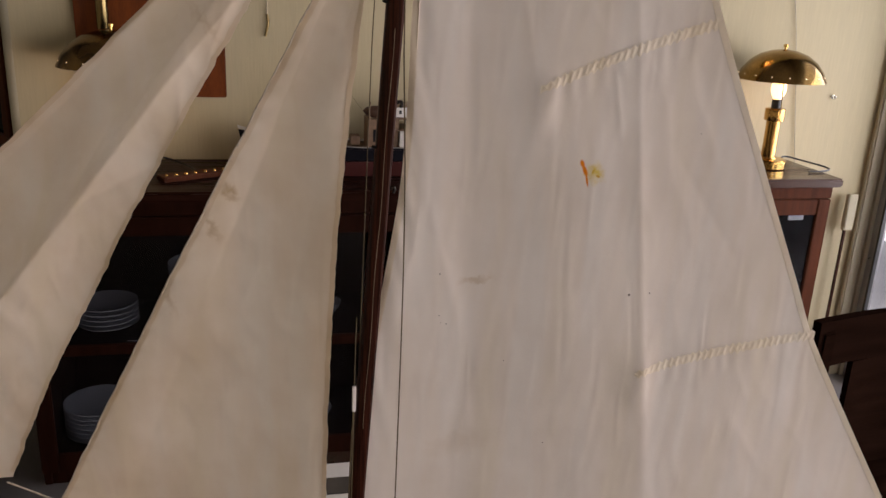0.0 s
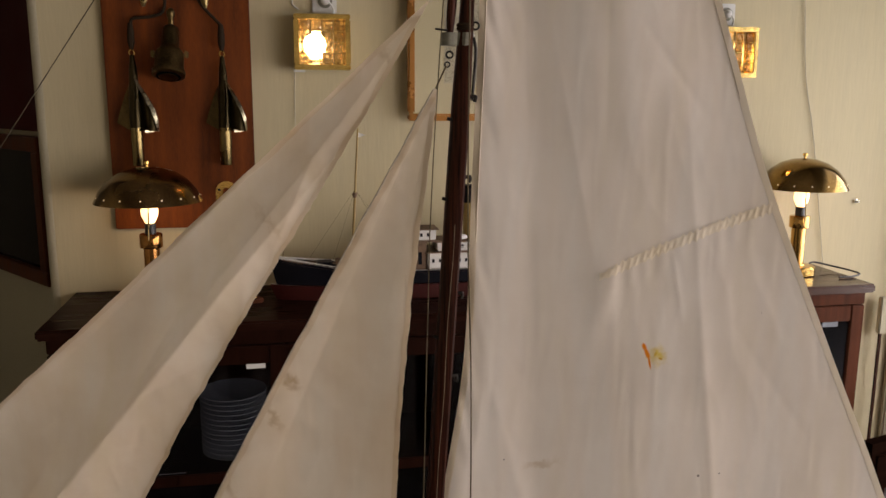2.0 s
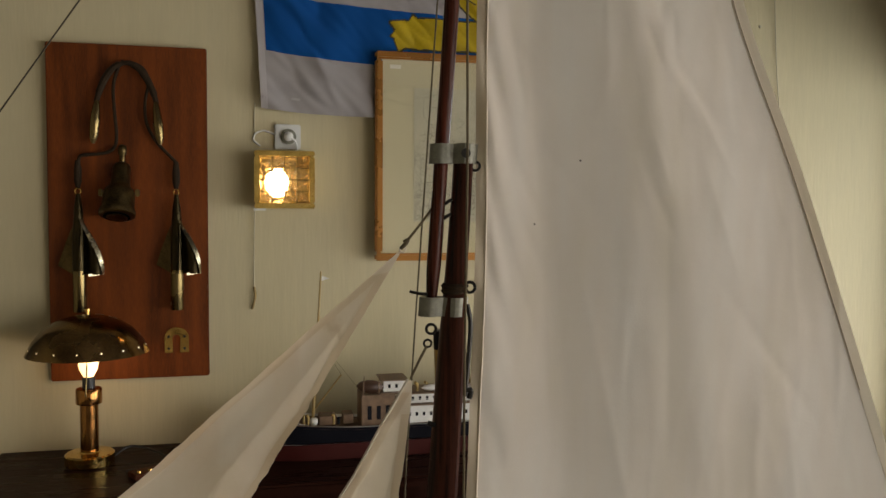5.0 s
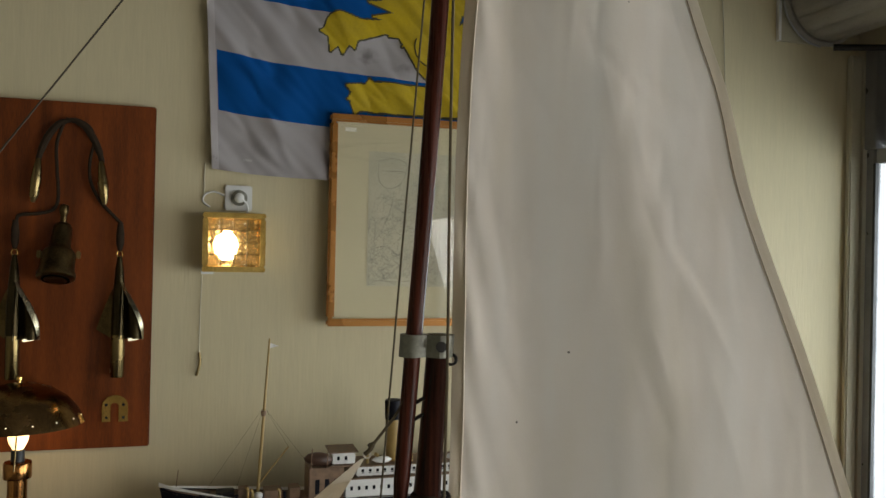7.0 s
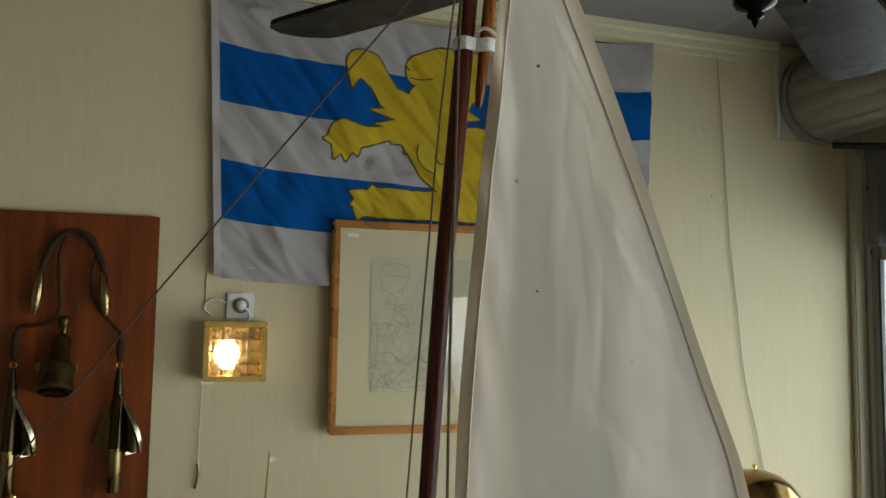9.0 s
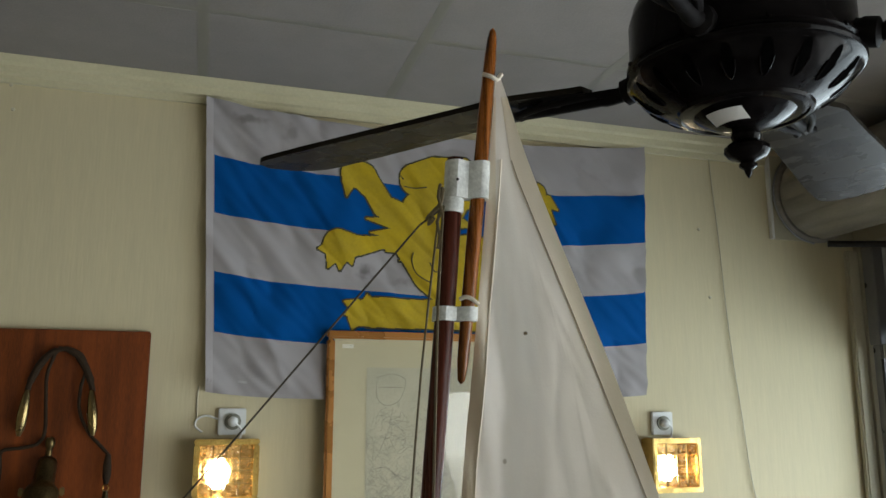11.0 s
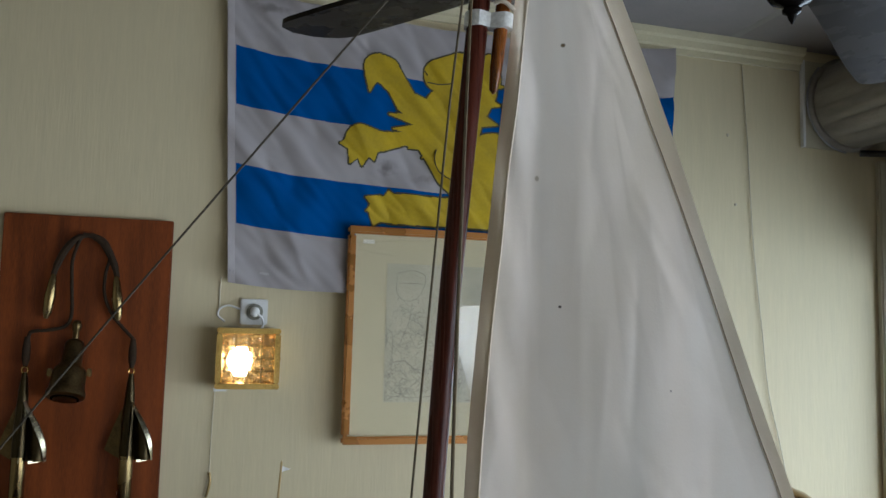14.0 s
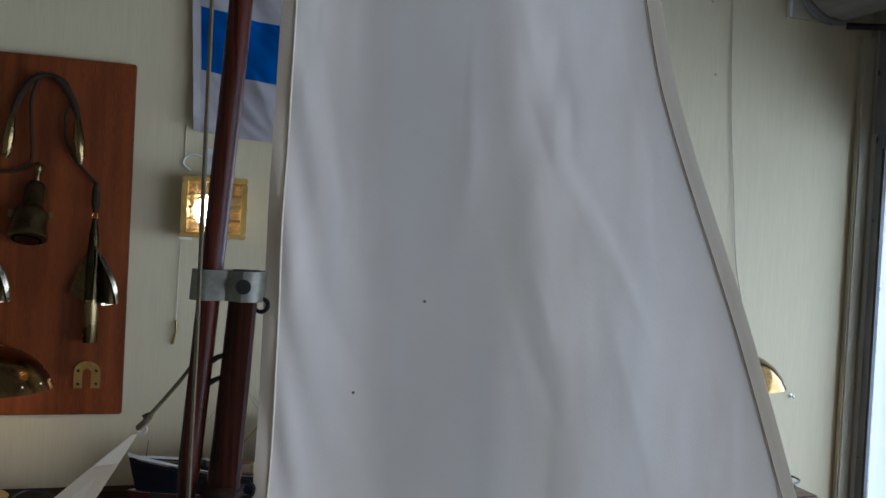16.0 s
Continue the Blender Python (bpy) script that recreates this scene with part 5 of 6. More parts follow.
# ---- things on the wall ----
def wall_lamp(x0, z1, label):
    """A square brass lantern with small bevelled panes, lit from inside."""
    w, d = 0.181, 0.075
    x1, z0 = x0 + w, z1 - 0.175
    ob = thing("wall_lamp", (x0 + w / 2, -0.01, (z0 + z1) / 2), label, "wall lamp", "square brass wall lamps")
    part("back_plate", box(x0 + 0.004, x1 - 0.004, -0.012, -0.002, z0 + 0.004, z1 - 0.004), BRASS, ob)
    for a, b, c, e in ((x0, x1, z1 - 0.016, z1), (x0, x1, z0, z0 + 0.016), (x0, x0 + 0.016, z0 + 0.0165, z1 - 0.0165), (x1 - 0.016, x1, z0 + 0.0165, z1 - 0.0165)):
        part("rim", box(a, b, -d - 0.012, -0.013, c, e), LANTERN_BRASS, ob, bevel=0.003)
    n = 4
    s, h = (w - 0.032) / n, (z1 - z0 - 0.032) / n
    for i in range(n):
        for j in range(n):
            cx, cz = x0 + 0.016 + s * (i + 0.5), z0 + 0.016 + h * (j + 0.5)
            bm = bmesh.new()
            o = [bm.verts.new((cx + sx * s * 0.49, -d - 0.002, cz + sz * h * 0.49)) for sx, sz in ((-1, -1), (1, -1), (1, 1), (-1, 1))]
            q = [bm.verts.new((cx + sx * s * 0.30, -d - 0.008, cz + sz * h * 0.30)) for sx, sz in ((-1, -1), (1, -1), (1, 1), (-1, 1))]
            for k in range(4):
                bm.faces.new((o[k], o[(k + 1) % 4], q[(k + 1) % 4], q[k]))
            bm.faces.new(q)
            bmesh.ops.recalc_face_normals(bm, faces=bm.faces[:])
            g = part("pane", bm, LANTERN, ob, smooth=False)
            g.visible_shadow = False
    for k in range(1, n):
        part("came", box(x0 + 0.016 + s * k - 0.0012, x0 + 0.016 + s * k + 0.0012, -d - 0.006, -d + 0.002, z0 + 0.0165, z1 - 0.0165), OLD_BRASS, ob, smooth=False)
        part("came", box(x0 + 0.0165, x1 - 0.0165, -d - 0.0055, -d + 0.0015, z0 + 0.016 + h * k - 0.0012, z0 + 0.016 + h * k + 0.0012), OLD_BRASS, ob, smooth=False)
    b = part("bulb", turned([(0.012, 0), (0.020, 0.010), (0.032, 0.030), (0.036, 0.047), (0.029, 0.066), (0.016, 0.076), (0.001, 0.080)], (x0 + 0.068, -0.045, z0 + 0.036), (0, 0, 1), 20), BULB_HOT, ob, "lit bulb")
    b.visible_shadow = False
    part("reflector", box(x0 + 0.017, x1 - 0.017, -0.018, -0.014, z0 + 0.017, z1 - 0.017), LAMP_BACK, ob)
    part("side_screw", turned([(0.003, 0), (0.003, 0.004)], (x1, -0.05, (z0 + z1) / 2), (1, 0, 0), 10), BRASS, ob)
    bulb_light("wall_bulb", (x0 + 0.064, -0.052, z0 + 0.085), 0.15, (1.0, 0.90, 0.74), 0.025)
    return ob


LANTERN_BRASS = material("lacquered_brass", (0.78, 0.55, 0.19), 0.16, 1.0, 0.15, 30)
LANTERN = glass("bevelled_lantern_glass", (1.0, 0.93, 0.80), 0.08, 0.08)
# the pressed panes scatter part of the light that comes through
pressed = LANTERN.node_tree
spread_light, blend = pressed.nodes.new("ShaderNodeBsdfRefraction"), pressed.nodes.new("ShaderNodeMixShader")
spread_light.inputs["Color"].default_value = (1.0, 0.90, 0.72, 1)
spread_light.inputs["Roughness"].default_value, spread_light.inputs["IOR"].default_value = 0.12, 1.35
blend.inputs[0].default_value = 0.30
lantern_out = pressed.nodes["Material Output"].inputs[0]
pressed.links.new(lantern_out.links[0].from_socket, blend.inputs[1])
pressed.links.new(spread_light.outputs[0], blend.inputs[2])
pressed.links.new(blend.outputs[0], lantern_out)
BULB_HOT = glow("hot_bulb", (1.0, 0.90, 0.72), 40.0)
LAMP_BACK = material("brass_back", (0.52, 0.38, 0.19), 0.22, 1.0, 0.25, 60)
wall_lamp(0.0, 1.850, "square brass wall lamp of many small panes, lit")
wall_lamp(1.450, 1.838, "square brass wall lamp of many small panes, lit")


def socket(x, z):
    ob = thing("power_socket", (x, -0.01, z), "white square power socket with a plug in it", "socket", "power sockets")
    part("plate", box(x - 0.040, x + 0.040, -0.014, -0.001, z - 0.038, z + 0.038), PLASTIC, ob, bevel=0.003)
    part("well", turned([(0.024, 0), (0.024, 0.006), (0.020, 0.007)], (x + 0.002, -0.014, z), (0, -1, 0), 24), ZINC, ob)
    part("plug", turned([(0.015, 0), (0.014, 0.016), (0.009, 0.021), (0.005, 0.023)], (x + 0.002, -0.020, z), (0, -1, 0), 20), PLASTIC, ob)
    part("lead", tube([(x + 0.002, -0.040, z), (x + 0.022, -0.035, z - 0.016), (x + 0.028, -0.02, z - 0.038), (x + 0.02, -0.03, z - 0.052)], 0.003), PLASTIC, ob)
    return ob


socket(0.103, 1.898)
socket(1.533, 1.886)
loop = [(0.062, -0.008, 1.905), (0.03, -0.008, 1.915), (0.005, -0.008, 1.905), (0.0, -0.008, 1.885), (0.02, -0.008, 1.868)]
tagged(part("cable_loop", tube(loop, 0.003), PLASTIC), "loop of white flex beside the socket", "cable")
drop = thing("pull_cord", (0.0, -0.008, 1.36), "thin pale cord hanging below the wall lamp with a dark end", "cord")
part("cord", tube([(0.002, -0.006, 1.675), (-0.001, -0.006, 1.56), (-0.002, -0.006, 1.43)], 0.0016), CABLE, drop)
part("toggle", tube([(-0.002, -0.006, 1.43), (0.001, -0.008, 1.40), (-0.008, -0.008, 1.360)], 0.0042), OLD_BRASS, drop)
part("clip", box(-0.002, 0.034, -0.075, -0.055, 1.668, 1.676), PLASTIC, drop)
tagged(part("wall_cable", tube([(0.004, -0.003, 2.0), (0.002, -0.003, 1.96), (0.003, -0.003, 1.90)], 0.0022), CABLE), "thin cable dropping behind the flag", "cable")
cable_r = thing("surface_cable", (1.8, -0.01, 1.0), "thin grey cable hanging down the wall from the ceiling", "cable")
part("cord", tube([(1.780, -0.05, 2.90), (1.787, -0.006, 2.87), (1.807, -0.006, 2.56), (1.826, -0.006, 2.21), (1.858, -0.006, 1.90), (1.884, -0.006, 1.666), (1.940, -0.006, 1.431), (2.024, -0.006, 0.967), (2.028, -0.006, 0.95)], 0.0019), CABLE, cable_r)
for x, z in ((-0.576, 2.875), (-0.565, 2.800), (1.73, 2.58), (1.76, 2.33)):
    tagged(part("wall_plug", turned([(0.006, 0), (0.005, 0.003), (0.001, 0.004)], (x, -0.0005, z), (0, -1, 0), 12), CABLE), "small dark screw head in the wall", "screw", "screws in the wall")
tagged(part("wall_hook", turned([(0.008, 0), (0.008, 0.003), (0.003, 0.005), (0.003, 0.014), (0.006, 0.017), (0.002, 0.020)], (2.149, -0.001, 1.196), (0, -1, 0), 20), STEEL), "small chrome knob on the wall", "hook")
sw = thing("door_contact", (2.33, -0.02, 0.7), "narrow white box with a cable below it, on the wall", "switch box")
# white box given a duller cream: its shade is in the colour
part("box_cover", box(2.272, 2.316, -0.055, -0.0305, 0.665, 0.815), WALL_PLAIN, sw, bevel=0.004)
part("conduit", box(2.289, 2.298, -0.040, -0.0305, 0.0, 0.664), SPAR_DARK, sw)
tagged(part("trim_pipe", box(EAST - 0.055, EAST - 0.002, -0.030, -0.002, 0, 2.53), WALL_PLAIN, smooth=False, bevel=0.006), "cream boxed pipe in the corner by the door", "pipe", kind="structure")

# framed picture
frame_pic = thing("framed_picture", (0.7, -0.02, 1.51), "pale pencil drawing under glass in a thin gilt wooden frame", "picture")
FX0, FX1, FZ0, FZ1, FW = 0.372, 0.985, 1.510, 2.170, 0.024
for a, b, c, e in ((FX0, FX1, FZ1 - FW, FZ1), (FX0, FX1, FZ0, FZ0 + FW), (FX0, FX0 + FW, FZ0 + FW + 0.0005, FZ1 - FW - 0.0005), (FX1 - FW, FX1, FZ0 + FW + 0.0005, FZ1 - FW - 0.0005)):
    part("frame_bar", box(a, b, -0.056, -0.028, c, e), GILT, frame_pic, bevel=0.006)
PICTURE_GLASS = glass("picture_glass", (1.0, 0.99, 0.95), 0.01, 0.05)
MAT_BOARD = material("cream_mount", (0.56, 0.51, 0.37), 0.85, 0, 0.05, 6)
SHEET = material("drawing_sheet", (0.49, 0.465, 0.38), 0.85, 0, 0.10, 9)
PENCIL = material("pencil_grey", (0.33, 0.315, 0.28), 0.9, 0, 0.25, 30)
part("mount", box(FX0 + FW, FX1 - FW, -0.040, -0.034, FZ0 + FW, FZ1 - FW), MAT_BOARD, frame_pic)
part("drawing", box(0.497, 0.87, -0.0415, -0.0405, 1.635, 2.06), SHEET, frame_pic, "faded grey pencil drawing")
for pts in ([(0.53, 2.03), (0.53, 1.97), (0.56, 1.945), (0.60, 1.96), (0.62, 2.02), (0.58, 2.04), (0.53, 2.03)],
            [(0.54, 2.0), (0.61, 2.0)], [(0.58, 1.94), (0.57, 1.88), (0.55, 1.83), (0.54, 1.80)], [(0.50, 1.86), (0.52, 1.84), (0.52, 1.78)],
            [(0.505, 1.75), (0.56, 1.76), (0.62, 1.72), (0.66, 1.76), (0.72, 1.78)], [(0.50, 1.70), (0.55, 1.66), (0.60, 1.70), (0.64, 1.74), (0.70, 1.72)],
            [(0.57, 1.85), (0.60, 1.80), (0.64, 1.82), (0.68, 1.77)], [(0.505, 1.655), (0.60, 1.65), (0.70, 1.66)]):
    part("pencil_line", tube([(x, -0.0414, z) for x, z in pts], 0.0009, 5), PENCIL, frame_pic)
sketch = random.Random(5)
for k in range(150):
    x, z = sketch.choice((sketch.uniform(0.51, 0.83), sketch.gauss(0.56, 0.04), sketch.gauss(0.74, 0.05))), sketch.choice((sketch.uniform(1.655, 1.92), sketch.gauss(1.72, 0.04)))
    x, z = min(max(x, 0.51), 0.86), min(max(z, 1.65), 1.98)
    pts = [(x, z)]
    for _ in range(5):
        x, z = min(max(x + sketch.uniform(-0.035, 0.035), 0.502), 0.865), min(max(z + sketch.uniform(-0.03, 0.03), 1.64), 2.05)
        pts.append((x, z))
    part("pencil_line", tube([(x, -0.0414, z) for x, z in pts], 0.0006, 4, smoothing=3), PENCIL, frame_pic)
part("tag", box(0.42, 0.455, -0.0425, -0.0408, 2.118, 2.130), PAPER, frame_pic, "small white tag")
pg = part("glass", box(FX0 + FW, FX1 - FW, -0.048, -0.046, FZ0 + FW, FZ1 - FW), PICTURE_GLASS, frame_pic, smooth=False)
pg.visible_shadow = False

# flag with stripes and a plain yellow emblem
FL, FR, FT, FB = -0.022, 1.508, 2.892, 1.984


flag_random = random.Random(21)
FLAG_CREASES = [(flag_random.uniform(0.0, 1.35), flag_random.uniform(2.2, 2.95), math.sin(a), -math.cos(a), flag_random.uniform(0.25, 0.6), flag_random.choice((-1, 1, 1)) * flag_random.uniform(0.005, 0.013), flag_random.uniform(0.012, 0.035))
                for a in [radians(flag_random.gauss(36, 14)) for _ in range(22)]]


def flag_point(u, v, lift=0.0):
    x = FL + (FR - FL) * u + 0.045 * (1 - v) * (1 - u) - 0.038 * (1 - v) * u
    sag = 0.052 * max(math.sin(math.pi * min(max(u, 0), 1)), 0) ** 0.75 * (0.55 + 0.45 * smooth_step(0.0, 0.3, v))
    z = FB + (FT - FB) * v - sag - 0.024 * u * v - 0.003 * math.sin(u * 14) * (1 - v)
    wave = 0.016 * noise.noise(Vector((u * 7 - v * 3.5, v * 2.2, 40))) + 0.007 * math.sin(14 * (u * 1.2 + v * 1.1)) * (1 - u) + 0.020 * noise.noise(Vector((u * 15 + v * 9, v * 4 - u * 3, 44))) + 0.006 * noise.noise(Vector((u * 40 + v * 22, v * 9, 49)))
    wave = abs(wave) * 0.7 + max(crease_at(x, z, FLAG_CREASES), -0.008) + 0.008
    wave *= 1 - 0.75 * smooth_step(0.22, 0.30, u) * smooth_step(0.72, 0.64, u) * smooth_step(0.32, 0.20, v)
    return (x, -0.014 - abs(wave) * 1.2 - lift + 0.004 * noise.noise(Vector((u * 20, v * 6, 47))), z)


FU, FV = 180, 120
FLAG_GRID = [[Vector(flag_point(i / FU, j / FV)) for i in range(FU + 1)] for j in range(FV + 1)]
fb = sheet(lambda u, v: FLAG_GRID[round(v * FV)][round(u * FU)], FU, FV)
uvl = fb.loops.layers.uv.new("UVMap")
fb.verts.index_update()
for f in fb.faces:
    for lp in f.loops:
        i = lp.vert.index
        lp[uvl].uv = ((i % (FU + 1)) / FU, (i // (FU + 1)) / FV)
flag = tagged(part("flag", fb, FLAG), "blue and white striped cloth flag with a yellow emblem, stained", "flag")
part("hoist_tape", sheet(lambda u, v: flag_point(0.014 * u, v, 0.002), 2, 40), FLAG_TAPE, flag, "pale tape along the hoist")


# the emblem: limbs as chains of (x, z, radius), tufts as short tapering strokes
EMBLEM_PARTS = (((0.652, 2.676, 0.053), (0.72, 2.695, 0.062), (0.79, 2.690, 0.068)), ((0.79, 2.72, 0.035), (0.818, 2.738, 0.024)),
         ((0.76, 2.64, 0.085), (0.70, 2.55, 0.100), (0.68, 2.47, 0.100), (0.72, 2.38, 0.085), (0.80, 2.31, 0.080)),
         ((0.62, 2.54, 0.050), (0.545, 2.575, 0.036), (0.515, 2.625, 0.034), (0.475, 2.672, 0.046), (0.450, 2.678, 0.046)),
         ((0.62, 2.48, 0.055), (0.535, 2.457, 0.022), (0.465, 2.442, 0.032), (0.405, 2.440, 0.052)),
         ((0.86, 2.235, 0.052), (0.66, 2.230, 0.046), (0.52, 2.232, 0.047), (0.475, 2.228, 0.040)),
         ((0.84, 2.40, 0.100), (0.92, 2.30, 0.080), (0.93, 2.20, 0.060)),
         ((0.98, 2.42, 0.028), (1.03, 2.52, 0.028), (1.08, 2.60, 0.045), (1.075, 2.66, 0.035)))
EMBLEM_TUFTS = ((0.60, 2.52, 0.49, 2.535), (0.60, 2.49, 0.505, 2.488), (0.63, 2.45, 0.557, 2.430), (0.65, 2.42, 0.600, 2.402), (0.43, 2.65, 0.425, 2.602),
         (0.37, 2.43, 0.337, 2.425), (0.385, 2.405, 0.370, 2.367), (0.41, 2.40, 0.408, 2.362), (0.435, 2.41, 0.446, 2.380),
         (0.46, 2.25, 0.424, 2.264), (0.455, 2.23, 0.428, 2.222), (0.46, 2.205, 0.452, 2.176), (0.50, 2.265, 0.497, 2.288),
         (0.80, 2.66, 0.865, 2.655), (0.80, 2.60, 0.860, 2.595), (0.79, 2.54, 0.850, 2.530), (1.10, 2.62, 1.140, 2.553), (1.115, 2.63, 1.153, 2.604))


def emblem_gap(x, z):
    """Distance outside the emblem's edge, below nought inside."""
    best = 1.0
    for limb in EMBLEM_PARTS:
        for (x0, z0, r0), (x1, z1, r1) in zip(limb, limb[1:]):
            dx, dz = x1 - x0, z1 - z0
            t = min(max(((x - x0) * dx + (z - z0) * dz) / (dx * dx + dz * dz), 0), 1)
            best = min(best, math.hypot(x - x0 - dx * t, z - z0 - dz * t) - r0 - (r1 - r0) * t)
    for x0, z0, x1, z1 in EMBLEM_TUFTS:
        dx, dz = x1 - x0, z1 - z0
        t = min(max(((x - x0) * dx + (z - z0) * dz) / (dx * dx + dz * dz), 0), 1)
        best = min(best, math.hypot(x - x0 - dx * t, z - z0 - dz * t) - 0.024 + 0.022 * t)
    return best


def on_flag(u, v, lift):
    """A point of the flag's cloth between its grid's knots."""
    a, b = min(u * FU, FU - 1e-6), min(v * FV, FV - 1e-6)
    i, j = int(a), int(b)
    p = FLAG_GRID[j][i].lerp(FLAG_GRID[j][i + 1], a - i).lerp(FLAG_GRID[j + 1][i].lerp(FLAG_GRID[j + 1][i + 1], a - i), b - j)
    return p - Vector((0, lift, 0))


def printed(low, high, lift):
    """The patch of cloth whose gap from the emblem's edge lies between low and high."""
    bm = bmesh.new()
    knots = {}
    def knot(i, j):
        if (i, j) not in knots:
            knots[i, j] = bm.verts.new(on_flag(i / (FU * 3), j / (FV * 3), lift))
        return knots[i, j]
    for j in range(int(FV * 0.5), int(FV * 2.85)):
        for i in range(int(FU * 0.62), int(FU * 2.4)):
            p = on_flag((i + 0.5) / (FU * 3), (j + 0.5) / (FV * 3), 0)
            if low < emblem_gap(p.x, p.z) <= high:
                bm.faces.new((knot(i, j), knot(i + 1, j), knot(i + 1, j + 1), knot(i, j + 1)))
    bmesh.ops.recalc_face_normals(bm, faces=bm.faces[:])
    return bm


part("emblem_outline", printed(-0.0015, 0.0055, 0.0012), FLAG_BLACK, flag, "dark printed outline")
part("emblem", printed(-1.0, 0.0, 0.0020), FLAG_YELLOW, flag, "plain yellow printed shape")
for pts in ([(0.612, 2.650), (0.65, 2.646), (0.690, 2.652)], [(0.645, 2.43), (0.640, 2.40), (0.655, 2.36), (0.70, 2.332)], [(0.60, 2.685), (0.612, 2.672)],
            [(0.70, 2.40), (0.72, 2.37), (0.745, 2.385)], [(0.985, 2.56), (1.0, 2.50), (1.0, 2.45)], [(0.86, 2.60), (0.87, 2.54), (0.862, 2.50)]):
    part("emblem_line", tube([(x, flag_point(min(max((x - FL) / (FR - FL), 0), 1), (z + 0.045 - FB) / (FT - FB), 0.004)[1], z) for x, z in pts], 0.0020, 5), FLAG_BLACK, flag)
for x in (FL + 0.004, FR - 0.004):
    tagged(part("flag_nail", rod((x, -0.001, FT + 0.012), (x, -0.02, FT + 0.016), 0.003, n=8), IRON), "dark nail that holds the flag's corner", "nail", "nails of the flag")

part("maker_tag", sheet(lambda u, v: on_flag(0.064 + 0.018 * u, 0.041 + 0.008 * v, 0.003), 4, 2), FLAG_TAPE, flag, "small white sewn-in tag")

# mahogany board with brass horns and tools
BX0, BX1, BZ0, BZ1 = -0.588, -0.138, 1.160, 2.155
tagged(part("mounting_board", box(BX0, BX1, -0.026, -0.002, BZ0, BZ1), BOARD, bevel=0.003), "reddish mahogany board hung on the wall", "board")


# brighter brass for the fins' lips: the window's reflection put into the colour
GLINT_LIP = material("bright_glint_brass", (0.46, 0.40, 0.27), 0.24, 1.0, 0.2, 20)
TUBE_BRASS = material("worn_tube_brass", (0.22, 0.16, 0.07), 0.22, 1.0, 0.10, 8)


def speed_log(x):
    """A towed log rotor: tube, four swept fins, cord with a sinker."""
    ob = thing("log_rotor", (x, -0.05, 1.37), "brass towed log rotor with swept fins, fixed to the board", "log rotor", "brass log rotors on the board")
    y = -0.062
    part("tube", turned([(0.018, 0), (0.019, 0.003), (0.019, 0.12)], (x, y, 1.37), n=24), TUBE_BRASS, ob, "worn brass tube")
    part("cone", turned([(0.019, 0), (0.018, 0.08), (0.012, 0.18), (0.006, 0.225)], (x, y, 1.49), n=24), DARK_BRASS, ob, "dark tapering shaft")
    def right_edge(v):
        """The outer edge of the cupped fin, from its root downwards."""
        return (x + 0.012 + 0.058 * math.sin(math.pi / 2 * min(v / 0.88, 1)) ** 1.15, 1.640 - 0.160 * v)
    cup = part("fin", sheet(lambda u, v: (x + 0.012 + (right_edge(v)[0] - x - 0.012) * u, y - 0.020 * math.sin(math.pi * u) * v - 0.012 * u, right_edge(v)[1]), 8, 16, 0.002), DARK_BRASS, ob, "dark cupped fin")
    lip = sheet(lambda u, v: (right_edge(v)[0] - 0.012 * (1 - u) * math.sin(math.pi * (0.12 + 0.80 * v)), y - 0.0260 + 0.009 * u - 0.006 * math.sin(math.pi * v), right_edge(v)[1]), 4, 20, 0.002)
    part("glint_edge", lip, GLINT_LIP, cup, "bright lip of the fin, the window's glint in its colour")
    part("glint_edge", sheet(lambda u, v: (x + 0.030 + 0.039 * u, y - 0.030 + 0.020 * u, 1.476 + 0.007 * v + 0.006 * u * u), 6, 2, 0.002), GLINT_LIP, cup, "bright lip of the fin, the window's glint in its colour")
    part("fin", sheet(lambda u, v: (x - 0.012 - 0.048 * u * v ** 0.8, y + 0.012 * u, 1.630 - (0.125 + 0.028 * (1 - u)) * v), 6, 12, 0.002), BELL_BRASS, ob, "dull brown fin")
    part("fin", sheet(lambda u, v: (x + 0.004 + 0.006 * u, y - 0.016 - 0.045 * u * v, 1.630 - 0.150 * v), 6, 12, 0.002), DARK_BRASS, ob)
    part("eye", tube([(x + 0.008 * math.cos(t), y, 1.722 + 0.009 * math.sin(t)) for t in [math.pi * i / 5 for i in range(11)]], 0.0022, smoothing=1), BRASS, ob)
    part("grip", turned([(0.006, 0), (0.011, 0.02), (0.011, 0.05), (0.007, 0.08)], (x, y, 1.732), n=14), LEATHER, ob, "dark cord grip")
    return ob


speed_log(-0.226)
speed_log(-0.498)
sinkers = thing("log_line", (-0.36, -0.05, 1.85), "dark braided cord looped over the board with brass sinkers", "cord")
Yc = -0.048
part("cord", tube([(-0.226, Yc, 1.81), (-0.25, Yc, 1.835), (-0.285, Yc, 1.875), (-0.310, Yc, 1.93), (-0.312, Yc, 1.99), (-0.302, Yc, 2.045), (-0.318, Yc, 2.085), (-0.36, Yc, 2.101), (-0.405, Yc, 2.085)], 0.005), LEATHER, sinkers)
part("cord", tube([(-0.498, Yc, 1.81), (-0.49, Yc, 1.826), (-0.44, Yc, 1.832), (-0.405, Yc, 1.845), (-0.393, Yc, 1.88), (-0.398, Yc, 1.96), (-0.400, Yc, 2.03), (-0.385, Yc, 2.085)], 0.005), LEATHER, sinkers)
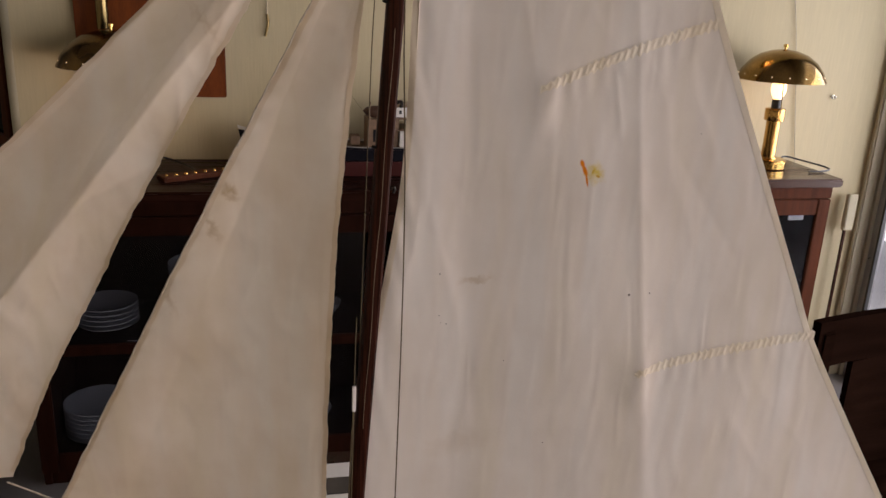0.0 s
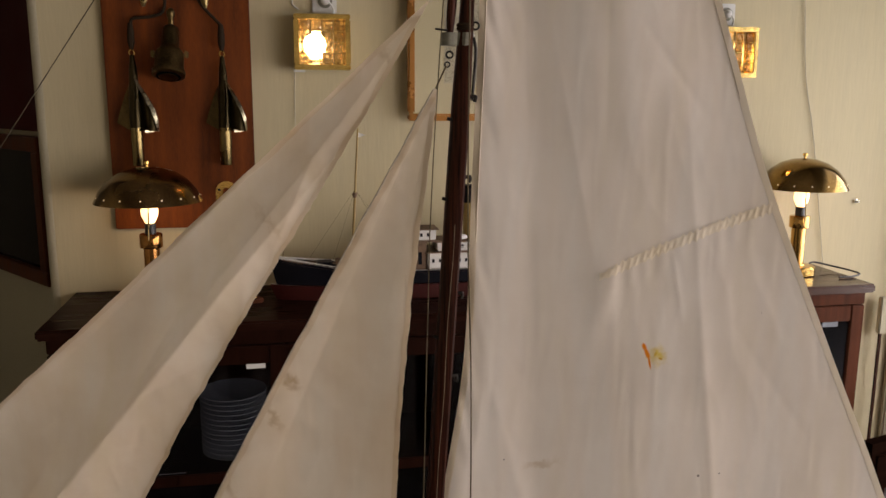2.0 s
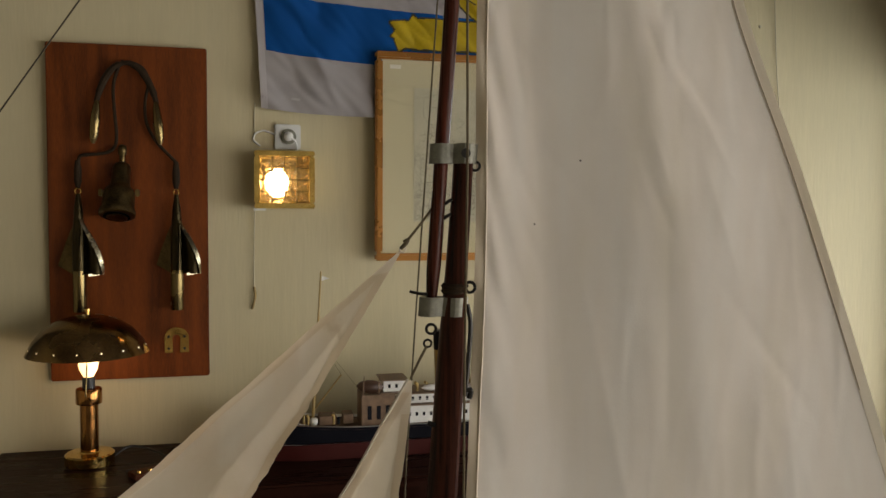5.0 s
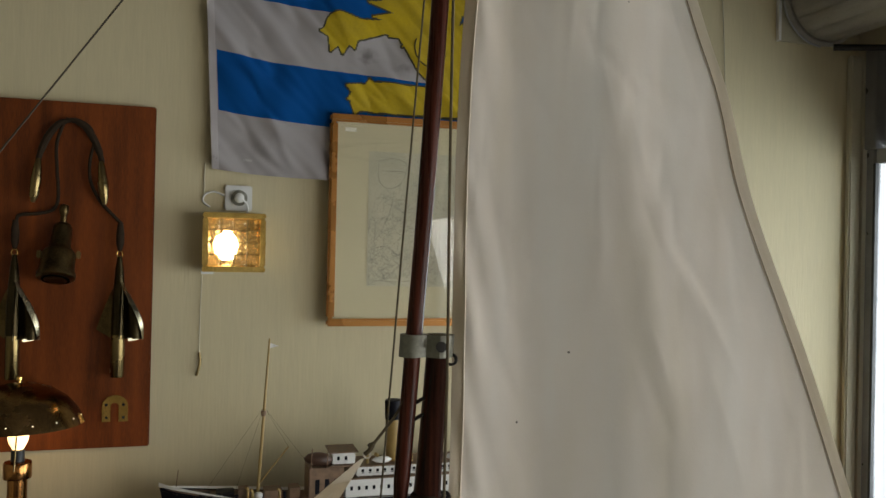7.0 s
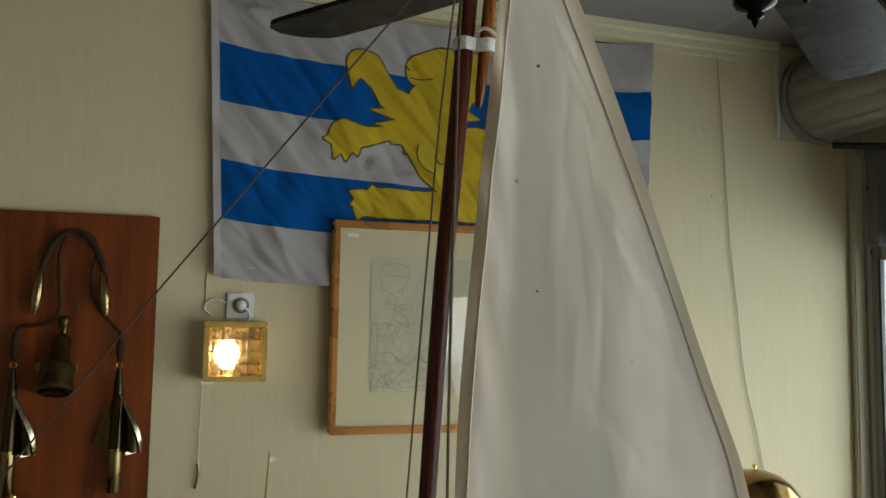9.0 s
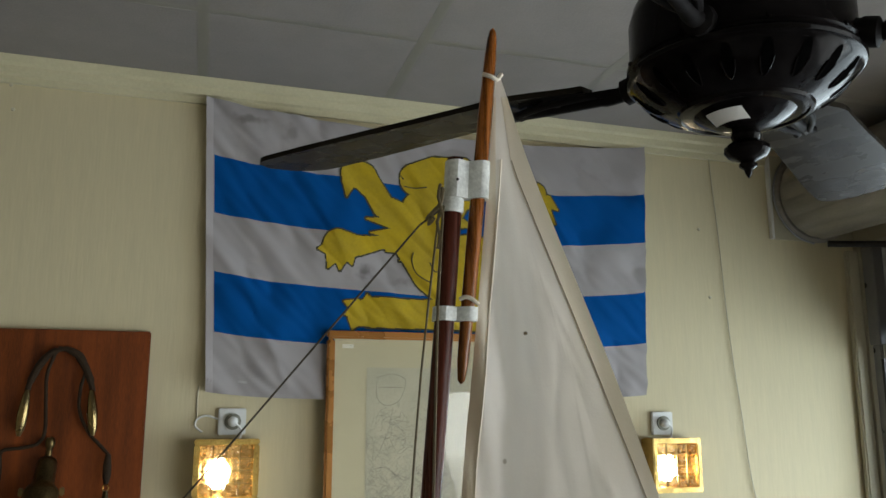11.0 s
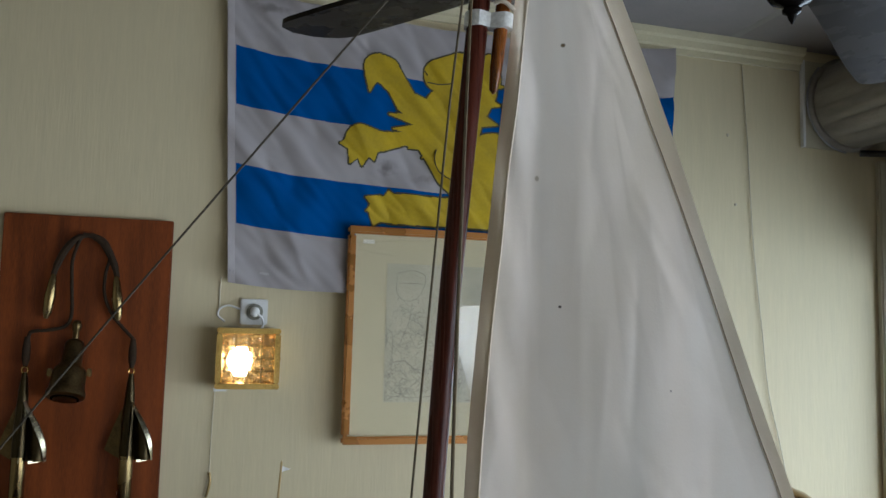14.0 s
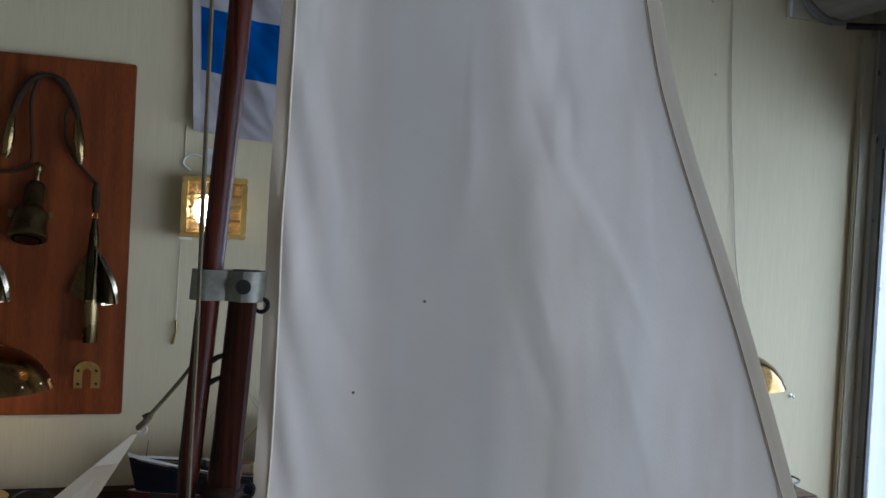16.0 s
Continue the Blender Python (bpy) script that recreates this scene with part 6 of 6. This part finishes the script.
for x, lean in ((-0.455, -1), (-0.272, 1)):
    part("grip", tube([(x - 0.105 * lean, Yc, 2.101), (x - 0.065 * lean, Yc, 2.090), (x - 0.038 * lean, Yc, 2.060), (x - 0.018 * lean, Yc, 2.018), (x - 0.008 * lean, Yc, 1.982)], [0.006, 0.0095, 0.0105, 0.010, 0.008]), LEATHER, sinkers)
    part("sinker", turned([(0.005, 0), (0.012, 0.02), (0.015, 0.06), (0.010, 0.11), (0.006, 0.125)], (x + 0.002 * lean, Yc - 0.005, 1.862), (-0.10 * lean, 0, 1), 18), TUBE_BRASS, sinkers, "worn brass sinker")
bell = thing("brass_bell", (-0.383, -0.07, 1.62), "tarnished brass bell-shaped sounder on the board", "bell")
BELL_AT, BELL_AXIS = Vector((-0.386, -0.110, 1.650)), Vector((0.05, 0.40, 1.0)).normalized()
part("body", turned([(0.040, 0), (0.046, 0.001), (0.050, 0.004), (0.050, 0.016), (0.047, 0.022), (0.045, 0.030), (0.043, 0.074), (0.039, 0.082), (0.030, 0.092), (0.027, 0.100), (0.025, 0.152), (0.021, 0.162), (0.012, 0.168)], BELL_AT, BELL_AXIS, 40), BELL_BRASS, bell)
part("stem", turned([(0.009, 0), (0.008, 0.03), (0.012, 0.036), (0.013, 0.050), (0.010, 0.058), (0.003, 0.062)], BELL_AT + BELL_AXIS * 0.160, (0.03, 0.05, 1), 16), BELL_BRASS, bell)
for side in (-1, 1):
    c = BELL_AT + BELL_AXIS * 0.072 + Vector((side * 0.050, 0, 0))
    part("side_lug", box(c.x - 0.006, c.x + 0.006, c.y - 0.008, c.y + 0.008, c.z - 0.010, c.z + 0.012), OLD_BRASS, bell, bevel=0.003)
part("mouth", turned([(0.037, 0), (0.036, 0.002), (0.001, 0.003)], BELL_AT - BELL_AXIS * 0.0025, BELL_AXIS, 28), SLOT_BLACK, bell)
part("mouth_ring", turned([(0.022, 0), (0.026, -0.002), (0.030, 0)], BELL_AT - BELL_AXIS * 0.003, BELL_AXIS, 28), BELL_BRASS, bell)
horseshoe = bmesh.new()
prev = None
for k in range(25):
    t = k / 24
    a = math.pi * (t - 0.2) / 0.6
    if t < 0.2:
        p, q = (-0.197, 1.236 + 0.045 * t / 0.2), (-0.222, 1.236 + 0.045 * t / 0.2)
    elif t > 0.8:
        p, q = (-0.267, 1.281 - 0.045 * (t - 0.8) / 0.2), (-0.244, 1.281 - 0.045 * (t - 0.8) / 0.2)
    else:
        p, q = (-0.232 + 0.035 * math.cos(a), 1.281 + 0.032 * math.sin(a)), (-0.233 + 0.011 * math.cos(a), 1.281 + 0.010 * math.sin(a))
    cur = [horseshoe.verts.new((x, y, z)) for (x, z) in (p, q) for y in (-0.032, -0.0265)]
    if prev:
        for i, j in ((0, 2), (1, 0), (3, 1), (2, 3)):
            horseshoe.faces.new((prev[i], prev[j], cur[j], cur[i]))
    prev = cur
bmesh.ops.recalc_face_normals(horseshoe, faces=horseshoe.faces[:])
shoe = tagged(part("brass_hasp", horseshoe, BRASS, smooth=False), "small brass horseshoe plate screwed to the board", "hasp")
for x, z in ((-0.209, 1.248), (-0.255, 1.248), (-0.209, 1.285), (-0.256, 1.285)):
    part("screw_hole", turned([(0.0042, 0), (0.0035, 0.001)], (x, -0.0325, z), (0, -1, 0), 12), IRON, shoe)


# ---- model steamship on the cabinet ----
ship = thing("model_steamship", (0.5, -0.22, 0.95), "model steamship with black hull, white decks and buff funnel", "model ship")
SY, S0, S1 = -0.22, -0.078, 1.25


def half_beam(u):
    return 0.072 * (min(u / 0.16, 1) ** 0.7) * (min((1 - u) / 0.12, 1) ** 0.5)


def sheer(u):
    return 1.048 + 0.045 * max(1 - u / 0.30, 0) ** 1.6 + 0.02 * max((u - 0.8) / 0.2, 0) ** 2


def hull_side(z_low, z_high, mat, name, label, out=0.0):
    bm = bmesh.new()
    for side in (-1, 1):
        sheet(lambda u, v, side=side: (S0 + (S1 - S0) * u - 0.02 * (1 - u) * v, SY + side * (half_beam(u) * (0.84 + 0.16 * v) + out), z_low(u) + (z_high(u) - z_low(u)) * v), 44, 5, bm=bm)
    return part(name, bm, mat, ship, label)


hull_side(lambda u: 0.952, lambda u: 1.002 - 0.004 * u, HULL_RED, "underwater_hull", "dark red lower hull")
hull_side(lambda u: 1.002 - 0.004 * u, lambda u: sheer(u) - 0.004, HULL_BLACK, "upper_hull", "black upper hull")
hull_side(lambda u: sheer(u) - 0.0065, lambda u: sheer(u), SHIP_WHITE, "white_strake", "white line along the rail", 0.001)
hull_side(lambda u: 1.000 - 0.004 * u, lambda u: 1.003 - 0.004 * u, SHIP_WHITE, "waterline", "pale waterline", 0.0012)
part("deck", sheet(lambda u, v: (S0 + (S1 - S0) * u - 0.02 * (1 - u), SY + half_beam(u) * (2 * v - 1), sheer(u) - 0.010), 40, 4), SHIP_DECK, ship)
part("keel", box(S0 + 0.03, S1 - 0.02, SY - 0.012, SY + 0.012, 0.9505, 0.960), HULL_RED, ship)
# bulwark and gear on the foredeck
part("bow_bulwark", sheet(lambda u, v: (S0 + 0.22 * u - 0.022 * (1 - u), SY - half_beam(u * 0.166), sheer(u * 0.166) + 0.010 * v * (1 - u)), 12, 2, 0.002), SHIP_WHITE, ship)
for x, w, d, h in ((0.02, 0.03, 0.03, 0.012), (0.075, 0.05, 0.05, 0.016), (0.125, 0.03, 0.035, 0.022), (0.205, 0.05, 0.06, 0.014), (0.265, 0.03, 0.05, 0.018)):
    part("hatch", box(x - w / 2, x + w / 2, SY - d / 2, SY + d / 2, 1.045, 1.056 + h), SHIP_DECK if x > 0.1 else HULL_BLACK, ship, bevel=0.002)
for x, r, h in ((0.012, 0.012, 0.010), (0.040, 0.014, 0.012), (0.066, 0.010, 0.016), (0.092, 0.009, 0.014)):
    part("rope_coil", turned([(r, 0), (r * 1.15, h * 0.3), (r, h * 0.6), (r * 0.5, h)], (x, SY - 0.022, 1.052 + 0.02 * max(0, 0.08 - x) * 4), n=14), HULL_BLACK, ship)
for x, z in ((0.135, 1.078), (0.148, 1.072), (0.222, 1.070)):
    part("ventilator", tube([(x, SY - 0.03, 1.046), (x, SY - 0.03, z), (x - 0.006, SY - 0.034, z + 0.006)], 0.0035), SHIP_YELLOW, ship)
part("winch", turned([(0.010, 0), (0.012, 0.004), (0.012, 0.016), (0.007, 0.02)], (0.165, SY - 0.02, 1.046), n=14), SHIP_WHITE, ship)
for x in (0.045, 0.055, 0.105, 0.235):
    part("bollard", turned([(0.004, 0), (0.004, 0.014), (0.006, 0.016), (0.003, 0.02)], (x, SY - 0.03, 1.047), n=10), HULL_BLACK, ship)
# white superstructure in tiers with windows
TIERS = ((0.402, 0.96, 0.060, 1.046, 1.098), (0.435, 0.90, 0.050, 1.1025, 1.130), (0.366, 0.432, 0.040, 1.1375, 1.170))
for a, b, hw, z0, z1 in TIERS:
    h = part("deckhouse", box(a, b, SY - hw, SY + hw, z0, z1), SHIP_WHITE, ship, bevel=0.002)
    part("deck_edge", box(a - 0.008, b + 0.008, SY - hw - 0.008, SY + hw + 0.008, z1 + 0.0005, z1 + 0.0035), SHIP_DECK, h)
    k, x = 0, a + 0.014
    while x < b - 0.012:
        part("window", box(x, x + 0.0075, SY - hw - 0.0012, SY - hw + 0.001, (z0 + z1) / 2 - 0.005, (z0 + z1) / 2 + 0.006), HULL_BLACK, h, smooth=False)
        x += 0.0215
part("fore_house", box(0.300, 0.400, SY - 0.050, SY + 0.050, 1.038, 1.132), SHIP_DECK, ship, "brown planked deckhouse", bevel=0.002)
for x in (0.318, 0.345, 0.372):
    part("doorway", box(x, x + 0.012, SY - 0.0512, SY - 0.049, 1.06, 1.10), HULL_BLACK, ship, smooth=False)
part("bridge", box(0.355, 0.445, SY - 0.055, SY + 0.055, 1.1325, 1.137), SHIP_DECK, ship, bevel=0.001)
boat = part("lifeboat", turned([(0.002, 0), (0.013, 0.010), (0.019, 0.030), (0.020, 0.048), (0.016, 0.068), (0.003, 0.080)], (0.287, SY - 0.036, 1.158), (1, 0, -0.10), 16), SHIP_BROWN, ship, "brown wooden lifeboat")
for x in (0.305, 0.350):
    part("davit", tube([(x, SY - 0.055, 1.132), (x, SY - 0.060, 1.165), (x + 0.004, SY - 0.045, 1.186)], 0.0016), SHIP_DECK, boat)
for k in range(14):
    part("rail_post", rod((0.44 + 0.035 * k, SY - 0.058, 1.1015), (0.44 + 0.035 * k, SY - 0.058, 1.117), 0.0009, n=5), SHIP_WHITE, ship)
part("rail_wire", rod((0.44, SY - 0.058, 1.116), (0.90, SY - 0.058, 1.116), 0.0008, n=5), SHIP_WHITE, ship)
for x in (0.47, 0.50, 0.60, 0.64):
    part("ventilator", tube([(x, SY - 0.028, 1.132), (x, SY - 0.028, 1.152), (x - 0.008, SY - 0.034, 1.160)], 0.005), SHIP_YELLOW, ship)
for x in (0.48, 0.62, 0.70, 0.78):
    part("lifeboat", turned([(0.001, 0), (0.008, 0.012), (0.010, 0.03), (0.008, 0.048), (0.001, 0.06)], (x, SY - 0.040, 1.145), (1, 0, 0), 12), SHIP_WHITE, ship)
fun = part("funnel", turned([(0.024, -0.01), (0.024, 0.12)], (0.555, SY, 1.133), (-0.03, 0, 1), 24), SHIP_YELLOW, ship, "buff funnel")
part("funnel_top", turned([(0.0245, 0.12), (0.025, 0.122), (0.025, 0.175), (0.022, 0.177)], (0.555, SY, 1.133), (-0.03, 0, 1), 24), HULL_BLACK, fun, "black funnel top")
fore = part("foremast", turned([(0.005, 0), (0.0042, 0.25), (0.0028, 0.45), (0.001, 0.455)], (0.163, SY, 1.04), (0.055, 0, 1), 12), SHIP_YELLOW, ship, "thin buff foremast")
part("crow_nest", turned([(0.006, 0), (0.008, 0.008), (0.008, 0.014), (0.004, 0.016)], (0.1755, SY, 1.275), n=12), SHIP_DECK, fore)
part("pennant", sheet(lambda u, v: (0.1865 + 0.026 * u, SY + 0.002 * math.sin(5 * u), 1.470 + 0.018 * (1 - u) * (v - 0.5) + 0.002), 4, 2, 0.001), PAPER, fore, "tiny white pennant")
part("derrick", rod((0.172, SY, 1.09), (0.245, SY - 0.02, 1.19), 0.0025), SHIP_YELLOW, fore)
for x1, z1 in ((0.02, 1.075), (0.245, 1.19), (0.33, 1.10), (0.10, 1.07)):
    part("stay_wire", rod((0.176, SY, 1.30), (x1, SY - 0.02, z1), 0.0004, n=5), ROPE, fore)
part("jackstaff", rod((-0.055, SY, 1.09), (-0.050, SY, 1.135), 0.0012, n=6), SHIP_DECK, ship)


# ---- ceiling fan ----
FXC, FYC = 0.523, -1.878
fan = thing("ceiling_fan", (FXC, FYC, 2.938), "black enamelled ceiling fan with four dark wooden blades", "fan")
at = (FXC, FYC, 0)


motor = part("motor_housing", turned([(0.040, 2.2290), (0.056, 2.2300), (0.062, 2.2308), (0.070, 2.2338), (0.079, 2.2380), (0.0885, 2.2436), (0.0970, 2.2500), (0.1040, 2.2570), (0.1090, 2.2630), (0.1125, 2.2680),
    (0.1155, 2.2690), (0.1170, 2.2720), (0.1155, 2.2750), (0.1125, 2.2765), (0.1125, 2.2790), (0.1150, 2.2810), (0.1150, 2.2840), (0.1115, 2.2860), (0.1110, 2.3330), (0.1060, 2.3500), (0.088, 2.3650), (0.055, 2.3720), (0.020, 2.3740)], at, n=72), FAN_BLACK, fan)
part("bowl_ring", turned([(0.0600, 2.2320), (0.0620, 2.2290), (0.0655, 2.2295), (0.0675, 2.2335)], at, n=64), FAN_BLACK, motor, "raised ring under the bowl")
part("switch_cup", turned([(0.012, 2.2120), (0.030, 2.2175), (0.044, 2.2250), (0.0500, 2.2300), (0.0505, 2.2330)], at, n=56), FAN_BLACK, fan)
part("finial", turned([(0.0006, 2.163), (0.003, 2.167), (0.0045, 2.172), (0.0085, 2.1745), (0.0090, 2.1775), (0.0065, 2.1795), (0.0105, 2.1815), (0.0185, 2.1850), (0.0225, 2.1905), (0.0222, 2.1945), (0.0180, 2.1985), (0.0120, 2.2010), (0.0135, 2.2030), (0.0150, 2.2070), (0.0135, 2.2110), (0.0140, 2.2140)], at, n=36), FAN_BLACK, fan)


def bowl(a, s, out):
    """A point of the housing's underside: angle a, s from the cup to the rim."""
    knots = ((0.070, 2.2338), (0.0885, 2.2436), (0.1010, 2.2538), (0.1110, 2.2660))
    k = min(int(s * 3), 2)
    f = s * 3 - k
    r, z = (knots[k][i] + (knots[k + 1][i] - knots[k][i]) * f for i in (0, 1))
    return (FXC + (r + 0.6 * out) * math.cos(a), FYC + (r + 0.6 * out) * math.sin(a), z - 0.8 * out)


for k in range(18):
    a0 = 2 * math.pi * (k + 0.3) / 18
    part("vent_slot", sheet(lambda u, v, a0=a0: bowl(a0 + 0.052 * v * math.cos(2 * math.pi * u), 0.58 + 0.37 * v * math.sin(2 * math.pi * u), 0.0009), 16, 4), SLOT_BLACK, motor, "dark vent slot")
    part("slot_lip", tube([bowl(a0 + 0.062 * math.cos(t), 0.58 + 0.39 * math.sin(t), 0.0008) for t in [math.pi * (1 + i / 8) for i in range(9)]], 0.0011, 6, smoothing=1), FAN_BLACK, motor)
    if k % 2 == 0:
        d = Vector((math.cos(a0), math.sin(a0), 0))
        part("stud", turned([(0.003, 0), (0.002, 0.002)], Vector(at) + d * 0.115 + Vector((0, 0, 2.2825)), d, 8), FAN_BLACK, motor)
lab = sheet(lambda u, v: (FXC + (0.029 + 0.016 * v) * math.cos(radians(204) + (u - 0.5) * 0.040 / (0.029 + 0.016 * v)), FYC + (0.029 + 0.016 * v) * math.sin(radians(204) + (u - 0.5) * 0.040 / (0.029 + 0.016 * v)), 2.2160 + 0.0084 * v), 8, 2)
part("sticker", lab, PAPER, fan, "white paper sticker on the housing")
part("down_rod", rod((FXC, FYC, 2.36), (FXC, FYC, 2.90), 0.014), FAN_BLACK, fan)
part("canopy", turned([(0.02, 2.86), (0.055, 2.875), (0.07, 2.915), (0.072, 2.938)], at, n=36), FAN_BLACK, fan)


def fan_blade(angle, pitch=8.5):
    d = Vector((math.cos(angle), math.sin(angle), 0))
    s = Vector((-math.sin(angle), math.cos(angle), 0))
    tilt = math.tan(radians(pitch))
    c = Vector((FXC, FYC, 2.290))
    def w_at(r):
        w = 0.012 + 0.040 * smooth_step(0.160, 0.27, r) + 0.016 * smooth_step(0.25, 0.62, r)
        return w * math.sqrt(max(1 - (max(r - 0.640, 0) / 0.052) ** 2.6, 0.0)) + 0.0005
    def blade(u, v):
        r = 0.175 + 0.515 * u
        k = (2 * v - 1) * w_at(r)
        return c + d * r + s * k + Vector((0, 0, 0.004 - k * tilt))
    bm = sheet(blade, 36, 8)
    ext = bmesh.ops.extrude_face_region(bm, geom=bm.faces[:])
    bmesh.ops.translate(bm, vec=(0, 0, 0.007), verts=[v for v in ext["geom"] if isinstance(v, bmesh.types.BMVert)])
    bmesh.ops.recalc_face_normals(bm, faces=bm.faces[:])
    b = part("blade", bm, FAN_BLADE, fan, "dark varnished wooden blade")
    arm = bmesh.new()
    tube([c + d * 0.098 + Vector((0, 0, 0.004)), c + d * 0.118 + Vector((0, 0, -0.004)), c + d * 0.14 - Vector((0, 0, 0.008)), c + d * 0.18 - Vector((0, 0, 0.007)), c + d * 0.245 - Vector((0, 0, 0.003))], [0.013, 0.015, 0.009, 0.0075, 0.0075], 10, arm)
    for side in (-1, 0, 1):
        tube([c + d * (0.135 + q) + s * k * side - Vector((0, 0, 0.004 + k * side * tilt)) for q, k in ((0.0, 0.004), (0.03, 0.014), (0.065, 0.020), (0.10, 0.016), (0.125, 0.007), (0.135, 0.011))], 0.0045, 8, arm)
    part("blade_arm", arm, FAN_ARM, b, "cast black scrolled arm")
    for r, k in ((0.205, 0.016), (0.205, -0.016), (0.255, 0.0)):
        part("bolt", turned([(0.006, 0), (0.004, 0.004)], c + d * r + s * k - Vector((0, 0, 0.004 + k * tilt)), (0, 0, -1), 10), FAN_ARM, b)


for k in range(4):
    fan_blade(radians(127 - 90 * k))


# ---- chairs ----
def chair(x, y, turn, label):
    """A dark wooden chair: four legs, seat, back posts and two back rails."""
    c = thing("dining_chair", (0, 0, 0), label, "chair", "dark wooden chairs")
    part("seat", box(-0.21, 0.21, -0.20, 0.20, 0.43, 0.465), CHAIR, c, bevel=0.008)
    for sx in (-1, 1):
        part("leg", box(sx * 0.195 - 0.018, sx * 0.195 + 0.018, -0.195, -0.160, 0.0, 0.43), CHAIR, c, bevel=0.004)
        part("back_post", box(sx * 0.195 - 0.018, sx * 0.195 + 0.018, 0.165, 0.200, 0.0, 0.845), CHAIR, c, bevel=0.004)
        part("side_rail", box(sx * 0.195 - 0.010, sx * 0.195 + 0.010, -0.16, 0.165, 0.375, 0.428), CHAIR, c, bevel=0.003)
    part("top_rail", sheet(lambda u, v: (-0.225 + 0.45 * u, 0.168 + 0.018 * math.sin(math.pi * u), 0.758 + 0.112 * v), 14, 2, 0.024), CHAIR, c)
    part("back_rail", sheet(lambda u, v: (-0.178 + 0.356 * u, 0.172 + 0.014 * math.sin(math.pi * u), 0.56 + 0.05 * v), 14, 2, 0.018), CHAIR, c)
    part("back_splat", sheet(lambda u, v: (-0.10 + 0.20 * u, 0.176 + 0.010 * math.sin(math.pi * u), 0.47 + 0.288 * v), 8, 2, 0.016), CHAIR, c)
    c.matrix_basis = pose(x, y, 0, 0, 0, turn)
    return c


chair(-1.12, -0.42, 205, "dark wooden chair standing before the angled wall")
chair(1.42, -1.52, 8, "dark brown wooden chair with a broad top rail")
